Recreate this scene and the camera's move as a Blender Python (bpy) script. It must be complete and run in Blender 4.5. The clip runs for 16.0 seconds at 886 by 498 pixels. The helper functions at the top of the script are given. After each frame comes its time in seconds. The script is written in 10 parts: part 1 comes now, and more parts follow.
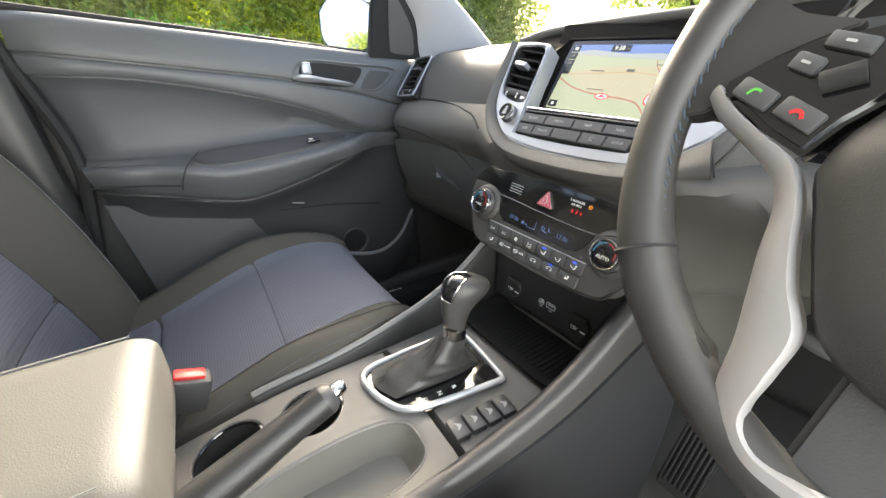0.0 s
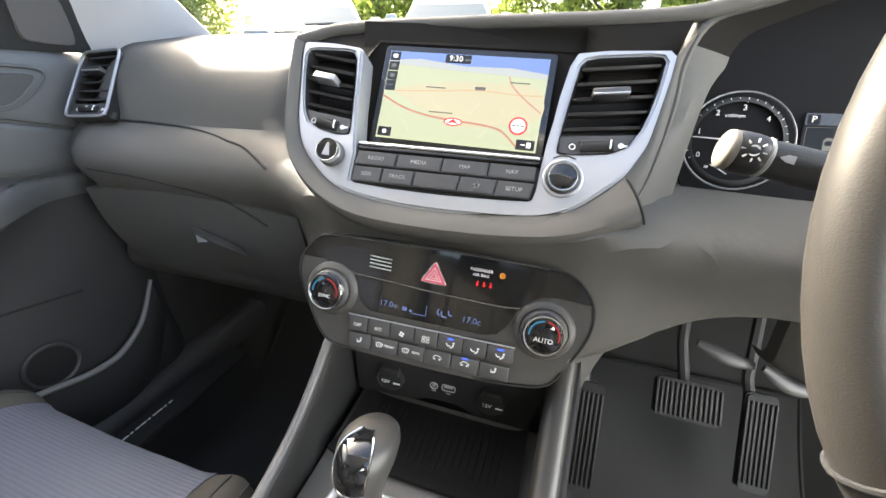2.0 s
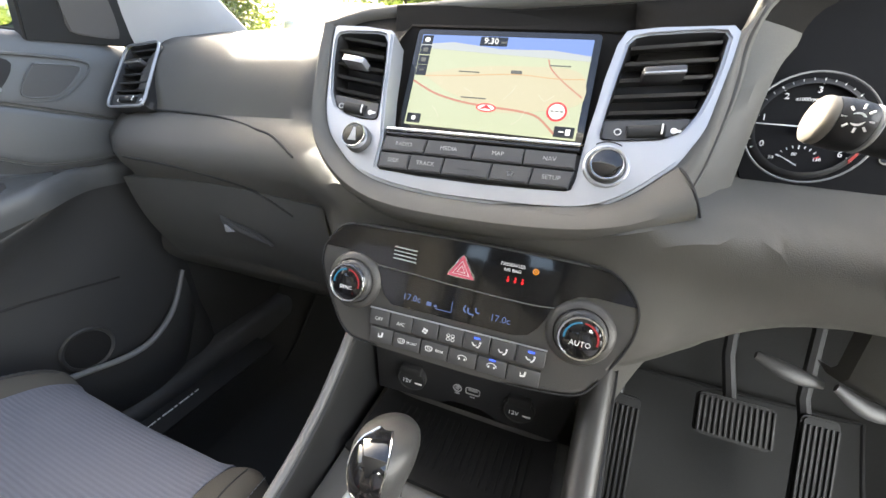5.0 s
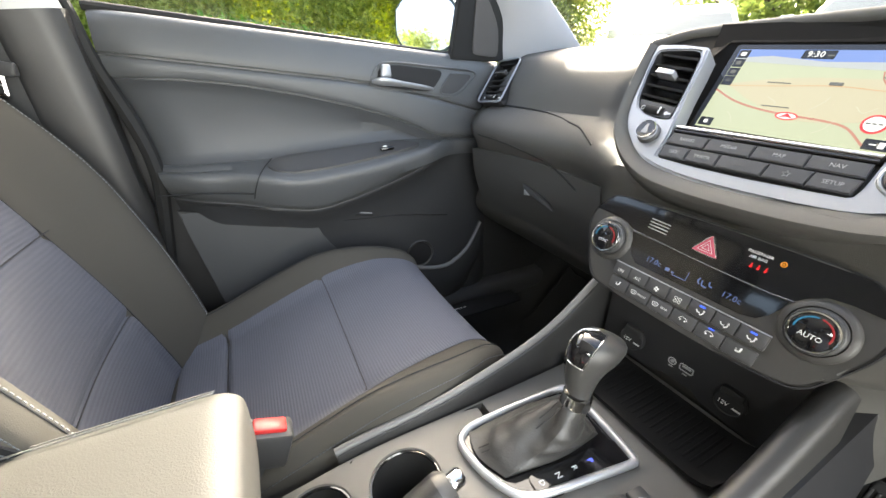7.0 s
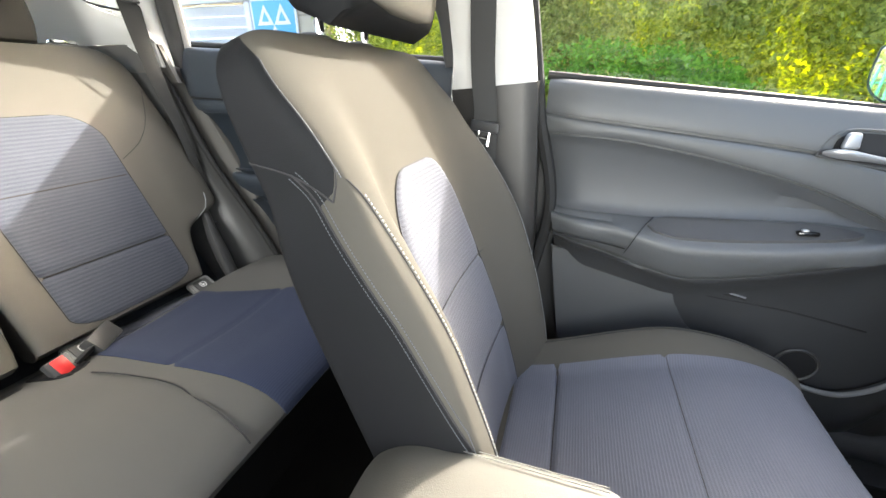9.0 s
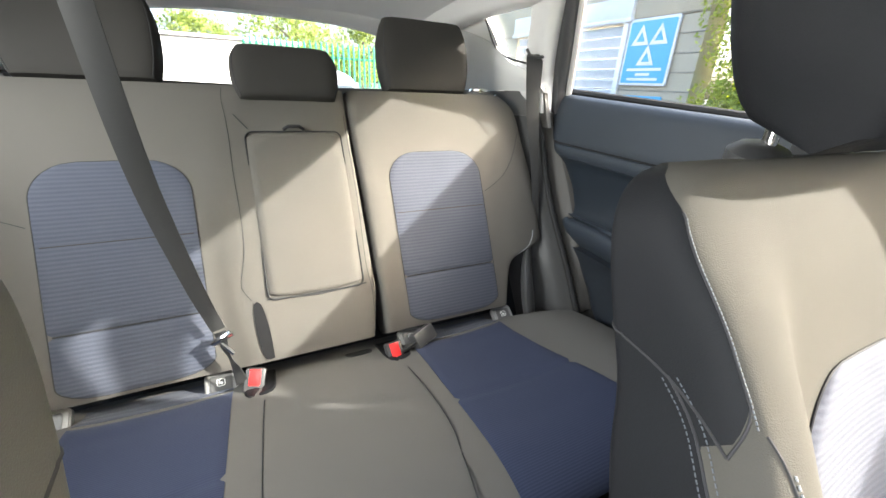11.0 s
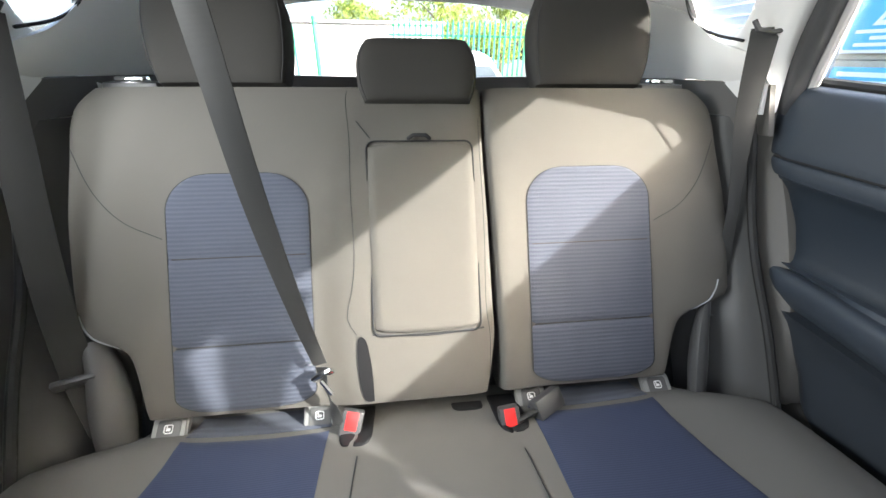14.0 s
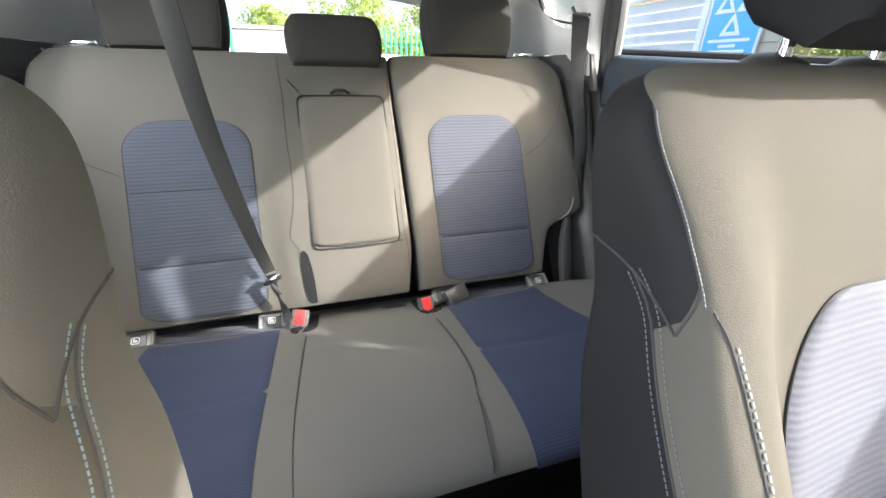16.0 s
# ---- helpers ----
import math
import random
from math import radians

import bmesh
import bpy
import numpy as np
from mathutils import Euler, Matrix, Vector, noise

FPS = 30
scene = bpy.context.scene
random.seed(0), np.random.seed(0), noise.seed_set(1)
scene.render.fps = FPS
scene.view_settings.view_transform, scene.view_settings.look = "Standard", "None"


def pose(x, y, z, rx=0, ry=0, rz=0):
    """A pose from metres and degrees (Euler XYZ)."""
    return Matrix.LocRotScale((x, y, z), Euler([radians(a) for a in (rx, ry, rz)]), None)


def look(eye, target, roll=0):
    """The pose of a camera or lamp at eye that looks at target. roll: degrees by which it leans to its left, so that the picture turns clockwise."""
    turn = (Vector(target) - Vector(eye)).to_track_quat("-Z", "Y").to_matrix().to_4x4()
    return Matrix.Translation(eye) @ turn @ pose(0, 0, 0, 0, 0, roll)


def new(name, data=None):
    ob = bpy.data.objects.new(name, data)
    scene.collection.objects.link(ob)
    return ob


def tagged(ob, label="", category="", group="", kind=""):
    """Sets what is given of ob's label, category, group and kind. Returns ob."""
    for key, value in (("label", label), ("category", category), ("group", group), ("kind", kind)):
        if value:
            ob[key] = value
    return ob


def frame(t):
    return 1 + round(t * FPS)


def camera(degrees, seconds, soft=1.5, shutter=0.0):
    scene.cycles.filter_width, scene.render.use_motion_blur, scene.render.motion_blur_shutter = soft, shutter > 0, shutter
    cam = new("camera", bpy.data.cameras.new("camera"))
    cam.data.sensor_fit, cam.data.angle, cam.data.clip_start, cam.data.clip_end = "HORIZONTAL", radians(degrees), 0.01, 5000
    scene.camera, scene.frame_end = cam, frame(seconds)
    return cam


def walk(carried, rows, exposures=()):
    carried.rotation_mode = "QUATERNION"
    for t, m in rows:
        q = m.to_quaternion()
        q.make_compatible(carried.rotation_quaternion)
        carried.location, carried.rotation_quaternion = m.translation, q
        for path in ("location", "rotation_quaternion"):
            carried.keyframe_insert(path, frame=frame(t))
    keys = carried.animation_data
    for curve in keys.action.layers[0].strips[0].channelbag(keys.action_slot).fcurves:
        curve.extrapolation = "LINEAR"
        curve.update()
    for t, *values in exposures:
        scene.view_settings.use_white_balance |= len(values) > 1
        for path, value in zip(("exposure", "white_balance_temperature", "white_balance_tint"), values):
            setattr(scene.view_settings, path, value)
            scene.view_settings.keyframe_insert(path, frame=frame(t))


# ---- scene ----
cam = camera(98.7, 16.0)
METRES, EYE, TILT, LEAN, TURN = 2.0, 1.1, -24.0, 0.0, 55.0
PATH = [
    (0, (0.351, 0.035, 1.092), (-1.198, 0.998, 0.271), -0.6),
    (0.5, (0.287, 0.051, 1.085), (-1.055, 1.278, 0.254), -0.5),
    (1, (0.215, 0.069, 1.086), (-0.861, 1.52, 0.227), -0.4),
    (1.5, (0.153, 0.095, 1.101), (-0.633, 1.716, 0.232), -0.4),
    (2, (0.115, 0.118, 1.123), (-0.477, 1.815, 0.245), -0.1),
    (2.5, (0.099, 0.141, 1.159), (-0.492, 1.838, 0.281), -0.2),
    (3, (0.09, 0.168, 1.181), (-0.472, 1.88, 0.312), -0.0),
    (3.2, (0.091, 0.174, 1.187), (-0.474, 1.888, 0.324), -0.1),
    (5.3, (0.117, 0.119, 1.098), (-0.695, 1.732, 0.239), -0.4),
    (5.5, (0.125, 0.108, 1.1), (-0.807, 1.65, 0.234), -0.4),
    (6, (0.146, 0.067, 1.083), (-1.051, 1.429, 0.239), -0.0),
    (6.5, (0.176, 0.036, 1.078), (-1.265, 1.144, 0.243), 0.3),
    (7, (0.213, -0.003, 1.106), (-1.423, 0.797, 0.278), 0.0),
    (7.5, (0.229, -0.066, 1.138), (-1.53, 0.416, 0.317), 0.1),
    (8, (0.214, -0.088, 1.168), (-1.603, 0.041, 0.341), 0.1),
    (8.5, (0.191, -0.093, 1.174), (-1.627, -0.345, 0.378), 0.3),
    (9, (0.165, -0.159, 1.203), (-1.575, -0.732, 0.402), 0.6),
    (9.5, (0.129, -0.21, 1.237), (-1.468, -1.106, 0.432), 1.1),
    (10, (0.12, -0.257, 1.267), (-1.291, -1.419, 0.455), 1.4),
    (10.2, (0.12, -0.264, 1.271), (-1.199, -1.542, 0.481), 1.9),
    (12.3, (0.041, -0.446, 1.331), (-0.196, -2.245, 0.49), 0.9),
    (12.5, (0.043, -0.475, 1.328), (-0.19, -2.271, 0.479), 0.9),
    (13, (0.045, -0.533, 1.33), (-0.176, -2.323, 0.466), 0.8),
    (13.5, (0.05, -0.551, 1.34), (-0.172, -2.325, 0.444), 0.8),
    (14, (0.051, -0.521, 1.329), (-0.176, -2.293, 0.431), 0.7),
    (14.5, (0.042, -0.46, 1.32), (-0.197, -2.233, 0.425), 0.6),
    (15, (0.04, -0.394, 1.306), (-0.237, -2.162, 0.414), 0.7),
    (15.5, (0.042, -0.31, 1.289), (-0.337, -2.062, 0.403), 0.6),
    (16, (0.059, -0.231, 1.245), (-0.485, -1.955, 0.389), 1.0),
]
walk(cam, [(t, look(eye, target, roll)) for t, eye, target, roll in PATH], exposures=((0.0, 3.95, 6900, 6), (1.5, 4.18, 6850, 7), (3.0, 4.16, 6850, 7), (5.5, 4.18, 6800, 7), (7.0, 4.1, 6900, 6), (8.5, 4.34, 6800, 6), (9.5, 4.34, 6700, 6), (10.0, 4.22, 6650, 6), (12.5, 4.28, 6350, 6), (15.0, 4.35, 6300, 7), (16.0, 4.08, 6350, 7)))

# ---- light ----
world = bpy.data.worlds.new("sky")
scene.world = world
world.use_nodes = True
wn = world.node_tree.nodes
sky = wn.new("ShaderNodeTexSky")
sky.sky_type, sky.sun_disc = "NISHITA", False
SUN_ELEVATION, SUN_AZIMUTH = 29.0, -60.0          # degrees; the azimuth from straight ahead, minus is to the car's left
sky.sun_elevation, sky.sun_rotation = radians(SUN_ELEVATION), radians(SUN_AZIMUTH)
sky.air_density, sky.dust_density, sky.ozone_density = 0.7, 7.0, 0.4
wn["Background"].inputs["Strength"].default_value = 0.09
world.node_tree.links.new(sky.outputs["Color"], wn["Background"].inputs["Color"])
sun = new("sun", bpy.data.lights.new("sun", "SUN"))
sun.data.energy, sun.data.angle, sun.data.color = 0.86, radians(0.9), (1.0, 0.96, 0.90)
sun.matrix_world = look((0, 0, 0), (-math.sin(radians(SUN_AZIMUTH)) * math.cos(radians(SUN_ELEVATION)), -math.cos(radians(SUN_AZIMUTH)) * math.cos(radians(SUN_ELEVATION)), -math.sin(radians(SUN_ELEVATION))))

# the sky's light through the driver's open door and the rear window on that side
for wy, wz, wl, wh, watts in ((0.17, 1.02, 0.78, 0.84, 1.5), (-0.80, 1.42, 0.66, 0.22, 1.1)):
    lamp = new("window_light", bpy.data.lights.new("window_light", "AREA"))
    lamp.data.shape, lamp.data.size, lamp.data.size_y = "RECTANGLE", wl, wh
    lamp.data.energy, lamp.data.color = watts, (1.0, 0.99, 0.97)
    lamp.matrix_world = look((0.84, wy, wz), (0.0, wy, wz - 0.20 if wz < 1.2 else 0.80))


# ---- materials ----
def surface(name, color, rough=0.6, metal=0.0, vary=0.12, grain=900.0, bump=0.15, stain=6.0, coat=0.0, spec=0.5):
    """A solid material with fine grain, relief and slow stains."""
    m = bpy.data.materials.new(name)
    m.use_nodes = True
    nt = m.node_tree
    n, link = nt.nodes, nt.links.new
    p = n["Principled BSDF"]
    p.inputs["Metallic"].default_value = metal
    p.inputs["Coat Weight"].default_value = coat
    p.inputs["Specular IOR Level"].default_value = spec
    co = n.new("ShaderNodeTexCoord")
    slow, fine = n.new("ShaderNodeTexNoise"), n.new("ShaderNodeTexNoise")
    slow.inputs["Scale"].default_value, slow.inputs["Detail"].default_value = stain, 4.0
    fine.inputs["Scale"].default_value, fine.inputs["Detail"].default_value = grain, 2.0
    mix, both = n.new("ShaderNodeMix"), n.new("ShaderNodeMath")
    both.operation = "ADD"
    mix.data_type = "RGBA"
    for t in (slow, fine):
        link(co.outputs["Object"], t.inputs["Vector"])
    link(slow.outputs["Fac"], both.inputs[0])
    link(fine.outputs["Fac"], both.inputs[1])
    half = n.new("ShaderNodeMath")
    half.operation, half.inputs[1].default_value = "MULTIPLY", 0.5
    link(both.outputs[0], half.inputs[0])
    link(half.outputs[0], mix.inputs["Factor"])
    mix.inputs[6].default_value = (*[c * (1 - vary) for c in color], 1)
    mix.inputs[7].default_value = (*[min(1.0, c * (1 + vary)) for c in color], 1)
    link(mix.outputs[2], p.inputs["Base Color"])
    rg = n.new("ShaderNodeMapRange")
    rg.inputs["To Min"].default_value, rg.inputs["To Max"].default_value = (max(0.02, rough - 0.08), min(1.0, rough + 0.08)) if rough > 0.15 else (rough * 0.8, rough * 1.2)
    link(slow.outputs["Fac"], rg.inputs["Value"])
    link(rg.outputs["Result"], p.inputs["Roughness"])
    if bump:
        b = n.new("ShaderNodeBump")
        b.inputs["Strength"].default_value, b.inputs["Distance"].default_value = bump, 0.001
        link(fine.outputs["Fac"], b.inputs["Height"])
        link(b.outputs["Normal"], p.inputs["Normal"])
    return m


def woven(name, dark, light, ribs=0.0055, axis="Z", rough=0.9, bump=0.5, cross=0.0, sheen=0.06):
    """A ribbed textile: bands along one axis, broken by a finer weave across."""
    m = bpy.data.materials.new(name)
    m.use_nodes = True
    nt = m.node_tree
    n, link = nt.nodes, nt.links.new
    p = n["Principled BSDF"]
    p.inputs["Roughness"].default_value = rough
    p.inputs["Sheen Weight"].default_value = sheen
    p.inputs["Specular IOR Level"].default_value = 0.2
    co, sep = n.new("ShaderNodeTexCoord"), n.new("ShaderNodeSeparateXYZ")
    link(co.outputs["Object"], sep.inputs[0])

    def wave(out, period):
        k, s = n.new("ShaderNodeMath"), n.new("ShaderNodeMath")
        k.operation, k.inputs[1].default_value = "MULTIPLY", 2 * math.pi / period
        s.operation = "SINE"
        link(out, k.inputs[0])
        link(k.outputs[0], s.inputs[0])
        return s.outputs[0]

    h = wave(sep.outputs[axis], ribs)
    if cross:
        c = wave(sep.outputs["X"], cross)
        add = n.new("ShaderNodeMath")
        add.operation = "ADD"
        link(h, add.inputs[0])
        link(c, add.inputs[1])
        h = add.outputs[0]
    noise_a = n.new("ShaderNodeTexNoise")
    noise_a.inputs["Scale"].default_value, noise_a.inputs["Detail"].default_value = 700.0, 3.0
    link(co.outputs["Object"], noise_a.inputs["Vector"])
    slow = n.new("ShaderNodeTexNoise")
    slow.inputs["Scale"].default_value = 9.0
    link(co.outputs["Object"], slow.inputs["Vector"])
    tot, tot2 = n.new("ShaderNodeMath"), n.new("ShaderNodeMath")
    tot.operation = tot2.operation = "MULTIPLY_ADD"
    tot.inputs[1].default_value = 1.6
    link(noise_a.outputs["Fac"], tot.inputs[0])
    link(h, tot.inputs[2])
    tot2.inputs[1].default_value = 1.2
    link(slow.outputs["Fac"], tot2.inputs[0])
    link(tot.outputs[0], tot2.inputs[2])
    rg, mix = n.new("ShaderNodeMapRange"), n.new("ShaderNodeMix")
    mix.data_type = "RGBA"
    rg.inputs["From Min"].default_value, rg.inputs["From Max"].default_value = -0.4, 3.0
    link(tot2.outputs[0], rg.inputs["Value"])
    link(rg.outputs["Result"], mix.inputs["Factor"])
    mix.inputs[6].default_value, mix.inputs[7].default_value = (*dark, 1), (*light, 1)
    link(mix.outputs[2], p.inputs["Base Color"])
    b = n.new("ShaderNodeBump")
    b.inputs["Strength"].default_value, b.inputs["Distance"].default_value = bump, 0.0012
    link(tot.outputs[0], b.inputs["Height"])
    link(b.outputs["Normal"], p.inputs["Normal"])
    return m


def glow(name, color, strength):
    m = bpy.data.materials.new(name)
    m.use_nodes = True
    p = m.node_tree.nodes["Principled BSDF"]
    p.inputs["Base Color"].default_value = (*[c * 0.04 for c in color], 1)
    p.inputs["Roughness"].default_value = 0.25
    p.inputs["Emission Color"].default_value = (*color, 1)
    p.inputs["Emission Strength"].default_value = strength * 0.11
    return m


def clear(name, tint=(0.98, 0.99, 0.985), gloss=0.05):
    m = bpy.data.materials.new(name)
    m.use_nodes = True
    nt = m.node_tree
    n, link = nt.nodes, nt.links.new
    tr, gl, mx = n.new("ShaderNodeBsdfTransparent"), n.new("ShaderNodeBsdfGlossy"), n.new("ShaderNodeMixShader")
    tr.inputs["Color"].default_value = (*tint, 1)
    gl.inputs["Roughness"].default_value = 0.02
    mx.inputs["Fac"].default_value = gloss
    link(tr.outputs[0], mx.inputs[1])
    link(gl.outputs[0], mx.inputs[2])
    link(mx.outputs[0], n["Material Output"].inputs["Surface"])
    return m


FABRIC = surface("grey_seat_fabric", (0.104, 0.098, 0.088), 0.92, vary=0.16, grain=1300, bump=0.6, spec=0.2)
LEATHER = surface("grey_leatherette", (0.074, 0.070, 0.061), 0.80, vary=0.08, grain=1100, bump=0.3, spec=0.10)
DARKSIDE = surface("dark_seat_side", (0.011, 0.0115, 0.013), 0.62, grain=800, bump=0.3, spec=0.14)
INSERT = woven("blue_ribbed_insert", (0.080, 0.085, 0.106), (0.104, 0.110, 0.135), ribs=0.0064, axis="Z", bump=0.2)
INSERT_SEAT = woven("blue_ribbed_cushion", (0.098, 0.103, 0.126), (0.128, 0.134, 0.162), ribs=0.0046, axis="Y", bump=0.25)
REARBLUE = woven("navy_rear_cushion", (0.021, 0.028, 0.056), (0.035, 0.044, 0.080), ribs=0.0042, axis="Y", bump=0.12)
REARINS = woven("slate_rear_insert", (0.050, 0.056, 0.076), (0.076, 0.084, 0.108), ribs=0.0076, axis="Z", bump=0.22)
DASH = surface("charcoal_dash_plastic", (0.084, 0.081, 0.074), 0.60, vary=0.08, grain=1100, bump=0.35, spec=0.36)
DARKPL = surface("black_plastic", (0.052, 0.052, 0.053), 0.45, grain=900, bump=0.2)
DOORPL = surface("slate_door_plastic", (0.090, 0.094, 0.097), 0.38, vary=0.08, grain=1100, bump=0.35)
GLOSS = surface("piano_black", (0.008, 0.008, 0.009), 0.08, vary=0.02, bump=0.0, coat=0.5)
SILVER = surface("satin_silver_trim", (0.40, 0.41, 0.43), 0.36, metal=0.55, vary=0.04, grain=1500, bump=0.03)
CHROME = surface("chrome", (0.78, 0.78, 0.78), 0.1, metal=1.0, vary=0.03, bump=0.0)
PILLAR = surface("pale_grey_trim", (0.74, 0.735, 0.715), 0.8, vary=0.05, grain=1400, bump=0.25)
HEADLINER = surface("pale_headliner", (0.80, 0.79, 0.77), 0.95, vary=0.05, grain=1400, bump=0.3)
CARPET = surface("black_carpet", (0.030, 0.030, 0.029), 0.97, vary=0.4, grain=600, bump=0.9)
RUBBER = surface("black_rubber", (0.014, 0.014, 0.014), 0.75, bump=0.2)
# rear headrests: seat fabric again, with their backlit shade in the colour
HEADFAB = surface("shaded_headrest_fabric", (0.046, 0.044, 0.041), 0.92, vary=0.14, grain=1300, bump=0.5, spec=0.15)
BENCHFAB = surface("grey_bench_fabric", (0.114, 0.110, 0.103), 0.92, vary=0.14, grain=1300, bump=0.6, spec=0.2)
HOLESHADE = surface("hole_shade_black", (0.010, 0.010, 0.011), 0.6, grain=900, bump=0.2, spec=0.2)
WEB = woven("grey_belt_webbing", (0.022, 0.022, 0.022), (0.046, 0.046, 0.045), ribs=0.0013, axis="Z", rough=0.5, bump=0.1, cross=0.0, sheen=0.0)
RED = surface("red_plastic", (0.62, 0.03, 0.03), 0.35, vary=0.05, bump=0.0)
VENTPL = surface("vent_black", (0.016, 0.016, 0.017), 0.5, bump=0.1)
WHITEINK = surface("white_print", (0.75, 0.75, 0.74), 0.6, vary=0.03, bump=0.0)
GREYINK = surface("grey_print", (0.35, 0.35, 0.35), 0.6, vary=0.03, bump=0.0)
BLUETHREAD = surface("blue_thread", (0.14, 0.21, 0.28), 0.7, vary=0.1, bump=0.0)
SEAMTHREAD = surface("sewn_joint", (0.026, 0.026, 0.028), 0.8, vary=0.1, bump=0.0)
LIDTHREAD = surface("lid_thread", (0.13, 0.13, 0.125), 0.7, vary=0.1, bump=0.0)
GREYTHREAD = surface("grey_thread", (0.28, 0.29, 0.30), 0.7, vary=0.1, bump=0.0)
DARKTHREAD = surface("dark_seam", (0.02, 0.02, 0.021), 0.9, vary=0.1, bump=0.0)
GLASS = clear("window_glass")
WHEEL_LEATHER = surface("wheel_leather", (0.0396, 0.0374, 0.0346), 0.42, vary=0.06, grain=1200, bump=0.12)


# ---- building tools ----
def part(name, bm, material, parent=None, label="", smooth=True):
    """Links a bmesh as one mesh object, under a thing or a part if given."""
    bmesh.ops.recalc_face_normals(bm, faces=bm.faces[:])
    me = bpy.data.meshes.new(name)
    bm.to_mesh(me)
    bm.free()
    me.materials.append(material)
    if smooth:
        me.shade_smooth()
        me.set_sharp_from_angle(angle=radians(40))
    ob = new(name, me)
    if parent:
        ob.parent = parent
        base = parent.parent or parent
        ob.matrix_parent_inverse = Matrix.Translation(-base.location) if not parent.parent else Matrix()
    if label:
        tagged(ob, label)
    return ob


def thing(name, label, category, at=(0, 0, 0), group="", kind=""):
    """An empty at the thing's base; its parts are given in the car's own metres."""
    ob = new(name)
    ob.location = at
    return tagged(ob, label, category, group, kind)


def smooth01(a, b, x):
    t = min(1.0, max(0.0, (x - a) / (b - a)))
    return t * t * (3 - 2 * t)


def bell(x, c, w):
    return math.exp(-((x - c) / w) ** 2)


def lerp_table(table, v):
    """Smooth reading of rows (v, value, ...): Catmull-Rom between the rows."""
    n = len(table)
    if v <= table[0][0]:
        return list(table[0][1:])
    if v >= table[-1][0]:
        return list(table[-1][1:])
    i = max(k for k in range(n - 1) if table[k][0] <= v)
    p0, p1, p2, p3 = table[max(i - 1, 0)], table[i], table[i + 1], table[min(i + 2, n - 1)]
    h = p2[0] - p1[0]
    t = (v - p1[0]) / h
    out = []
    for k in range(1, len(p1)):
        m1 = (p2[k] - p0[k]) / max(p2[0] - p0[0], 1e-6) * h
        m2 = (p3[k] - p1[k]) / max(p3[0] - p1[0], 1e-6) * h
        out.append((2 * t**3 - 3 * t**2 + 1) * p1[k] + (t**3 - 2 * t**2 + t) * m1 + (-2 * t**3 + 3 * t**2) * p2[k] + (t**3 - t**2) * m2)
    return out


def curve_points(ctrl, n):
    """n points along a smooth curve through the given ones."""
    ctrl = [Vector(c) for c in ctrl]
    d = [0.0]
    for a, b in zip(ctrl, ctrl[1:]):
        d.append(d[-1] + (b - a).length)
    table = [(s / d[-1], *c) for s, c in zip(d, ctrl)]
    return [Vector(lerp_table(table, i / (n - 1))) for i in range(n)]


def sheet(bm, rows, closed=False):
    """Quads over a grid of points; closed joins each row's end to its start."""
    vs = [[bm.verts.new(p) for p in r] for r in rows]
    for a, b in zip(vs, vs[1:]):
        m = len(a)
        for i in range(m if closed else m - 1):
            j = (i + 1) % m
            bm.faces.new((a[i], a[j], b[j], b[i]))
    return vs


def loft(bm, rings, cap=True):
    vs = sheet(bm, rings, True)
    if cap:
        bm.faces.new(vs[0][::-1])
        bm.faces.new(vs[-1])
    return bm


def slab(bm, rows, back):
    """A closed shell: a grid of points and the same grid moved by back (a vector or a function of the point)."""
    def move(p):
        p = Vector(p)
        return p + (back(p) if callable(back) else Vector(back))
    front = sheet(bm, rows)
    rear = sheet(bm, [[move(p) for p in r] for r in rows])
    n, m = len(front), len(front[0])
    edge = [(0, j) for j in range(m)] + [(i, m - 1) for i in range(1, n)] + [(n - 1, j) for j in range(m - 2, -1, -1)] + [(i, 0) for i in range(n - 2, 0, -1)]
    for k in range(len(edge)):
        a, b = edge[k], edge[(k + 1) % len(edge)]
        bm.faces.new((front[a[0]][a[1]], front[b[0]][b[1]], rear[b[0]][b[1]], rear[a[0]][a[1]]))
    return bm


def tube(bm, pts, r, n=8, closed=False, squash=1.0, cap=True):
    """A round bar along points; r may be a number or one number a point."""
    pts = [Vector(p) for p in pts]
    rings, up = [], None
    for i, p in enumerate(pts):
        if closed:
            d = pts[(i + 1) % len(pts)] - pts[i - 1]
        else:
            d = pts[min(i + 1, len(pts) - 1)] - pts[max(i - 1, 0)]
        d.normalize()
        if up is None:
            up = d.orthogonal().normalized()
        up = (up - d * up.dot(d)).normalized()
        side = d.cross(up)
        rr = r[i] if isinstance(r, (list, tuple)) else r
        rings.append([p + (up * math.cos(2 * math.pi * k / n) + side * math.sin(2 * math.pi * k / n) * squash) * rr for k in range(n)])
    if closed:
        vs = sheet(bm, rings, True)
        a, b = vs[-1], vs[0]
        best = min(range(n), key=lambda s: (a[0].co - b[s].co).length)
        for i in range(n):
            bm.faces.new((a[i], a[(i + 1) % n], b[(i + 1 + best) % n], b[(i + best) % n]))
    else:
        loft(bm, rings, cap)
    return bm


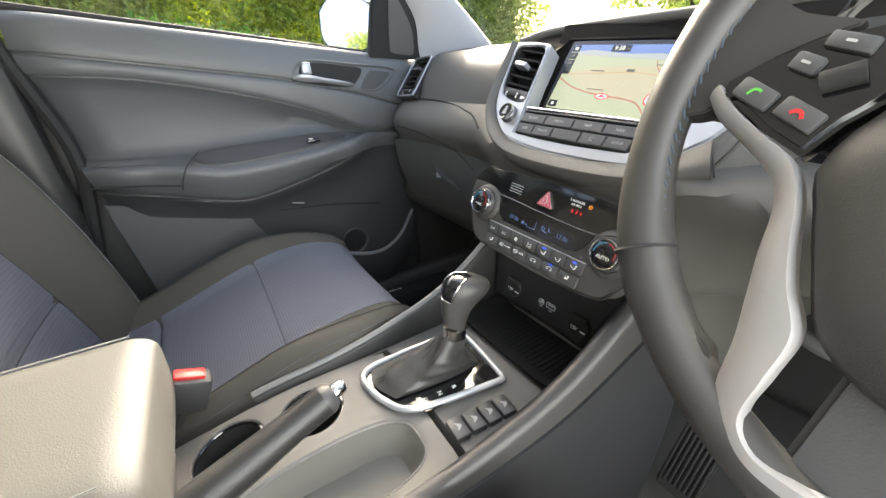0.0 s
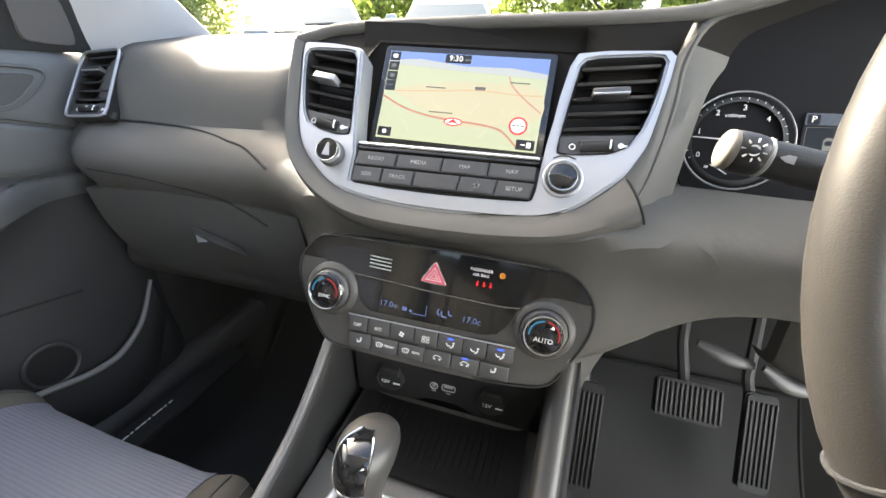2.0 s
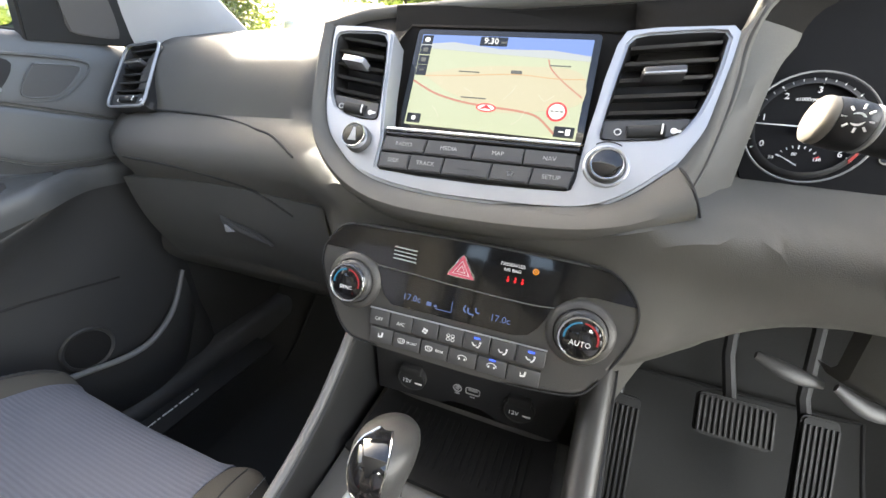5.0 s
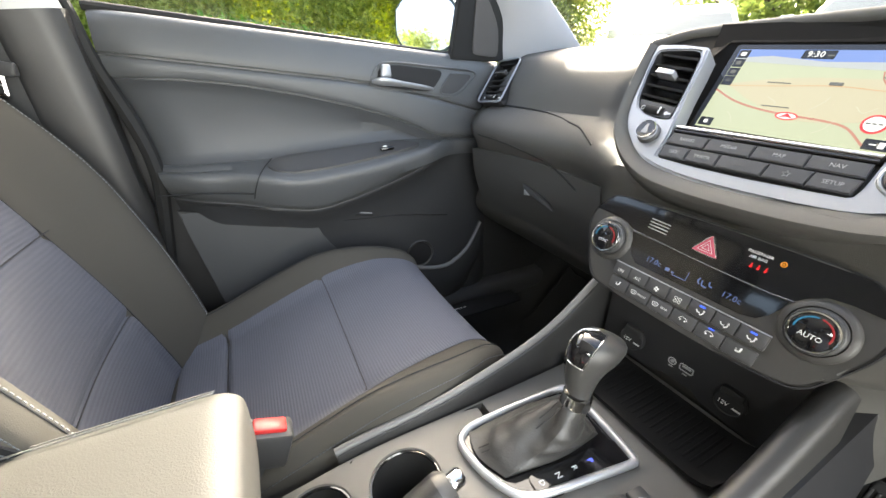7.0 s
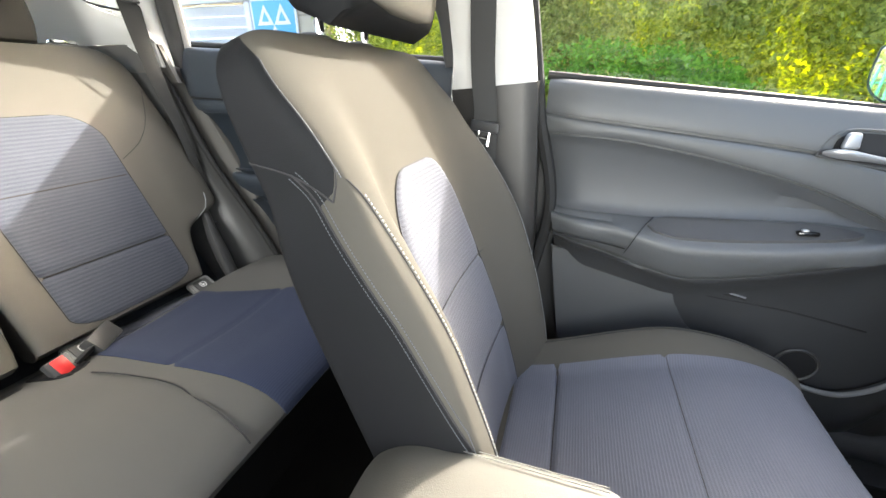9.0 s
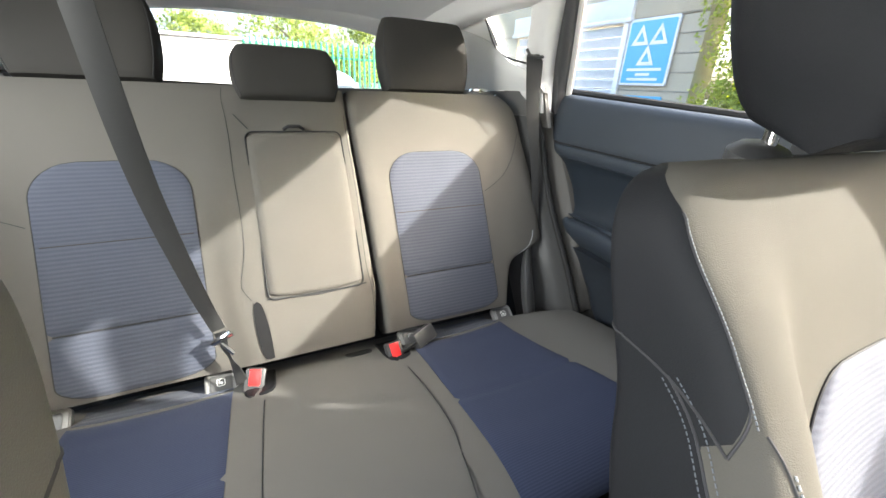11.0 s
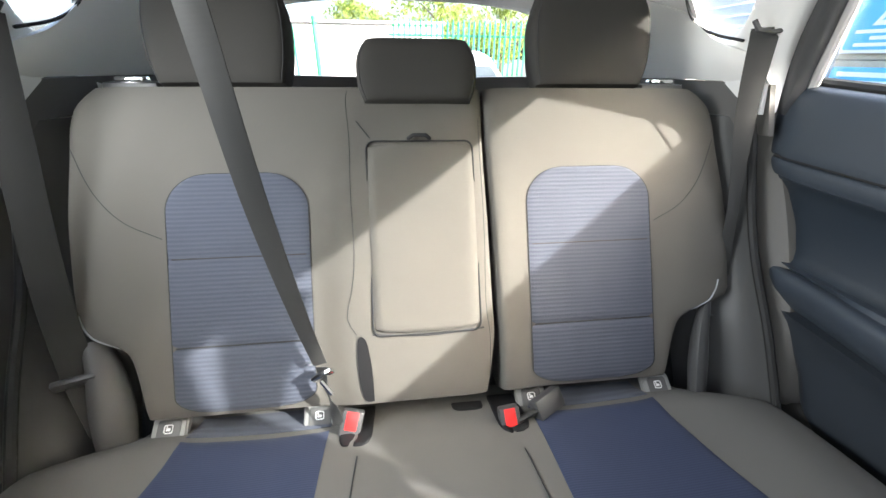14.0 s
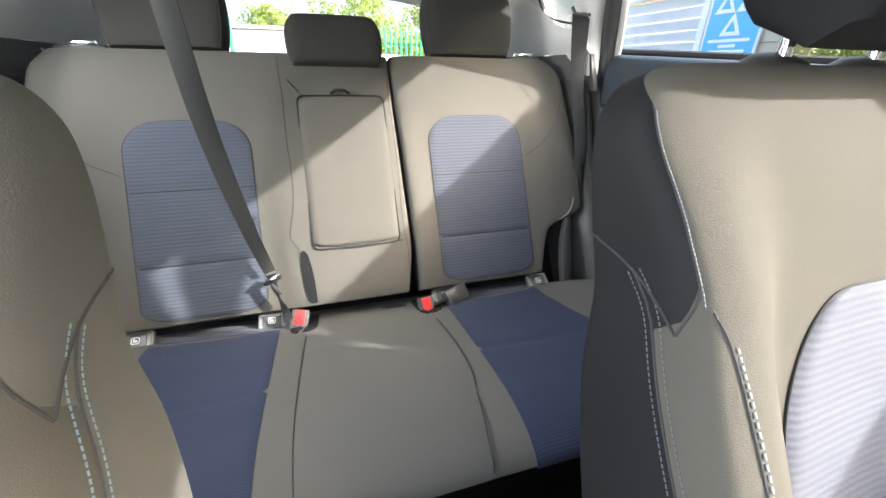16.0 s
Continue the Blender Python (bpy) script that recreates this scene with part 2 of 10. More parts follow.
def block(bm, size, m=Matrix(), bevel=0.0, seg=2, taper=1.0):
    """A box, bevelled; m is its pose; taper narrows its top."""
    got = bmesh.ops.create_cube(bm, size=1.0)
    vs = got["verts"]
    for v in vs:
        k = taper if v.co.z > 0 else 1.0
        v.co = Vector((v.co.x * size[0] * k, v.co.y * size[1] * k, v.co.z * size[2]))
    if bevel:
        es = list({e for v in vs for e in v.link_edges})
        out = bmesh.ops.bevel(bm, geom=es, offset=bevel, segments=seg, affect="EDGES", profile=0.5)
        vs = list({v for f in out["faces"] for v in f.verts} | {v for v in vs if v.is_valid})
    bmesh.ops.transform(bm, matrix=m, verts=vs)
    return bm


def disc(bm, profile, m=Matrix(), n=32):
    """Turned on the local z axis: profile rows of (radius, height)."""
    rings = [[m @ Vector((r * math.cos(2 * math.pi * k / n), r * math.sin(2 * math.pi * k / n), h)) for k in range(n)] for r, h in profile]
    return loft(bm, rings)


def plate(bm, outline, depth, m=Matrix(), bevel=0.0):
    """A flat plate with the given outline (local x, y) and depth along -z."""
    vs = [bm.verts.new((x, y, 0)) for x, y in outline]
    f = bm.faces.new(vs)
    r = bmesh.ops.extrude_face_region(bm, geom=[f])
    nv = [g for g in r["geom"] if isinstance(g, bmesh.types.BMVert)]
    for v in nv:
        v.co.z += depth
    allv = vs + nv
    if bevel:
        es = [e for e in {e for v in nv for e in v.link_edges} if e.verts[0] in nv and e.verts[1] in nv]
        out = bmesh.ops.bevel(bm, geom=es, offset=bevel, segments=2, affect="EDGES")
        allv = list({v for f2 in out["faces"] for v in f2.verts} | {v for v in allv if v.is_valid})
    bmesh.ops.transform(bm, matrix=m, verts=allv)
    return bm


def rounded(w, h, r, n=5, cx=0.0, cy=0.0):
    """The outline of a rounded rectangle."""
    out = []
    for sx, sy, a0 in ((1, 1, 0), (-1, 1, 90), (-1, -1, 180), (1, -1, 270)):
        for k in range(n):
            a = radians(a0 + 90 * k / (n - 1))
            out.append((cx + sx * (w / 2 - r) + r * math.cos(a), cy + sy * (h / 2 - r) + r * math.sin(a)))
    return out


def plane_pose(o, right, up):
    """A pose whose x runs along right, whose y runs along up, and whose z looks out."""
    x = Vector(right).normalized()
    z = x.cross(Vector(up)).normalized()
    y = z.cross(x)
    m = Matrix((x, y, z)).transposed().to_4x4()
    m.translation = Vector(o)
    return m


def lettering(name, text, size, m, material, parent, align="CENTER", depth=0.0003):
    """Raised print, as a mesh, with the built-in font."""
    cu = bpy.data.curves.new(name, "FONT")
    cu.body, cu.size, cu.extrude, cu.align_x, cu.align_y, cu.resolution_u = text, size, depth, align, "CENTER", 2
    tmp = bpy.data.objects.new(name, cu)
    me = bpy.data.meshes.new_from_object(tmp)
    bpy.data.objects.remove(tmp)
    me.transform(m)
    me.materials.append(material)
    ob = new(name, me)
    ob.parent = parent
    base = parent.parent or parent
    ob.matrix_parent_inverse = Matrix.Translation(-base.location) if not parent.parent else Matrix()
    return ob


def smooth_loop(pts, per=5, rounds=1):
    """A closed outline with its corners softened."""
    out = []
    for a, b in zip(pts, pts[1:] + pts[:1]):
        out += [(a[0] + (b[0] - a[0]) * q / per, a[1] + (b[1] - a[1]) * q / per) for q in range(per)]
    for _ in range(rounds):
        n = len(out)
        out = [((out[k - 1][0] + 2 * out[k][0] + out[(k + 1) % n][0]) / 4, (out[k - 1][1] + 2 * out[k][1] + out[(k + 1) % n][1]) / 4) for k in range(n)]
    return out


class Pad:
    """An upholstered form: a spine of (v, y, z) in the car's upright plane, with left and right edges, and front and back depth."""

    def __init__(self, spine, edges, front, back, relief=None, power=5.0, end=10.0, flip=1.0, back_power=None):
        self.back_power = back_power or power
        self.spine, self.edges, self.front, self.back, self.relief, self.power, self.end, self.flip = spine, edges, front, back, relief, power, end, flip

    def at(self, u, v, off=0.0, side=1.0):
        y, z = lerp_table(self.spine, v)
        y1, z1 = lerp_table(self.spine, min(v + 0.01, 1))
        y0, z0 = lerp_table(self.spine, max(v - 0.01, 0))
        t = Vector((0, y1 - y0, z1 - z0)).normalized()
        nrm = Vector((0, t.z, -t.y)) * self.flip
        xl, xr = lerp_table(self.edges, v)
        e = max(0.0, 1 - abs(2 * v - 1) ** self.end) ** (1 / self.end)
        pw = self.power if side > 0 else self.back_power
        k = max(0.0, 1 - abs(u) ** pw) ** (1 / pw)
        x = (xl + xr) / 2 + u * (xr - xl) / 2
        if side > 0:
            d = lerp_table(self.front, v)[0] * k * e
            if self.relief:
                d += self.relief(u, v) * min(1.0, k * 1.2) * e
        else:
            d = -lerp_table(self.back, v)[0] * k * e
        return Vector((x, y, z)) + nrm * (d + off)

    def body(self, nu=28, nv=36):
        bm = bmesh.new()
        us = [math.sin(math.pi / 2 * (2 * i / nu - 1)) for i in range(nu + 1)]
        vs = [0.5 - 0.5 * math.cos(math.pi * j / nv) for j in range(nv + 1)]
        vs = [0.35 * a + 0.65 * j / nv for j, a in enumerate(vs)]
        rings = [[self.at(u, v) for u in us] + [self.at(u, v, side=-1) for u in us[-2:0:-1]] for v in vs]
        return loft(bm, rings)

    def split_body(self, border, nu=34, nv=48):
        """The same closed form in two pieces that meet at |u| = border(v) on the front: the face, and the sides with the back."""
        vs = [0.5 - 0.5 * math.cos(math.pi * j / nv) for j in range(nv + 1)]
        vs = [0.35 * a + 0.65 * j / nv for j, a in enumerate(vs)]
        face, shell = bmesh.new(), bmesh.new()
        us = [math.sin(math.pi / 2 * (2 * i / nu - 1)) for i in range(nu + 1)]
        sheet(face, [[self.at(u * border(v), v) for u in us] for v in vs])
        rows = []
        for v in vs:
            b = border(v)
            edge = [b + (1 - b) * math.sin(math.pi / 2 * k / 6) for k in range(7)]
            rows.append([self.at(u, v) for u in edge] + [self.at(u, v, side=-1) for u in us[-2:0:-1]] + [self.at(-u, v) for u in edge[::-1]])
        sheet(shell, rows)
        return face, shell

    def patch(self, v0, v1, lo, hi, corner=(0.0, 0.0), raise_=0.005, seams=(), nu=20, nv=40, sink=-0.0012, groove=0.004):
        """A sewn panel on the front: between v0 and v1, from u = lo(v) to hi(v), corners rounded at its start and end."""
        bm, rows = bmesh.new(), []
        for j in range(nv + 1):
            b = j / nv
            bb = 0.5 - 0.5 * math.cos(math.pi * b)
            bb = 0.5 * bb + 0.5 * b
            v = v0 + (v1 - v0) * bb
            l, h = lo(v), hi(v)
            c, w = (l + h) / 2, (h - l) / 2
            for cr, dist in ((corner[0], v - v0), (corner[1], v1 - v)):
                if cr and dist < cr:
                    w *= 0.40 + 0.60 * math.sqrt(max(0.0, 1 - (1 - dist / cr) ** 2))
            row = []
            for i in range(nu + 1):
                a = 2 * i / nu - 1
                a = math.sin(a * math.pi / 2) * 0.5 + a * 0.5
                lift = raise_ * (1 - abs(a) ** 24) * (1 - abs(2 * b - 1) ** 34) - sink * (abs(a) ** 24 + abs(2 * b - 1) ** 34)
                for s in seams:
                    lift -= groove * bell(v, s, 0.007)
                row.append(self.at(c + a * w, v, lift))
            rows.append(row)
        sheet(bm, rows)
        slabbed = bmesh.new()
        bm.free()
        return slab(slabbed, rows, lambda p: Vector((0, 0, 0)) + self.sinkdir() * 0.006)

    def border_seam(self, v0, v1, lo, hi, corner=(0.0, 0.0), nv=60, off=0.0012, r=0.0014):
        """The sewn joint round such a panel."""
        sides = ([], [])
        for j in range(nv + 1):
            b = j / nv
            v = v0 + (v1 - v0) * (0.5 * (0.5 - 0.5 * math.cos(math.pi * b)) + 0.5 * b)
            l, h = lo(v), hi(v)
            c, w = (l + h) / 2, (h - l) / 2
            for cr, dist in ((corner[0], v - v0), (corner[1], v1 - v)):
                if cr and dist < cr:
                    w *= 0.40 + 0.60 * math.sqrt(max(0.0, 1 - (1 - dist / cr) ** 2))
            sides[0].append((c - w, v))
            sides[1].append((c + w, v))
        top = [(sides[0][-1][0] + (sides[1][-1][0] - sides[0][-1][0]) * k / 12, v1) for k in range(1, 12)]
        return tube(bmesh.new(), [self.at(u, v, off) for u, v in sides[0] + top + sides[1][::-1]], r, 6)

    def sinkdir(self):
        y1, z1 = lerp_table(self.spine, 0.6)
        y0, z0 = lerp_table(self.spine, 0.4)
        t = Vector((0, y1 - y0, z1 - z0)).normalized()
        return Vector((0, -t.z, t.y)) * self.flip

    def seam(self, path, r=0.0016, n=40, off=0.0005):
        bm = bmesh.new()
        pts = curve_points([(a, b, 0) for a, b in path], n)
        return tube(bm, [self.at(p.x, p.y, off) for p in pts], r, 6)

    def stitches(self, path, count, r=0.0009, off=0.001, duty=0.62, side=1):
        bm = bmesh.new()
        pts = curve_points([(a, b, 0) for a, b in path], count * 2 + 1)
        for k in range(count):
            a, b = pts[2 * k], pts[2 * k + 1]
            b = a + (pts[2 * k + 2] - a) * duty
            p, q = self.at(a.x, a.y, off * side, side), self.at(b.x, b.y, off * side, side)
            tube(bm, [p, q], r, 4)
        return bm


# ---- the car's shell: floor, sides, roof ----
def floor_sheet():
    bm, rows = bmesh.new(), []
    for j in range(41):
        y = 1.25 - 3.3 * j / 40
        row = []
        for i in range(33):
            x = -0.80 + 1.6 * i / 32
            z = 0.31 + 0.14 * bell(x, 0, 0.13) * smooth01(-1.2, -0.9, y)
            z += 0.62 * smooth01(0.80, 1.2, y)
            z += 0.26 * smooth01(-0.72, -0.95, y)
            z += 0.12 * smooth01(0.60, 0.74, abs(x))
            row.append((x, y, z))
        rows.append(row)
    return slab(bm, rows, (0, 0, -0.02))


tagged(part("floor", floor_sheet(), CARPET), "black carpeted car floor with a raised centre tunnel", "floor", kind="structure")

ROOF = [(-2.05, 1.50, 0.50), (-1.6, 1.585, 0.545), (-0.9, 1.62, 0.565), (-0.3, 1.61, 0.56), (0.06, 1.565, 0.545)]


def headliner():
    bm, rows = bmesh.new(), []
    for j in range(25):
        y = -2.05 + 2.11 * j / 24
        z, w = lerp_table(ROOF, y)
        rows.append([(w * (i / 10 - 1), y, z - 0.045 * abs(i / 10 - 1) ** 3) for i in range(21)])
    return slab(bm, rows, (0, 0, 0.04))


tagged(part("ceiling", headliner(), HEADLINER), "pale woven headliner under the car roof", "ceiling", kind="structure")


def bar(pts, wide, deep, normal, n=24):
    """A pillar: a rounded flat bar along points; wide and deep are tables by 0..1."""
    bm, rings = bmesh.new(), []
    line = curve_points(pts, n)
    for i, p in enumerate(line):
        d = (line[min(i + 1, n - 1)] - line[max(i - 1, 0)]).normalized()
        nn = Vector(normal)
        nn = (nn - d * nn.dot(d)).normalized()
        s = d.cross(nn)
        w = lerp_table(wide, i / (n - 1))[0] / 2
        k = lerp_table(deep, i / (n - 1))[0] / 2
        ring = []
        for q in range(16):
            a = 2 * math.pi * q / 16
            c, e = math.cos(a), math.sin(a)
            ring.append(p + s * w * math.copysign(abs(c) ** 0.55, c) + nn * k * math.copysign(abs(e) ** 0.55, e))
        rings.append(ring)
    return loft(bm, rings)


QUARTERGREY = surface("quarter_dark_grey", (0.110, 0.105, 0.098), 0.7, vary=0.08, grain=1200, bump=0.3)
ARCHTRIM = surface("brown_black_trim", (0.044, 0.042, 0.040), 0.35, vary=0.15, grain=900, bump=0.2)
PILLAR_FRONT = surface("mid_grey_pillar", (0.40, 0.40, 0.405), 0.75, vary=0.05, grain=1400, bump=0.25)


def mirrored(bm):
    for v in bm.verts:
        v.co.x = -v.co.x
    return bm


for side, word in ((1, "left"), (-1, "right")):
    def both(bm):
        return bm if side > 0 else mirrored(bm)
    rear_edge = curve_points([(-0.736, 0.655, 1.085), (-0.726, 0.633, 1.146), (-0.697, 0.594, 1.250), (-0.655, 0.40, 1.405), (-0.600, 0.08, 1.535)], 30)
    glass_edge = curve_points([(-0.745, 0.98, 1.120), (-0.705, 0.875, 1.183), (-0.680, 0.755, 1.262), (-0.615, 0.44, 1.445), (-0.560, 0.10, 1.570)], 30)
    rows = [[a.lerp(b, k / 10) + Vector((0.016, -0.010, -0.004)) * (1 - abs(k / 5 - 1) ** 2.6) for k in range(11)] for a, b in zip(rear_edge, glass_edge)]
    tagged(part("pillar_a_" + word, both(slab(bmesh.new(), rows, (-0.030, 0.022, 0.010))), PILLAR_FRONT), "pale grey plastic trim on the windscreen pillar", "pillar", kind="structure")
    tagged(part("roof_rail_" + word, both(bar([(-0.59, 0.05, 1.545), (-0.60, -0.3, 1.572), (-0.605, -0.6, 1.550), (-0.605, -0.95, 1.540), (-0.59, -1.5, 1.535), (-0.55, -1.95, 1.47)], [(0, 0.09), (1, 0.09)], [(0, 0.08), (1, 0.08)], (1, 0, 0))), PILLAR), "pale grey roof rail trim above the doors", "trim", kind="structure")
    tagged(part("pillar_b_" + word, both(bar([(-0.745, -0.340, 1.17), (-0.72, -0.345, 1.28), (-0.625, -0.38, 1.56)], [(0, 0.195), (0.3, 0.172), (0.7, 0.165), (1, 0.24)], [(0, 0.07), (1, 0.06)], (1, 0, 0.25))), PILLAR), "pale grey upper trim of the middle door pillar", "pillar", kind="structure")
    tagged(part("pillar_b_lower_" + word, both(bar([(-0.765, -0.30, 0.33), (-0.765, -0.30, 0.75), (-0.755, -0.325, 1.05), (-0.745, -0.340, 1.20)], [(0, 0.26), (0.35, 0.17), (0.8, 0.19), (1, 0.197)], [(0, 0.09), (1, 0.085)], (1, 0, 0.05))), ARCHTRIM), "black lower trim of the middle door pillar", "pillar", kind="structure")
    tagged(part("sill_" + word, both(bar([(-0.77, 1.0, 0.40), (-0.77, 0.2, 0.385), (-0.77, -0.6, 0.385), (-0.765, -0.95, 0.42), (-0.74, -1.12, 0.62)], [(0, 0.12), (1, 0.12)], [(0, 0.15), (1, 0.15)], (0, 0, 1))), DARKPL), "black plastic door sill trim", "sill", kind="structure")
    # the quarter behind the rear door: wheel arch trim, upper quarter trim round the small window
    tagged(part("wheel_arch_" + word, both(bar([(-0.765, -1.04, 0.62), (-0.765, -1.16, 0.86), (-0.765, -1.30, 1.08), (-0.755, -1.42, 1.20), (-0.74, -1.9, 1.23)], [(0, 0.14), (0.5, 0.22), (1, 0.24)], [(0, 0.08), (1, 0.08)], (1, 0, 0))), QUARTERGREY), "dark grey plastic wheel arch trim beside the rear bench", "trim", kind="structure")
    tagged(part("pillar_c_" + word, both(bar([(-0.701, -1.335, 1.285), (-0.683, -1.285, 1.38), (-0.60, -1.175, 1.56)], [(0, 0.22), (0.25, 0.13), (0.5, 0.105), (1, 0.12)], [(0, 0.06), (1, 0.06)], (1, 0.1, 0.3))), PILLAR), "pale grey trim of the rear quarter pillar", "pillar", kind="structure")
    low = curve_points([(-0.694, -1.22, 1.195), (-0.682, -1.42, 1.195), (-0.660, -1.60, 1.195), (-0.606, -1.77, 1.195)], 24)
    joint = curve_points([(-0.674, -1.24, 1.291), (-0.662, -1.42, 1.290), (-0.644, -1.58, 1.287), (-0.598, -1.77, 1.283)], 24)
    brim = curve_points([(-0.656, -1.25, 1.335), (-0.646, -1.38, 1.370), (-0.637, -1.50, 1.432), (-0.583, -1.79, 1.510)], 24)
    rows = [[a.lerp(b, k / 8) + Vector((0.010, 0.004, 0)) * math.sin(math.pi * k / 8) for k in range(9)] for a, b in zip(joint, brim)]
    tagged(part("quarter_sill_" + word, both(slab(bmesh.new(), rows, (-0.012, 0, 0))), PILLAR), "pale grey trim below the small rear side window", "trim", kind="structure")
    rows = [[a.lerp(b + Vector((-0.004, 0, -0.002)), k / 5) for k in range(6)] for a, b in zip(low, joint)]
    tagged(part("quarter_lower_" + word, both(slab(bmesh.new(), rows, (-0.012, 0, 0))), QUARTERGREY), "dark grey lower trim beside the rear bench", "trim", kind="structure")

tagged(part("windscreen_header", bar([(-0.58, 0.05, 1.55), (0, 0.10, 1.575), (0.58, 0.05, 1.55)], [(0, 0.10), (1, 0.10)], [(0, 0.05), (1, 0.05)], (0, 0.4, 1)), HEADLINER), "pale trim along the top of the windscreen", "trim", kind="structure")
tagged(part("tailgate_header", bar([(-0.56, -1.93, 1.50), (0, -1.97, 1.545), (0.56, -1.93, 1.50)], [(0, 0.10), (1, 0.10)], [(0, 0.06), (1, 0.06)], (0, -0.5, 1)), PILLAR), "pale trim along the top of the tailgate window", "trim", kind="structure")


def wall_sheet(pts_low, pts_high, back, n=14, m=6):
    bm = bmesh.new()
    lo, hi = curve_points(pts_low, n), curve_points(pts_high, n)
    return slab(bm, [[lo[i].lerp(hi[i], j / m) for j in range(m + 1)] for i in range(n)], back)


tagged(part("wall_tailgate", wall_sheet([(-0.74, -1.98, 0.55), (0, -2.03, 0.55), (0.74, -1.98, 0.55)], [(-0.60, -1.96, 1.275), (0, -2.0, 1.265), (0.60, -1.96, 1.275)], (0, -0.05, 0)), DARKPL), "black plastic lower trim of the tailgate", "wall", kind="structure")
tagged(part("wall_bulkhead", wall_sheet([(-0.80, 1.2, 0.55), (0, 1.22, 0.55), (0.80, 1.2, 0.55)], [(-0.80, 1.1, 1.10), (0, 1.16, 1.10), (0.80, 1.1, 1.10)], (0, 0.04, 0)), CARPET), "black carpeted bulkhead ahead of the footwells", "wall", kind="structure")
tagged(part("parcel_shelf", wall_sheet([(-0.64, -1.44, 1.215), (0, -1.44, 1.215), (0.64, -1.44, 1.215)], [(-0.64, -1.95, 1.215), (0, -1.98, 1.215), (0.64, -1.95, 1.215)], (0, 0, -0.015)), DARKPL), "black load cover behind the rear bench", "cover", kind="structure")


def pane(name, a, b, c, d, label, bow=0.02):
    bm = bmesh.new()
    a, b, c, d = (Vector(p) for p in (a, b, c, d))
    out = (b - a).cross(d - a).normalized()
    rows = []
    for j in range(9):
        row = []
        for i in range(9):
            s, t = i / 8, j / 8
            p = a.lerp(b, s).lerp(d.lerp(c, s), t)
            row.append(p + out * bow * 4 * s * (1 - s))
        rows.append(row)
    ob = tagged(part(name, slab(bm, rows, out * 0.004), GLASS), label, "window", kind="structure")
    ob.visible_shadow = False
    return ob


DOOR_SWING = Matrix.Translation((0.79, 0.65, 0)) @ Matrix.Rotation(radians(66), 4, "Z") @ Matrix.Translation((-0.79, -0.65, 0))      # the driver's door stands open
pane("window_windscreen", (-0.76, 1.05, 1.12), (0.76, 1.05, 1.12), (0.57, 0.10, 1.57), (-0.57, 0.10, 1.57), "clear raked windscreen above the dashboard", -0.10)
pane("window_tailgate", (-0.50, -1.99, 1.26), (0.50, -1.99, 1.26), (0.52, -1.95, 1.53), (-0.52, -1.95, 1.53), "clear tailgate window behind the rear bench", 0.03)

for side, word in ((-1, "left"), (1, "right")):
    for name, ya, yb, za, zb in (("wall_" + word, 1.25, -2.05, 1.09, 1.22),) if side < 0 else (("wall_right_front", 1.25, 0.66, 1.09, 1.10), ("wall_right_rear", -0.25, -2.05, 1.13, 1.22)):
        tagged(part(name, wall_sheet([(side * 0.825, ya, 0.28), (side * 0.825, (ya + yb) / 2, 0.28), (side * 0.82, yb, 0.28)], [(side * 0.815, ya, za), (side * 0.810, (ya + yb) / 2, (za + zb) / 2), (side * 0.80, yb, zb)], (side * 0.03, 0, 0)), DARKPL), "dark inner side of the car body", "wall", kind="structure")
    tagged(part("kick_panel_" + word, wall_sheet([(side * 0.80, 1.2, 0.30), (side * 0.775, 0.85, 0.30), (side * 0.775, 0.58, 0.30)], [(side * 0.80, 1.2, 1.12), (side * 0.765, 0.85, 1.12), (side * 0.765, 0.60, 1.12)], (side * 0.02, 0, 0)), surface("kick_grey", (0.034, 0.034, 0.033), 0.6, grain=900, bump=0.3)), "dark kick panel beside the footwell", "wall", kind="structure")
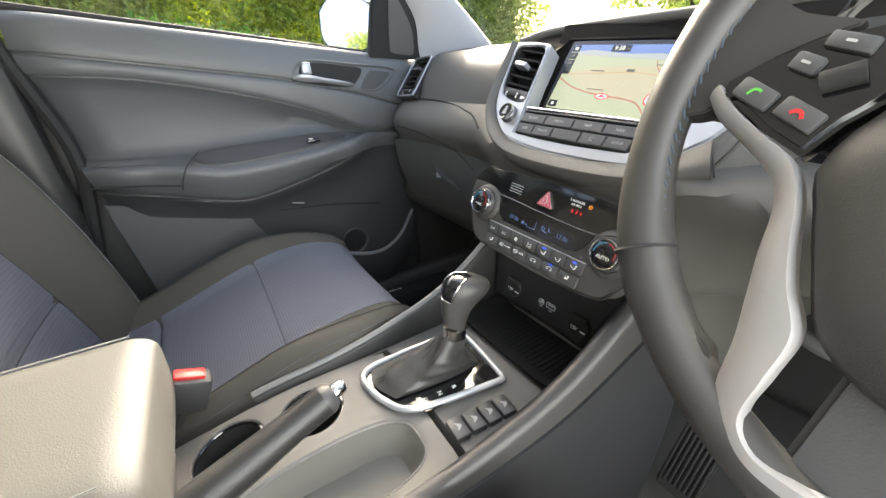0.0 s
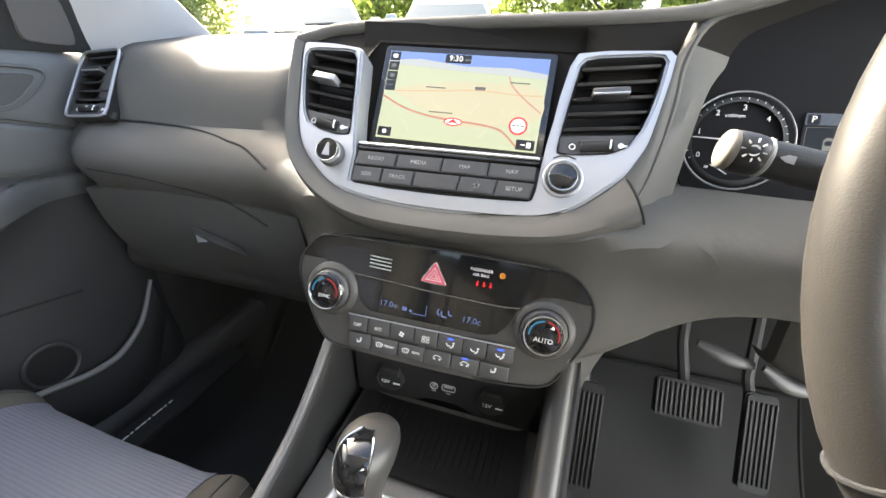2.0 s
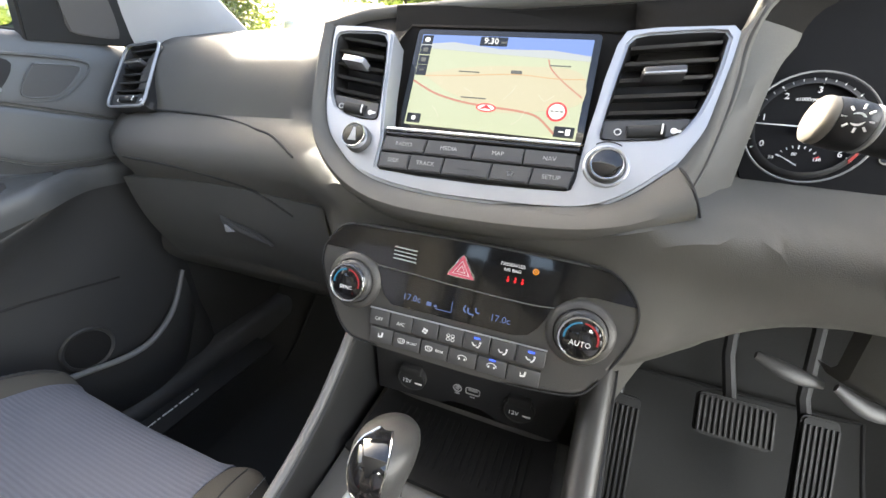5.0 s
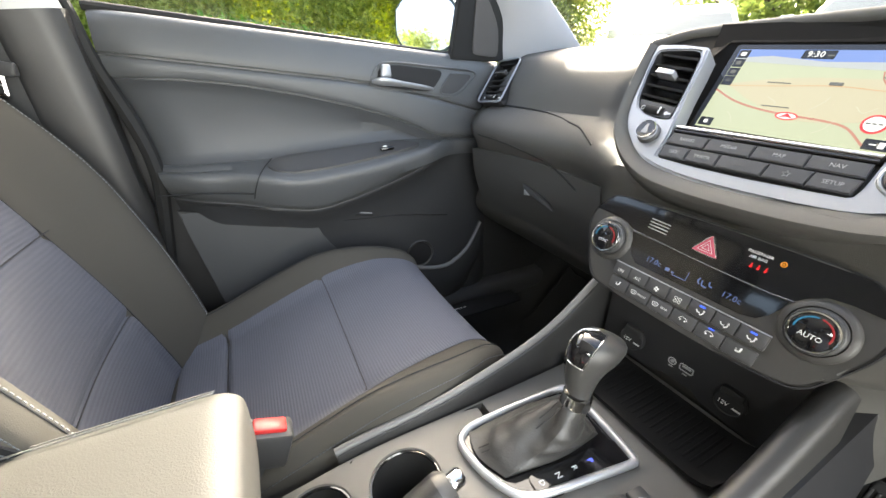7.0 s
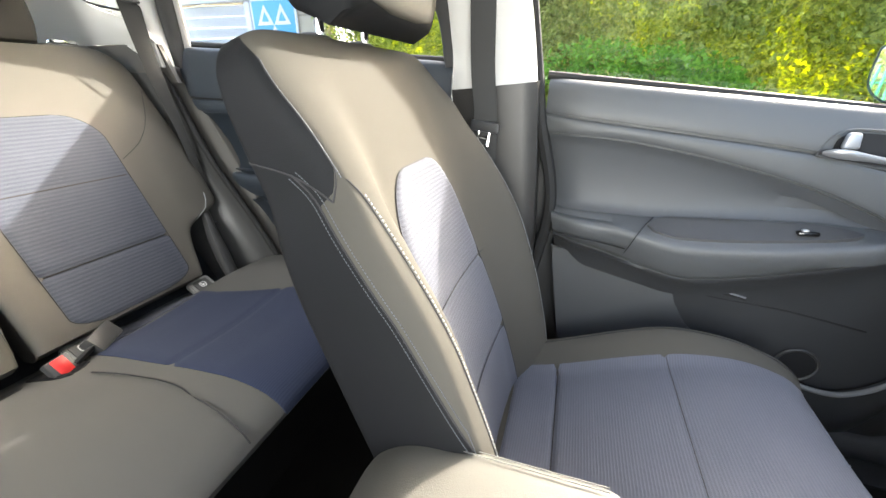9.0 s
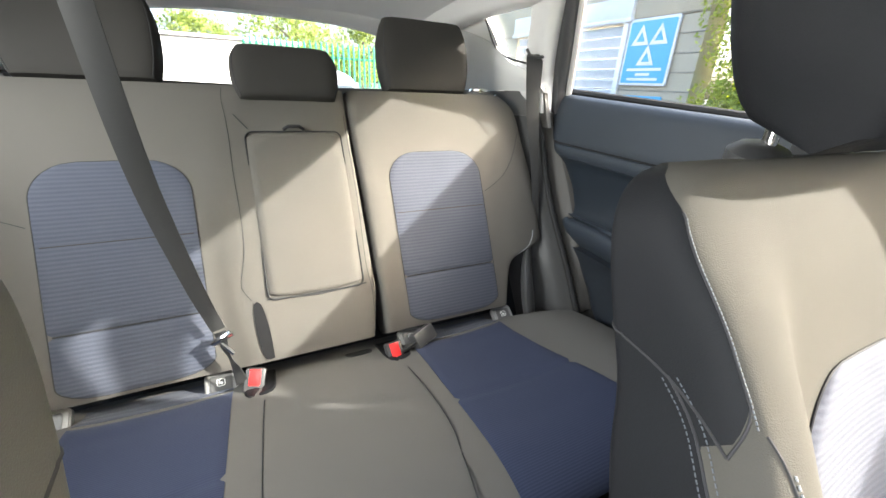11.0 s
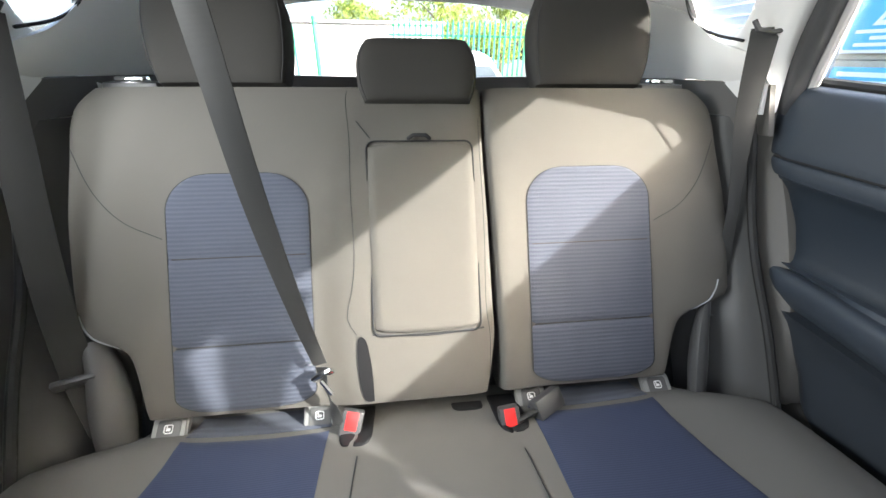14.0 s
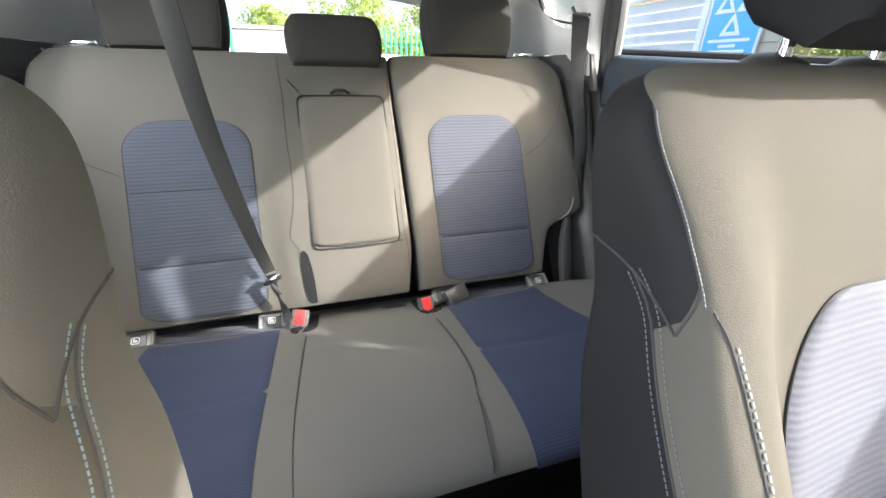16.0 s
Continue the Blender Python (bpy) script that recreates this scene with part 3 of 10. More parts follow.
for side, word in ((-1, "left"), (1, "right")):
    # quarter trim: one curved panel between the small side window and the tailgate window
    lo = [(side * 0.665, -1.475, 1.245), (side * 0.655, -1.62, 1.245), (side * 0.61, -1.80, 1.245), (side * 0.46, -1.965, 1.255)]
    mid = [(side * 0.655, -1.455, 1.40), (side * 0.645, -1.62, 1.40), (side * 0.60, -1.80, 1.40), (side * 0.475, -1.96, 1.40)]
    hi = [(side * 0.605, -1.56, 1.565), (side * 0.60, -1.66, 1.565), (side * 0.575, -1.80, 1.56), (side * 0.53, -1.945, 1.53)]
    bm = bmesh.new()
    cl, cm, ch = curve_points(lo, 26), curve_points(mid, 26), curve_points(hi, 26)
    slab(bm, [[Vector(lerp_table([(0, *cl[i]), (0.5, *cm[i]), (1, *ch[i])], j / 14)) for j in range(15)] for i in range(26)], (side * 0.03, 0, 0))
    tagged(part("pillar_d_" + word, bm, PILLAR), "pale grey curved trim between rear side and tailgate windows", "pillar", kind="structure")
    bm = bmesh.new()
    tube(bm, curve_points([(side * 0.652, -1.31, 1.366), (side * 0.648, -1.40, 1.384), (side * 0.643, -1.465, 1.415), (side * 0.630, -1.50, 1.475), (side * 0.612, -1.515, 1.53)], 24), 0.0030, 8)
    tagged(part("quarter_seal_" + word, bm, RUBBER), "black seal round the small rear side window", "trim", kind="structure")
    pane("window_quarter_" + word, (side * 0.70, -1.32, 1.30), (side * 0.70, -1.50, 1.32), (side * 0.64, -1.52, 1.54), (side * 0.64, -1.25, 1.54), "small clear rear side window", 0.0)
    pane("window_rear_door_" + word, (side * 0.778, -0.43, 1.24), (side * 0.775, -1.24, 1.285), (side * 0.645, -1.12, 1.55), (side * 0.66, -0.45, 1.565), "clear rear door window", 0.0)
    corners = [(side * 0.778, 0.55, 1.14), (side * 0.778, -0.24, 1.215), (side * 0.66, -0.31, 1.555), (side * 0.655, 0.10, 1.52)]
    if side > 0:
        corners = [DOOR_SWING @ Vector(p) for p in corners]
    pane("window_front_door_" + word, *corners, "clear front door window" if side < 0 else "clear window of the open driver's door", 0.0)


# ---- doors ----
LOWDOOR = surface("black_lower_door", (0.038, 0.039, 0.041), 0.5, grain=1100, bump=0.3)


def door_profile(zb, zg, zc, arm, zarm, zlip, zlow, low):
    """Inner skin of a door at one place, from the belt to the sill: (distance from the car's middle, height), with crisp edges at groove, crease, shelf and lower line."""
    a = 0.728 - 0.053 * arm
    k = 0.748
    mid = (zc + zarm) / 2
    return [(0.800, zb + 0.004), (0.776, zb + 0.012), (0.755, zb + 0.013), (0.741, zb + 0.010), (0.733, zb + 0.003), (0.728, zb - 0.010), (0.7235, zb - 0.030), (0.7205, zg + 0.020), (0.7195, zg + 0.006), (0.7205, zg + 0.0030),
            (0.7290, zg + 0.0020), (0.7290, zg - 0.0016), (0.7225, zg - 0.0030), (0.7200, zg - 0.006), (0.7185, zg - 0.014), (0.7190, zc + 0.014), (0.7210, zc + 0.005), (0.7230, zc + 0.0022), (0.7300, zc + 0.0010), (0.7300, zc - 0.0012),
            (0.7270, zc - 0.0028), (0.7340, zc - 0.010), (0.7430, zc - 0.026), (0.7500, mid + 0.010), (0.7525, mid - 0.012), (0.7515, zarm + 0.026), (0.7470, zarm + 0.010), (0.7390, zarm + 0.0025),
            (0.7280, zarm + 0.0), (a + 0.024, zarm + (zlip - zarm) * 0.6), (a + 0.010, zlip + 0.0065), (a + 0.003, zlip + 0.002), (a, zlip - 0.006), (a + 0.001, zlip - 0.018), (a + 0.007, zlip - 0.036), (a + 0.018, zlow + 0.016), (a + 0.026, zlow + 0.004),
            (a + 0.034, zlow + 0.0015), (a + 0.034, zlow - 0.0015), (a * 0.5 + k * 0.5 - 0.002, zlow - 0.006), (a * 0.35 + k * 0.65, zlow - 0.022), (k - 0.004, zlow - 0.06), (k, zlow - 0.12), (k + 0.003, low + 0.16), (k - 0.002, low + 0.10), (k, low + 0.03), (0.775, low)]


def door_skin(front, back, belt, groove, crease, zarm, zlip, zlow, arm, low, n=72):
    """front, back: y of the edges as functions of z; the rest are functions of y."""
    upper, lower, rows = bmesh.new(), bmesh.new(), []
    for i in range(n + 1):
        s = i / n
        y = front(1.0) + (back(1.0) - front(1.0)) * s
        prof = door_profile(belt(y), groove(y), crease(y), arm(y), zarm(y), zlip(y), zlow(y), low)
        edge = 0.03 * (1 - min(1.0, 10 * min(s, 1 - s))) ** 2
        rows.append([(-(x + edge), front(z) + (back(z) - front(z)) * s, z) for x, z in prof])
    cut = 38
    insert, arm_ = bmesh.new(), bmesh.new()
    slab(upper, [r[:21] for r in rows], (-0.035, 0, 0))
    slab(insert, [r[20:28] for r in rows], (-0.035, 0, 0))
    slab(arm_, [r[27:cut + 1] for r in rows], (-0.035, 0, 0))
    slab(lower, [r[cut:] for r in rows], (-0.035, 0, 0))
    return upper, insert, arm_, lower


DOORINS = surface("dark_door_leatherette", (0.078, 0.082, 0.087), 0.5, vary=0.06, grain=800, bump=0.3)


def skin_parts(root, skin, mat_, lower_label, insert=None, lower=None):
    part("top_rail", skin[0], mat_, root)
    part("door_insert", skin[1], insert or DOORINS, root, "darker leatherette door insert")
    part("armrest", skin[2], mat_, root)
    part("lower_trim", skin[3], lower or LOWDOOR, root, lower_label)


def front_belt(y):
    return 1.203 - 0.085 * (y + 0.2)


def front_groove(y):
    return lerp_table([(-0.25, 1.149), (-0.2, 1.144), (0.05, 1.117), (0.29, 1.088), (0.406, 1.063), (0.54, 1.027), (0.65, 1.0)], y)[0]


def front_crease(y):
    return lerp_table([(-0.25, 1.104), (-0.2, 1.103), (-0.07, 1.098), (0.055, 1.081), (0.18, 1.054), (0.307, 1.018), (0.386, 0.986), (0.43, 0.966), (0.50, 0.960), (0.65, 0.958)], y)[0]


def front_shelf(y):
    return lerp_table([(-0.25, 0.934), (0.02, 0.933), (0.06, 0.938), (0.2, 0.948), (0.32, 0.955), (0.43, 0.950), (0.65, 0.945)], y)[0]


def front_lip(y):
    return lerp_table([(-0.25, 0.920), (-0.06, 0.914), (0.0, 0.905), (0.07, 0.896), (0.19, 0.904), (0.31, 0.922), (0.44, 0.944), (0.65, 0.940)], y)[0]


def front_low(y):
    return lerp_table([(-0.25, 0.868), (-0.16, 0.858), (0.0, 0.826), (0.09, 0.812), (0.21, 0.835), (0.33, 0.870), (0.47, 0.920), (0.56, 0.928), (0.65, 0.93)], y)[0]


def front_arm(y):
    return (1.0 - smooth01(0.38, 0.50, y)) * (0.62 + 0.38 * smooth01(-0.10, 0.03, y))


def rear_line(z):
    return -0.225 + 0.058 * smooth01(1.15, 0.78, z) + 0.05 * smooth01(0.78, 0.55, z)


def door_outline(pts, x, n=48):
    """Points of a smooth closed line on the door's inner face, given as (y, z)."""
    return [Vector((x, a, b)) for a, b in smooth_poly(pts, n)]


def smooth_poly(pts, n):
    loop = [Vector((x, y, 0)) for x, y in pts]
    loop = loop + loop[:1]
    return [(p.x, p.y) for p in curve_points(loop, n + 1)[:-1]]


def front_door():
    root = thing("front_door", "slate grey front passenger door trim, door shut", "car door", (-0.76, 0.2, 0.42))
    skin = door_skin(lambda z: 0.64, rear_line, front_belt, front_groove, front_crease, front_shelf, front_lip, front_low, front_arm, 0.42)
    skin_parts(root, skin, DOORPL, "black lower door trim")
    YZ = plane_pose((0, 0, 0), (0, 1, 0), (0, 0, 1))
    # inner release handle in its recess, with the speaker cover ahead of it
    rim_pts = [(0.266, 1.088), (0.272, 1.108), (0.290, 1.130), (0.320, 1.135), (0.430, 1.127), (0.535, 1.118), (0.548, 1.109), (0.525, 1.083), (0.492, 1.061), (0.462, 1.058), (0.380, 1.069), (0.300, 1.081)]
    bm = bmesh.new()
    tube(bm, door_outline(rim_pts, -0.7215, 72), 0.0026, 6, True)
    rec = part("handle_recess", bm, DOORPL, root, "thin raised edge round the handle recess")
    # no hollow is cut; a dark plate on the skin paints the recess's shade
    bm = bmesh.new()
    plate(bm, smooth_poly([(0.285, 1.088), (0.289, 1.118), (0.315, 1.129), (0.400, 1.123), (0.448, 1.116), (0.444, 1.100), (0.418, 1.074), (0.385, 1.073), (0.320, 1.081)], 44), 0.006, YZ @ pose(0, 0, -0.7245), 0.001)
    part("recess_shade", bm, DARKTHREAD, rec, "dark plate painted as the handle recess's shade")
    bm = bmesh.new()
    prof = curve_points([(-0.710, 0.268, 1.094), (-0.702, 0.286, 1.095), (-0.700, 0.315, 1.092), (-0.700, 0.36, 1.086), (-0.704, 0.40, 1.080), (-0.713, 0.422, 1.077)], 28)
    tube(bm, prof, [lerp_table([(0, 0.004), (0.08, 0.0095), (0.2, 0.0115), (0.45, 0.0078), (0.8, 0.0068), (1, 0.0035)], i / 27)[0] for i in range(28)], 12, squash=0.6)
    h = part("handle", bm, SILVER, root, "satin silver door release handle")
    bm = bmesh.new()
    block(bm, (0.012, 0.026, 0.028), pose(-0.706, 0.301, 1.117, 0, 0, 0), 0.005, 3, 0.8)
    part("lock_tab", bm, SILVER, h)
    tw = [(0.474, 1.112), (0.531, 1.107), (0.522, 1.092), (0.492, 1.068), (0.468, 1.064), (0.446, 1.068), (0.452, 1.085)]
    bm = bmesh.new()
    plate(bm, smooth_poly(tw, 36), 0.003, YZ @ pose(0, 0, -0.7215), 0.001)
    gr = part("tweeter_grille", bm, DARKPL, root, "dark fine mesh tweeter cover")
    bm = bmesh.new()
    tube(bm, door_outline(tw, -0.7185, 36), 0.0012, 6, True)
    part("grille_rim", bm, DOORPL, gr)
    # scooped pull cup and window switch on the armrest shelf
    bm = bmesh.new()
    rows = []
    for i in range(33):
        s = i / 32
        y = 0.018 + 0.36 * s
        w = 0.021 * min(1.0, (s * (1 - s) * 8) ** 0.4) * (1 - 0.35 * s) + 0.001
        row = []
        for j in range(11):
            q = j / 10 * 2 - 1
            dip = -0.0018 * (1 - q ** 4) * smooth01(0.36, 0.30, s) * smooth01(0.0, 0.06, s)
            x = -0.712 + 0.004 * s + w * q
            zz = front_shelf(y) + (front_lip(y) + 0.0065 - front_shelf(y)) * min(1.0, max(0.0, (-x * -1 + 0.728) / 0.043))
            row.append((x, y, zz + 0.0040 + dip))
        rows.append(row)
    cup = part("armrest_cup", slab(bm, rows, (0, 0, -0.010)), DARKPL, root, "black scooped pull cup on the armrest")
    bm = bmesh.new()
    block(bm, (0.016, 0.034, 0.008), pose(-0.704, 0.292, front_shelf(0.292) - 0.010, 4, 0, 0), 0.003)
    sw_ = part("window_switch", bm, GLOSS, cup)
    bm = bmesh.new()
    block(bm, (0.008, 0.010, 0.003), pose(-0.703, 0.286, front_shelf(0.292) - 0.0045, 4, 0, 0), 0.001)
    part("switch_mark", bm, WHITEINK, sw_)
    # the dark seam across the armrest behind the cup
    bm = bmesh.new()
    tube(bm, curve_points([(-0.735, 0.030, 0.937), (-0.706, 0.012, 0.925), (-0.684, -0.002, 0.911), (-0.678, -0.012, 0.890), (-0.690, -0.020, 0.862)], 20), 0.0012, 6)
    part("arm_seam", bm, DARKTHREAD, root)
    bm = bmesh.new()
    tube(bm, curve_points([(-0.694, -0.19, 0.888), (-0.6935, -0.10, 0.882), (-0.690, -0.02, 0.872)], 16), 0.0014, 6)
    part("arm_seam", bm, DARKTHREAD, root)
    # paler lower panel, dark slot and pocket
    bm = bmesh.new()
    plate(bm, smooth_poly([(-0.176, 0.838), (-0.10, 0.822), (0.0, 0.795), (0.095, 0.769), (0.110, 0.760), (0.116, 0.745), (0.135, 0.705), (0.162, 0.671), (0.22, 0.625), (0.28, 0.58), (0.20, 0.50), (-0.08, 0.47), (-0.125, 0.56), (-0.145, 0.66), (-0.166, 0.78)], 70), 0.010, YZ @ pose(0, 0, -0.7530), 0.003)
    part("lower_panel", bm, surface("grey_lower_door", (0.066, 0.068, 0.071), 0.5, grain=1100, bump=0.3), root, "paler grey lower door panel")
    bm = bmesh.new()
    tube(bm, curve_points([(-0.7445, 0.125, 0.768), (-0.7460, 0.20, 0.760), (-0.7470, 0.33, 0.752), (-0.7480, 0.48, 0.730)], 20), 0.0022, 6)
    part("crease_strip", bm, DARKTHREAD, root)
    bm = bmesh.new()
    tube(bm, [(-0.7420, 0.165, 0.789), (-0.7430, 0.21, 0.779), (-0.7440, 0.252, 0.770)], 0.0030, 6, squash=0.6)
    part("slot_strip", bm, SILVER, root, "thin pale strip in the slot")
    bm = bmesh.new()
    tube(bm, [(-0.7435, 0.163, 0.784), (-0.7440, 0.21, 0.774), (-0.7450, 0.254, 0.765)], 0.0032, 6)
    part("slot", bm, DARKTHREAD, root)
    bm = bmesh.new()
    pts = curve_points([(-0.742, 0.20, 0.640), (-0.735, 0.27, 0.610), (-0.727, 0.363, 0.590), (-0.722, 0.43, 0.577), (-0.722, 0.480, 0.581), (-0.728, 0.54, 0.618), (-0.742, 0.595, 0.690)], 36)
    tube(bm, pts, [0.004 + 0.002 * math.sin(math.pi * i / 35) for i in range(36)], 8)
    part("door_pocket_lip", bm, surface("pocket_edge", (0.22, 0.225, 0.23), 0.4, bump=0.1), root, "smooth pale pocket edge")
    bm = bmesh.new()
    rows = [[(p.x - 0.004 + 0.010 * math.sin(math.pi * j / 6) - 0.02 * (j / 6) ** 2, p.y, p.z - 0.16 * j / 6) for j in range(7)] for p in pts]
    part("door_pocket", slab(bm, rows, (-0.010, 0, 0)), LOWDOOR, root)
    bm = bmesh.new()
    disc(bm, [(0.041, 0.0), (0.044, 0.004), (0.041, 0.008), (0.037, 0.006), (0.034, -0.004)], plane_pose((-0.744, 0.387, 0.624), (0, 1, 0), (0, 0.1, 1)))
    ring = part("bottle_ring", bm, DARKPL, root, "dark round bottle holder opening")
    bm = bmesh.new()
    disc(bm, [(0.036, 0.0), (0.036, 0.0035)], plane_pose((-0.742, 0.387, 0.624), (0, 1, 0), (0, 0.1, 1)))
    part("bottle_well", bm, VENTPL, ring)
    bm = bmesh.new()
    plate(bm, rounded(0.040, 0.016, 0.004), 0.003, YZ @ pose(-0.105, 0.555, -0.7445))
    part("door_reflector", bm, RED, root, "small red door reflector")
    # weather strip along the rear and top edges
    bm = bmesh.new()
    tube(bm, curve_points([(-0.775, -0.262, 0.50), (-0.765, -0.212, 0.78), (-0.752, -0.192, 0.95), (-0.748, -0.235, 1.14), (-0.750, -0.244, 1.21), (-0.715, -0.268, 1.36), (-0.645, -0.302, 1.54)], 40), [0.014 - 0.006 * smooth01(0.5, 0.75, i / 39) for i in range(40)], 8)
    part("weather_strip", bm, RUBBER, root, "black rubber door seal")
    bm = bmesh.new()
    tube(bm, [(-0.775, -0.23, 1.221), (-0.775, 0.2, 1.182), (-0.775, 0.62, 1.142)], 0.009, 8)
    part("window_seal", bm, RUBBER, root)
    # the mirror corner between glass and pillar: black frame with a brown-grey panel
    CORNER = plane_pose((-0.725, 0, 1.15), (0, 1, 0), (0.32, 0, 1)) @ pose(0, -1.15, 0)
    bm = bmesh.new()
    plate(bm, [(0.480, 1.140), (0.642, 1.138), (0.630, 1.20), (0.606, 1.262), (0.555, 1.325), (0.496, 1.385), (0.482, 1.385)], 0.020, CORNER @ pose(0, 0, -0.022), 0.003)
    cn = part("mirror_corner", bm, RUBBER, root, "black frame of the mirror corner")
    bm = bmesh.new()
    plate(bm, smooth_loop([(0.536, 1.156), (0.613, 1.150), (0.601, 1.213), (0.566, 1.265), (0.520, 1.312), (0.526, 1.24)], 6), 0.005, CORNER @ pose(0, 0, -0.003), 0.002)
    part("corner_panel", bm, surface("brown_grey_panel", (0.085, 0.080, 0.078), 0.7, grain=1200, bump=0.3), cn, "brown-grey panel of the mirror corner")
    return root


front_door()


# rear door plastics: the front ones darkened and blued for the shade there
REARDOOR = surface("shaded_slate_door", (0.038, 0.047, 0.060), 0.45, vary=0.08, grain=1100, bump=0.35)


REARINSERT = surface("shaded_door_insert", (0.017, 0.024, 0.033), 0.5, vary=0.06, grain=800, bump=0.3)
REARLOW = surface("shaded_lower_door", (0.024, 0.029, 0.036), 0.45, grain=1100, bump=0.3)


def rear_door(side=1):
    root = thing("rear_door", "slate rear door trim with shade in its colours, door shut" if side > 0 else "rear door trim, its shade put into the colours, door shut", "car door", (-0.76 * side, -0.8, 0.42))
    skin = door_skin(lambda z: -0.445 - 0.02 * smooth01(1.1, 0.6, z), lambda z: -1.275 + 0.11 * smooth01(1.22, 0.95, z) + 0.21 * smooth01(0.95, 0.6, z),
                   lambda y: 1.235 - 0.060 * (y + 0.45), lambda y: 1.152 - 0.02 * (y + 0.95), lambda y: 1.116 - 0.02 * (y + 0.95), lambda y: 0.958, lambda y: 0.942, lambda y: 0.872 - 0.05 * smooth01(-0.95, -0.6, y), lambda y: 0.55 - 0.35 * smooth01(-0.90, -1.1, y), 0.45, 48)
    if side < 0:
        for piece in skin:
            mirrored(piece)
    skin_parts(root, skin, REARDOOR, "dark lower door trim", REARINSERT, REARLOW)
    bm = bmesh.new()
    tube(bm, curve_points([(-0.726, -0.5, 1.143), (-0.726, -0.9, 1.151), (-0.726, -1.22, 1.158)], 20), 0.0035, 6)
    part("crease_strip", bm if side > 0 else mirrored(bm), DARKTHREAD, root)
    bm = bmesh.new()
    tube(bm, [(-0.775, -0.43, 1.247), (-0.775, -0.85, 1.272), (-0.772, -1.26, 1.296)], 0.010, 8)
    part("window_seal", bm if side > 0 else mirrored(bm), RUBBER, root)
    # black upright between the door glass and the fixed corner
    bm = bar([(-0.745, -1.285, 1.265), (-0.715, -1.232, 1.36), (-0.63, -1.135, 1.54)], [(0, 0.12), (0.3, 0.07), (1, 0.05)], [(0, 0.04), (1, 0.035)], (1, 0, 0.25))
    part("window_post", bm if side > 0 else mirrored(bm), DARKPL, root, "black window post")
    bm = bmesh.new()
    tube(bm, curve_points([(-0.752, -1.222, 1.285), (-0.722, -1.190, 1.37), (-0.640, -1.105, 1.545)], 20), 0.009, 8)
    part("glass_seal", bm if side > 0 else mirrored(bm), surface("pale_glass_seal", (0.42, 0.41, 0.40), 0.6, bump=0.05), root, "pale grey glass run seal")
    # added bar, out of view, that keeps stray sun off the rear bench
    bm = bar([(-0.760, -0.435, 1.24), (-0.728, -0.448, 1.36), (-0.690, -0.51, 1.44), (-0.655, -0.62, 1.535)], [(0, 0.05), (0.4, 0.07), (0.7, 0.13), (1, 0.15)], [(0, 0.04), (1, 0.035)], (1, 0, 0.25))
    part("sun_block", bm if side > 0 else mirrored(bm), DARKPL, root, "black bar added at the window's front corner to block sun")
    return root


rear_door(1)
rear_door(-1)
# the driver's door, plain, swung open on its front hinges
skin = door_skin(lambda z: 0.64, lambda z: -0.225, front_belt, front_groove, front_crease, front_shelf, front_lip, front_low, front_arm, 0.42, 24)
dd = thing("driver_door", "slate grey driver's door trim, door standing open", "car door", DOOR_SWING @ Vector((0.76, 0.2, 0.42)))
for piece in skin:
    mirrored(piece)
    bmesh.ops.transform(piece, matrix=DOOR_SWING, verts=piece.verts[:])
skin_parts(dd, skin, DOORPL, "black lower door trim")
bm = wall_sheet([(0.835, 0.64, 0.36), (0.845, 0.2, 0.36), (0.840, -0.225, 0.36)], [(0.815, 0.64, 1.10), (0.815, 0.2, 1.12), (0.805, -0.225, 1.15)], (0.03, 0, 0))
bmesh.ops.transform(bm, matrix=DOOR_SWING, verts=bm.verts[:])
part("outer_panel", bm, surface("white_door_paint", (0.78, 0.78, 0.78), 0.25, vary=0.02, grain=20, bump=0.0, coat=0.6), dd, "white painted outside of the door")


# ---- seats ----
SEATTHREAD = surface("pale_blue_thread", (0.088, 0.100, 0.112), 0.7, vary=0.1, bump=0.0)
XS = 0.39       # half the distance between the front seats' middles
DRIVER_SHIFT = -0.03


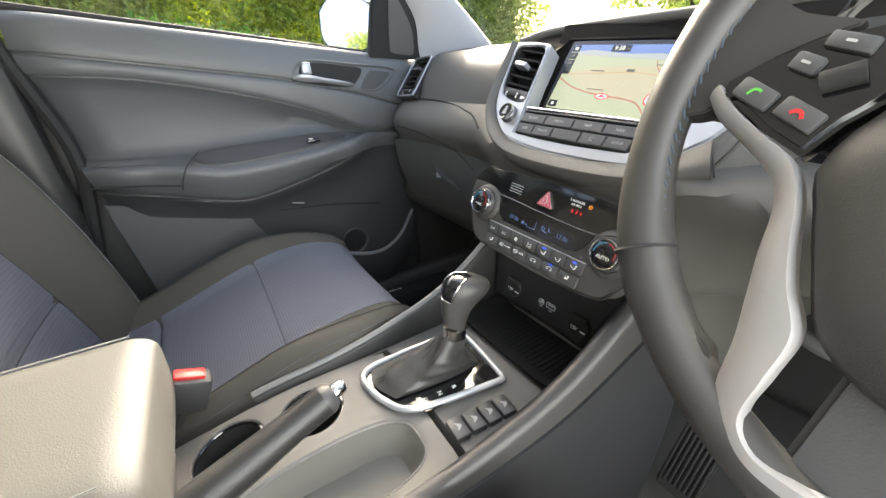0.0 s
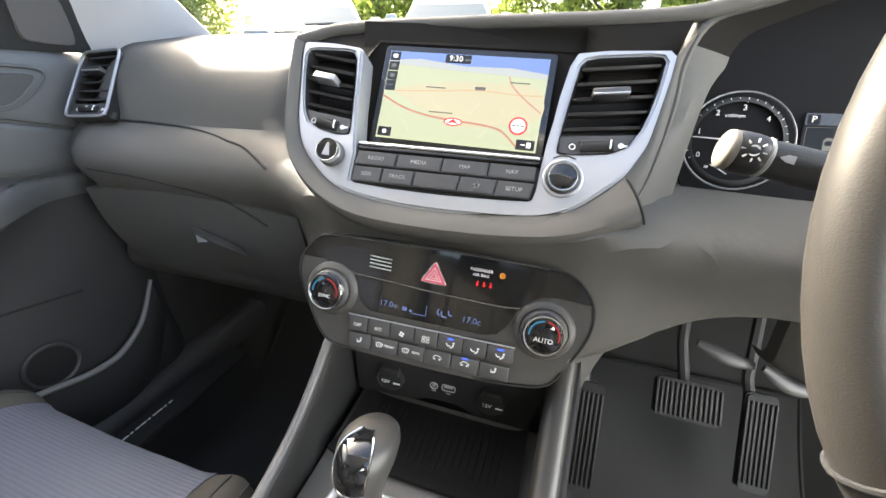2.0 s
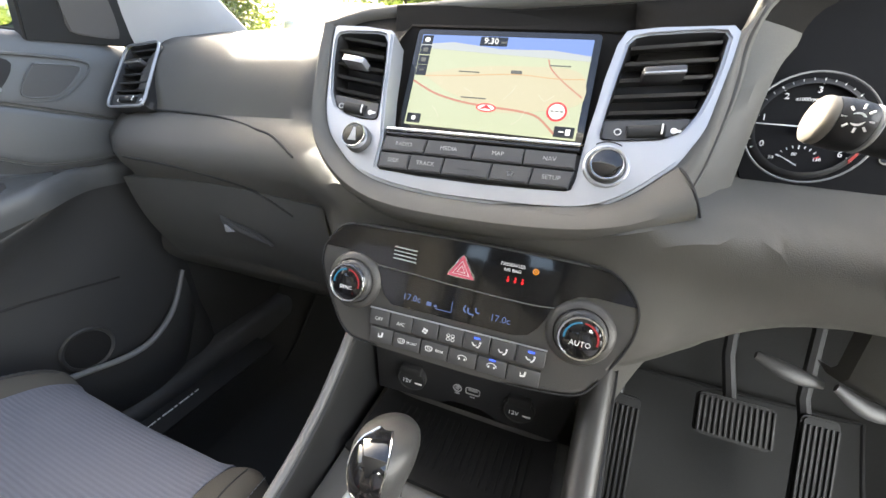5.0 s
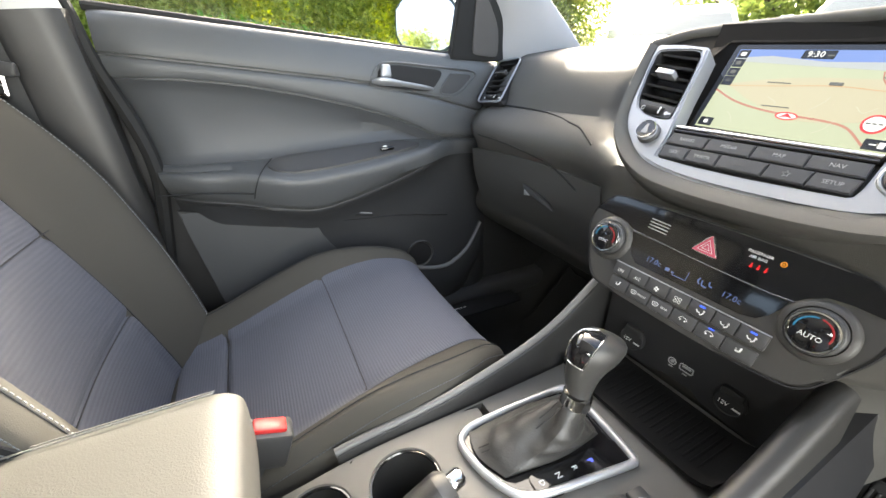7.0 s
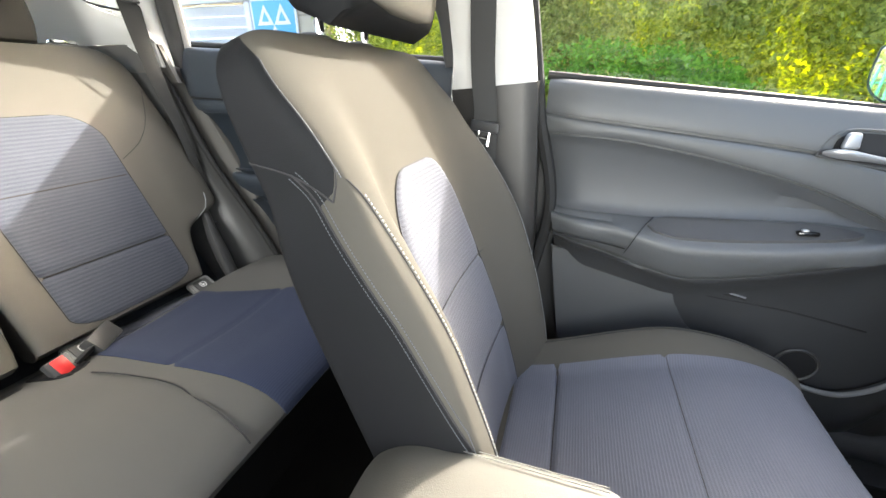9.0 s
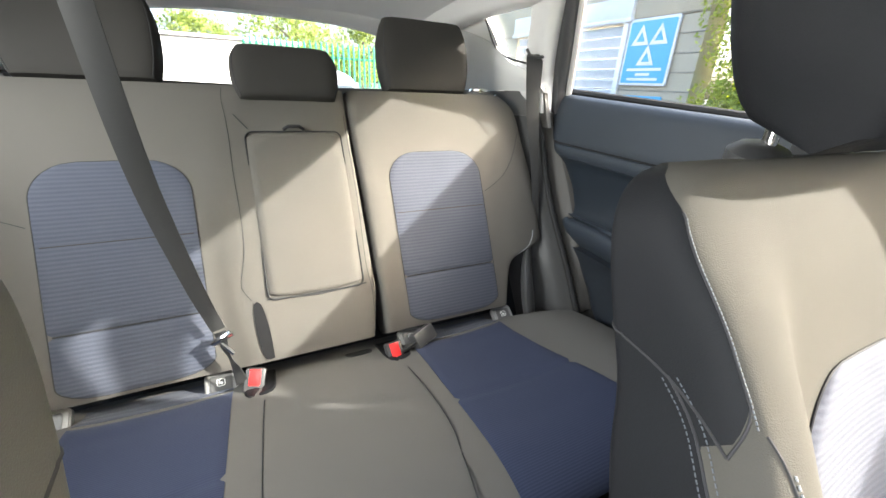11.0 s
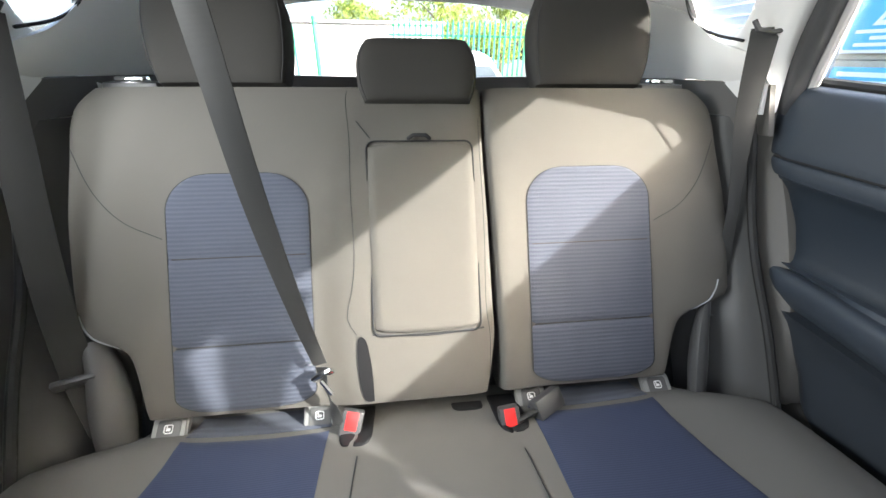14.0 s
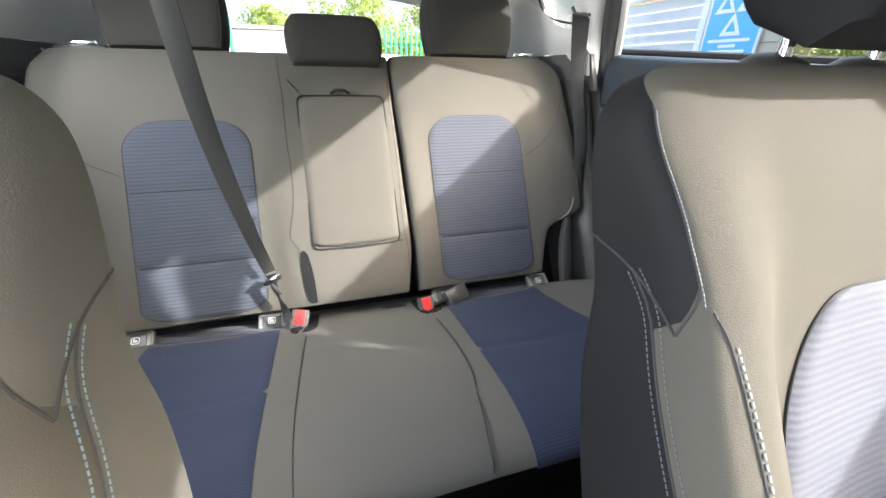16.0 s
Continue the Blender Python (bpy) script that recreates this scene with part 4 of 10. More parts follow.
def front_seat(xc, label, shift=0.0, thread=None, side_mat=DARKSIDE):
    root = thing("bucket_seat", label, "car seat", (xc, shift, 0.31), "front seats")
    s = 1.0 if xc < 0 else -1.0

    PW, PB = 7.0, 2.5

    def back_relief(u, v):
        a = abs(u)
        wing = 0.062 * smooth01(0.46, 0.88, a) * (1 - smooth01(0.50, 0.95, v))
        wing += 0.020 * smooth01(0.5, 0.9, a) * (1 - smooth01(0.84, 1.0, v))
        return wing - 0.010 * bell(u, 0, 0.5) * (1 - smooth01(0.6, 0.9, v))

    back = Pad([(0, -0.262 + shift, 0.50), (0.15, -0.280 + shift, 0.59), (0.4, -0.333 + shift, 0.79), (0.7, -0.425 + shift, 1.03), (0.9, -0.482 + shift, 1.165), (1, -0.508 + shift, 1.246)],
               [(v, xc - wd, xc + wd) for v, wd in ((0, 0.225), (0.15, 0.258), (0.4, 0.274), (0.60, 0.272), (0.70, 0.263), (0.78, 0.247), (0.86, 0.244), (0.93, 0.240), (0.965, 0.232), (0.99, 0.212), (1, 0.185))],
               [(0, 0.060), (0.7, 0.057), (0.9, 0.062), (1, 0.055)], [(0, 0.085), (0.3, 0.048), (0.5, 0.040), (0.7, 0.040), (0.85, 0.032), (1, 0.036)], back_relief, PW, 7.0, 1.0, PB)

    def normal_at(v):
        y1, z1 = lerp_table(back.spine, min(v + 0.01, 1))
        y0, z0 = lerp_table(back.spine, max(v - 0.01, 0))
        t = Vector((0, y1 - y0, z1 - z0)).normalized()
        return t.z, -t.y

    def u_at_depth(v, d):
        """How far round the edge a point lies that is d metres before (minus: behind) the middle plane: (u, side)."""
        lo, hi = 0.02, 0.80
        for _ in range(22):
            f = (lo + hi) / 2
            pw = PW if d >= 0 else PB
            u = (1 - f ** pw) ** (1 / pw)
            e = max(0.0, 1 - abs(2 * v - 1) ** back.end) ** (1 / back.end)
            if d >= 0:
                got = lerp_table(back.front, v)[0] * f * e + back_relief(u, v) * min(1.0, f * 1.2) * e
            else:
                got = lerp_table(back.back, v)[0] * f * e
            lo, hi = (f, hi) if got < abs(d) else (lo, f)
        return (1 - f ** pw) ** (1 / pw), 1 if d >= 0 else -1

    def on_side(y, z):
        """The place on the bolster's side wall with the given y and height: (u, v, side)."""
        v, d = 0.5, 0.05
        for _ in range(30):
            sy, sz = lerp_table(back.spine, v)
            ny, nz = normal_at(v)
            d = (y + shift - sy) * ny + (z - sz) * nz
            v = min(0.995, max(0.02, v + ((z - sz) * ny - (y + shift - sy) * nz) / 0.80))
        return (*u_at_depth(v, d), v)

    # the joint between the pale face and the dark side, as height and y
    JOINT = [(0.60, -0.110), (0.70, -0.150), (0.788, -0.191), (0.853, -0.228), (0.926, -0.269), (0.977, -0.300), (1.011, -0.325), (1.042, -0.349), (1.071, -0.372), (1.090, -0.386), (1.100, -0.374), (1.130, -0.377), (1.157, -0.391), (1.182, -0.411), (1.205, -0.432), (1.235, -0.470), (1.26, -0.52)]

    def border(v):
        sy, sz = lerp_table(back.spine, v)
        ny, nz = normal_at(v)
        d = 0.06
        for _ in range(12):
            d += (lerp_table(JOINT, sz + nz * d)[0] + shift - (sy + ny * d)) * 0.7
        return u_at_depth(v, max(0.006, d))[0]

    front_bm, shell_bm = back.split_body(border, 64, 110)
    body = part("backrest", front_bm, LEATHER, root)
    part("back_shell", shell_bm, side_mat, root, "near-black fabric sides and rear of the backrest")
    def half(v):
        return lerp_table([(0.1, 0.58), (0.3, 0.54), (0.5, 0.49), (0.66, 0.455), (0.75, 0.44)], v)[0]
    part("back_insert", back.patch(0.10, 0.752, lambda v: -half(v), lambda v: half(v), (0.0, 0.13), 0.006, (0.30, 0.50), 24, 60, -0.0012, 0.006), INSERT, body, "blue ribbed fabric insert")
    part("seam", back.border_seam(0.10, 0.752, lambda v: -half(v), lambda v: half(v), (0.0, 0.13), 90, 0.0012, 0.0011), SEAMTHREAD, body)

    def side_line(pts, n, q, off=0.0006):
        out = []
        for p in curve_points([(y, z, 0) for y, z in pts], n):
            u, sd, v = on_side(p.x, p.y)
            out.append(back.at(q * u, v, off * sd, sd))
        return out

    def side_stitches(pts, count, q, r, off=0.0010):
        bm = bmesh.new()
        line = side_line(pts, count * 3 + 1, q, off)
        for k in range(count):
            tube(bm, [line[3 * k], line[3 * k + 2]], r, 4)
        return bm

    TWIN = [(-0.150, 0.700), (-0.191, 0.788), (-0.228, 0.853), (-0.269, 0.926), (-0.300, 0.977), (-0.325, 1.011), (-0.349, 1.042), (-0.372, 1.071), (-0.395, 1.097), (-0.422, 1.117)]
    for q in (s, -s):
        # twin rows of stitches on either side of the joint between face and side
        for dy, dz in ((0.0042, 0.0034), (-0.0046, -0.0038)):
            part("stitching", side_stitches([(y + dy, z + dz) for y, z in TWIN], 130, q, 0.0006), thread or SEATTHREAD, body, "pale blue twin stitching")
        for lines, r in ((TWIN, 0.0011), ([(-0.508, 1.126), (-0.470, 1.124), (-0.425, 1.117), (-0.395, 1.106), (-0.372, 1.095)], 0.0011), ([(-0.372, 1.095), (-0.372, 1.115), (-0.377, 1.130), (-0.391, 1.157), (-0.411, 1.182), (-0.432, 1.205), (-0.455, 1.224)], 0.0010)):
            bm = bmesh.new()
            tube(bm, side_line(lines, 40, q, 0.0002), r, 6)
            part("seam", bm, SEAMTHREAD, body)
        part("stitching", side_stitches([(-0.367, 1.118), (-0.372, 1.132), (-0.386, 1.157), (-0.406, 1.182), (-0.427, 1.205), (-0.448, 1.223)], 44, q, 0.0006), thread or SEATTHREAD, body)
        # seam with pale stitches along the crest of the bolster
        crest = [(q * 0.955, 0.772), (q * 0.925, 0.745), (q * 0.900, 0.70), (q * 0.885, 0.60), (q * 0.875, 0.45), (q * 0.87, 0.30), (q * 0.86, 0.15)]
        part("seam", back.seam(crest, 0.0009, 50, 0.0002), SEAMTHREAD, body)
        part("stitching", back.stitches([(u * 0.988, v) for u, v in crest[1:]], 90, 0.0007, 0.0008), GREYTHREAD, body)

    def cush_relief(u, v):
        return 0.050 * smooth01(0.60, 0.90, abs(u)) * (1 - 0.75 * smooth01(0.55, 0.95, v)) + 0.010 * smooth01(0.6, 0.9, abs(u)) - 0.006 * bell(u, 0, 0.6)

    y0 = shift
    cush = Pad([(0, -0.235 + y0, 0.525), (0.2, -0.105 + y0, 0.553), (0.5, 0.062 + y0, 0.618), (0.75, 0.175 + y0, 0.655), (0.90, 0.246 + y0, 0.660), (1, 0.285 + y0, 0.640)],
               [(0, xc - 0.245, xc + 0.245), (0.4, xc - 0.262, xc + 0.262), (0.8, xc - 0.255, xc + 0.255), (1, xc - 0.215, xc + 0.215)],
               [(0, 0.055), (1, 0.052)], [(0, 0.10), (1, 0.085)], cush_relief, 5.0, 7.0, -1.0)
    cb = part("seat_cushion", cush.body(34, 44), LEATHER, root)
    part("cushion_insert", cush.patch(0.05, 0.972, lambda v: -0.71, lambda v: 0.71, (0.0, 0.0), 0.006, (0.20, 0.585), 26, 70, -0.0012, 0.006), INSERT_SEAT, cb, "blue ribbed fabric insert")
    for q in (1, -1):
        part("seam", cush.seam([(q * 0.86, 0.12), (q * 0.87, 0.5), (q * 0.86, 0.85), (q * 0.83, 0.95)], 0.0009), SEAMTHREAD, cb)
        part("stitching", cush.stitches([(q * 0.965, 0.30), (q * 0.968, 0.6), (q * 0.96, 0.85), (q * 0.93, 0.97)], 92, 0.0006, 0.0016), thread or SEATTHREAD, cb, "pale blue stitching")
    for v in (0.20, 0.585):
        part("seam", cush.seam([(-0.69, v), (0, v), (0.69, v)], 0.0009, 24, 0.0040), SEAMTHREAD, cb)
    for v in (0.30, 0.50):
        part("seam", back.seam([(-0.52, v), (0, v), (0.52, v)], 0.0009, 24, 0.0040), SEAMTHREAD, body)
    # plinth with side cover and rails
    bm = bmesh.new()
    block(bm, (0.46, 0.44, 0.12), pose(xc, 0.03 + shift, 0.475, 8, 0, 0), 0.02)
    part("plinth", bm, DARKPL, root)
    for q in (-1, 1):
        bm = bmesh.new()
        rows = []
        for i in range(15):
            t = i / 14
            y = -0.30 + 0.52 * t + shift
            top = 0.60 - 0.10 * t + 0.02 * math.sin(math.pi * t)
            rows.append([(xc + q * (0.262 + 0.006 * math.sin(math.pi * j / 6)), y, top - (0.13 - 0.04 * t) * j / 6) for j in range(7)])
        part("side_cover", slab(bm, rows, (-q * 0.016, 0, 0)), DARKPL, root)
        bm = bmesh.new()
        block(bm, (0.035, 0.62, 0.10), pose(xc + q * 0.19, -0.02 + shift, 0.37, 4, 0, 0), 0.006)
        part("seat_rail", bm, DARKPL, root)
    # headrest on two chromed posts
    hr = Pad([(0, -0.440 + shift, 1.262), (0.5, -0.470 + shift, 1.370), (1, -0.512 + shift, 1.478)], [(0, xc - 0.126, xc + 0.126), (0.3, xc - 0.146, xc + 0.146), (0.7, xc - 0.146, xc + 0.146), (1, xc - 0.124, xc + 0.124)],
             [(0, 0.052), (0.35, 0.066), (1, 0.05)], [(0, 0.098), (0.5, 0.085), (1, 0.060)], None, 5.5, 5.0, 1.0, 3.0)
    bm = hr.body(24, 22)
    for v in bm.verts:
        behind = -0.440 + shift - v.co.y
        if behind > 0:
            v.co.z += 0.5 * behind * smooth01(1.44, 1.27, v.co.z)
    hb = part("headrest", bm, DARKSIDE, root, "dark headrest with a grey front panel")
    part("headrest_panel", hr.patch(0.04, 0.96, lambda v: -0.80, lambda v: 0.80, (0.06, 0.06), 0.003, (), 18, 20), LEATHER, hb, "grey leatherette front panel")
    for q in (-1, 1):
        bm = bmesh.new()
        tube(bm, [(xc + q * 0.06, -0.497 + shift, 1.20), (xc + q * 0.06, -0.497 + shift, 1.28), (xc + q * 0.06, -0.485 + shift, 1.34)], 0.0065, 10)
        part("headrest_post", bm, CHROME, hb, "chromed post")
        bm = bmesh.new()
        disc(bm, [(0.036, -0.006), (0.037, 0.004), (0.026, 0.012), (0.014, 0.015)], pose(xc + q * 0.06, -0.500 + shift, 1.246, -10, 0, 0), 20)
        for v in bm.verts:
            v.co.y = -0.500 + shift + (v.co.y + 0.500 - shift) * 0.7
        part("post_collar", bm, DARKPL, root, "black plastic post collar")
    # buckle on a stalk beside the cushion
    bx = xc + s * 0.232
    bm = bmesh.new()
    tube(bm, curve_points([(bx, -0.16 + shift, 0.56), (bx, -0.10 + shift, 0.64), (bx, -0.062 + shift, 0.705)], 8), 0.016, 8, squash=0.6)
    bk = part("buckle", bm, DARKPL, root)
    bm = bmesh.new()
    block(bm, (0.034, 0.058, 0.05), pose(bx, -0.055 + shift, 0.715, -20, 0, 0), 0.006)
    part("buckle_case", bm, DARKPL, bk)
    bm = bmesh.new()
    block(bm, (0.021, 0.036, 0.008), pose(bx, -0.044 + shift, 0.7385, -20, 0, 0), 0.003)
    part("release_button", bm, RED, bk, "red release button")
    return root


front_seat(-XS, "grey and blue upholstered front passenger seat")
# driver's seat sides: dark side fabric recoloured brown as if lit
front_seat(XS + 0.052, "grey and blue upholstered driver's seat with blue stitching", DRIVER_SHIFT, BLUETHREAD, surface("lit_seat_side", (0.085, 0.082, 0.074), 0.8, grain=1000, bump=0.4))

# rear bench: one cushion, a wide and a narrow backrest
RB0, RB1 = Vector((0, -1.068, 0.708)), Vector((0, -1.353, 1.285))


def rear_spine(depth):
    n = Vector((0, 0.898, 0.440))
    out = []
    for k in (0, 0.25, 0.5, 0.75, 1):
        p = RB0.lerp(RB1, k) - n * depth
        out.append((k, p.y, p.z))
    return out


def rz(z):
    return (z - RB0.z) / (RB1.z - RB0.z)


def rear_back(wide):
    if wide:
        edges = [(0, -0.118, 0.535), (rz(0.82), -0.138, 0.556), (rz(0.842), -0.138, 0.575), (rz(0.865), -0.137, 0.632), (rz(0.90), -0.136, 0.645), (rz(1.15), -0.131, 0.652), (rz(1.24), -0.131, 0.642), (1, -0.131, 0.60)]
        root = thing("rear_seat_wide", "wide grey rear bench backrest with blue insert", "car seat", (0.26, -1.15, 0.62), "rear seats")
        ins, relief_c = (0.223, 0.482), 0.355
    else:
        edges = [(0, -0.515, -0.148), (rz(0.82), -0.545, -0.146), (rz(0.842), -0.575, -0.145), (rz(0.865), -0.655, -0.144), (rz(0.90), -0.668, -0.144), (rz(1.15), -0.662, -0.137), (rz(1.24), -0.648, -0.136), (1, -0.60, -0.136)]
        root = thing("rear_seat_narrow", "narrow grey rear bench backrest with blue insert", "car seat", (-0.39, -1.15, 0.62), "rear seats")
        ins, relief_c = (-0.486, -0.215), -0.35

    def relief(u, v):
        xl, xr = lerp_table(edges, v)
        x = (xl + xr) / 2 + u * (xr - xl) / 2
        d = 0.014 * smooth01(0.12, 0.22, abs(x - relief_c)) * (1 - smooth01(0.55, 0.85, v))
        return d

    pad = Pad(rear_spine(0.055), edges, [(0, 0.055), (1, 0.055)], [(0, 0.05), (1, 0.045)], relief, 9.0, 12.0)
    body = part("backrest", pad.body(64 if wide else 44, 48), FABRIC, root)

    def u_of(x, v):
        xl, xr = lerp_table(edges, v)
        return (x - (xl + xr) / 2) / ((xr - xl) / 2)

    v0, v1 = rz(0.722), rz(1.128)
    part("back_insert", pad.patch(v0, v1, lambda v: u_of(ins[0], v), lambda v: u_of(ins[1], v), (0.05, 0.11), 0.004, (rz(0.835), rz(0.985)), 22, 56), REARINS, body, "blue-grey ribbed insert")
    part("seam", pad.border_seam(v0, v1, lambda v: u_of(ins[0], v), lambda v: u_of(ins[1], v), (0.05, 0.11), 80, 0.0012, 0.0010), SEAMTHREAD, body)
    for z in (0.835, 0.985):
        part("seam", pad.seam([(u_of(ins[0] + 0.008, rz(z)), rz(z)), (u_of((ins[0] + ins[1]) / 2, rz(z)), rz(z)), (u_of(ins[1] - 0.008, rz(z)), rz(z))], 0.0016, 20, 0.0022), SEAMTHREAD, body)
    if wide:
        part("armrest_panel", pad.patch(rz(0.838), rz(1.176), lambda v: u_of(-0.104, v), lambda v: u_of(0.106, v), (0.02, 0.02), 0.007, (), 16, 40), FABRIC, body, "grey fold-down centre armrest")
        loop = []
        for x, z in rounded(0.214, 0.344, 0.016, 5, 0.001, 1.007):
            v = rz(z)
            loop.append(pad.at(u_of(x, v), v, 0.0022))
        bm = bmesh.new()
        tube(bm, loop, 0.0020, 6, True)
        part("armrest_gap", bm, DARKTHREAD, body)
        bm = bmesh.new()
        p = pad.at(u_of(0.003, rz(1.178)), rz(1.178), 0.006)
        tube(bm, [p + Vector((-0.022, 0, 0.004)), p + Vector((-0.012, 0.006, 0.012)), p + Vector((0.012, 0.006, 0.012)), p + Vector((0.022, 0, 0.004))], 0.004, 8)
        part("pull_loop", bm, DARKTHREAD, body, "black fabric pull loop")
        part("seam", pad.seam([(u_of(0.10, rz(1.185)), rz(1.185)), (u_of(0.125, rz(1.215)), rz(1.215))], 0.0014, 8), SEAMTHREAD, body)
        part("seam", pad.seam([(u_of(0.11, rz(0.838)), rz(0.838)), (u_of(0.0, rz(0.832)), rz(0.832)), (u_of(-0.112, rz(0.838)), rz(0.838))], 0.002, 20), SEAMTHREAD, body)
        # slot where the middle buckle comes out: a black patch for its shade
        slot = [(0.112, 0.722), (0.113, 0.760), (0.117, 0.800), (0.126, 0.834), (0.137, 0.836), (0.141, 0.800), (0.138, 0.755), (0.128, 0.722)]
        bm = bmesh.new()
        fr = [bm.verts.new(pad.at(u_of(x, rz(z)), rz(z), 0.0022)) for x, z in smooth_poly(slot, 28)]
        bm.faces.new(fr)
        ex = bmesh.ops.extrude_face_region(bm, geom=bm.faces[:])
        for v in ex["geom"]:
            if isinstance(v, bmesh.types.BMVert):
                v.co += Vector((0, -0.012, -0.006))
        part("buckle_slot", bm, HOLESHADE, body, "black patch painted as the buckle slot's shade")
        part("seam", pad.seam([(u_of(0.141, rz(z)), rz(z)) for z in (0.84, 0.95, 1.10, 1.20, 1.27)], 0.0008, 30, 0.0), SEAMTHREAD, body)
        part("seam", pad.seam([(u_of(-0.1215, rz(z)), rz(z)) for z in (0.735, 0.85, 1.0, 1.15, 1.22)], 0.0007, 30, 0.0), SEAMTHREAD, body)
        side = 1
    else:
        side = -1
    path = [(0.49 * side if wide else -0.495, 1.02), (0.55 * side, 1.05), (0.60 * side, 1.10), (0.645 * side, 1.175)]
    part("seam", pad.seam([(u_of(x, rz(z)), rz(z)) for x, z in path], 0.0009, 24, 0.0), SEAMTHREAD, body)
    edge = [(0.550 * side, 0.725), (0.562 * side, 0.80), (0.578 * side, 0.836), (0.628 * side, 0.868), (0.645 * side, 0.90)]
    edge = [(x - 0.012 * side, z) for x, z in edge]
    part("piping", pad.seam([(u_of(x, rz(z)), rz(z)) for x, z in edge], 0.0016, 40, 0.0008), GREYTHREAD, body, "pale piping along the edge")
    # release lever at the shoulder
    bm = bmesh.new()
    block(bm, (0.10, 0.045, 0.018), pose(side * 0.55, -1.40, 1.272, 0, 0, 0), 0.006)
    part("release_bezel", bm, DARKPL, root)
    bm = bmesh.new()
    block(bm, (0.055, 0.024, 0.012), pose(side * 0.55, -1.395, 1.285, 0, 0, 0), 0.004)
    part("release_lever", bm, CHROME, root, "chromed backrest release")
    return root


rear_back(True)
rear_back(False)


def rear_headrest(x0, x1, z0, z1, label):
    xc = (x0 + x1) / 2
    root = thing("rear_headrest", label, "headrest", (xc, -1.39, z0), "rear headrests")
    yb = -1.36 if z0 < 1.25 else -1.40
    h = z1 - z0
    pad = Pad([(0, yb + 0.010, z0), (0.5, yb - 0.012, z0 + h / 2), (1, yb - 0.04, z1)], [(0, x0 + 0.012, x1 - 0.012), (0.3, x0, x1), (0.7, x0, x1), (1, x0 + 0.018, x1 - 0.018)], [(0, 0.046), (1, 0.042)], [(0, 0.045), (1, 0.04)], None, 6.0, 5.0)
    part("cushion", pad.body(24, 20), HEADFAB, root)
    for q in (0.94, -0.94):
        part("seam", pad.seam([(q, 0.06), (q, 0.5), (q, 0.94)], 0.0012, 20, 0.0), SEAMTHREAD, root)
    for q in (-0.05, 0.05):
        bm = bmesh.new()
        tube(bm, [(xc + q, yb - 0.02, z0 - 0.05), (xc + q, yb - 0.02, z0 + 0.03)], 0.006, 8)
        part("post", bm, CHROME, root)
    return root


rear_headrest(0.247, 0.502, 1.268, 1.452, "large grey fabric outer rear headrest")
rear_headrest(-0.498, -0.242, 1.268, 1.452, "large grey fabric outer rear headrest")
rear_headrest(-0.116, 0.118, 1.238, 1.352, "low grey fabric middle rear headrest")


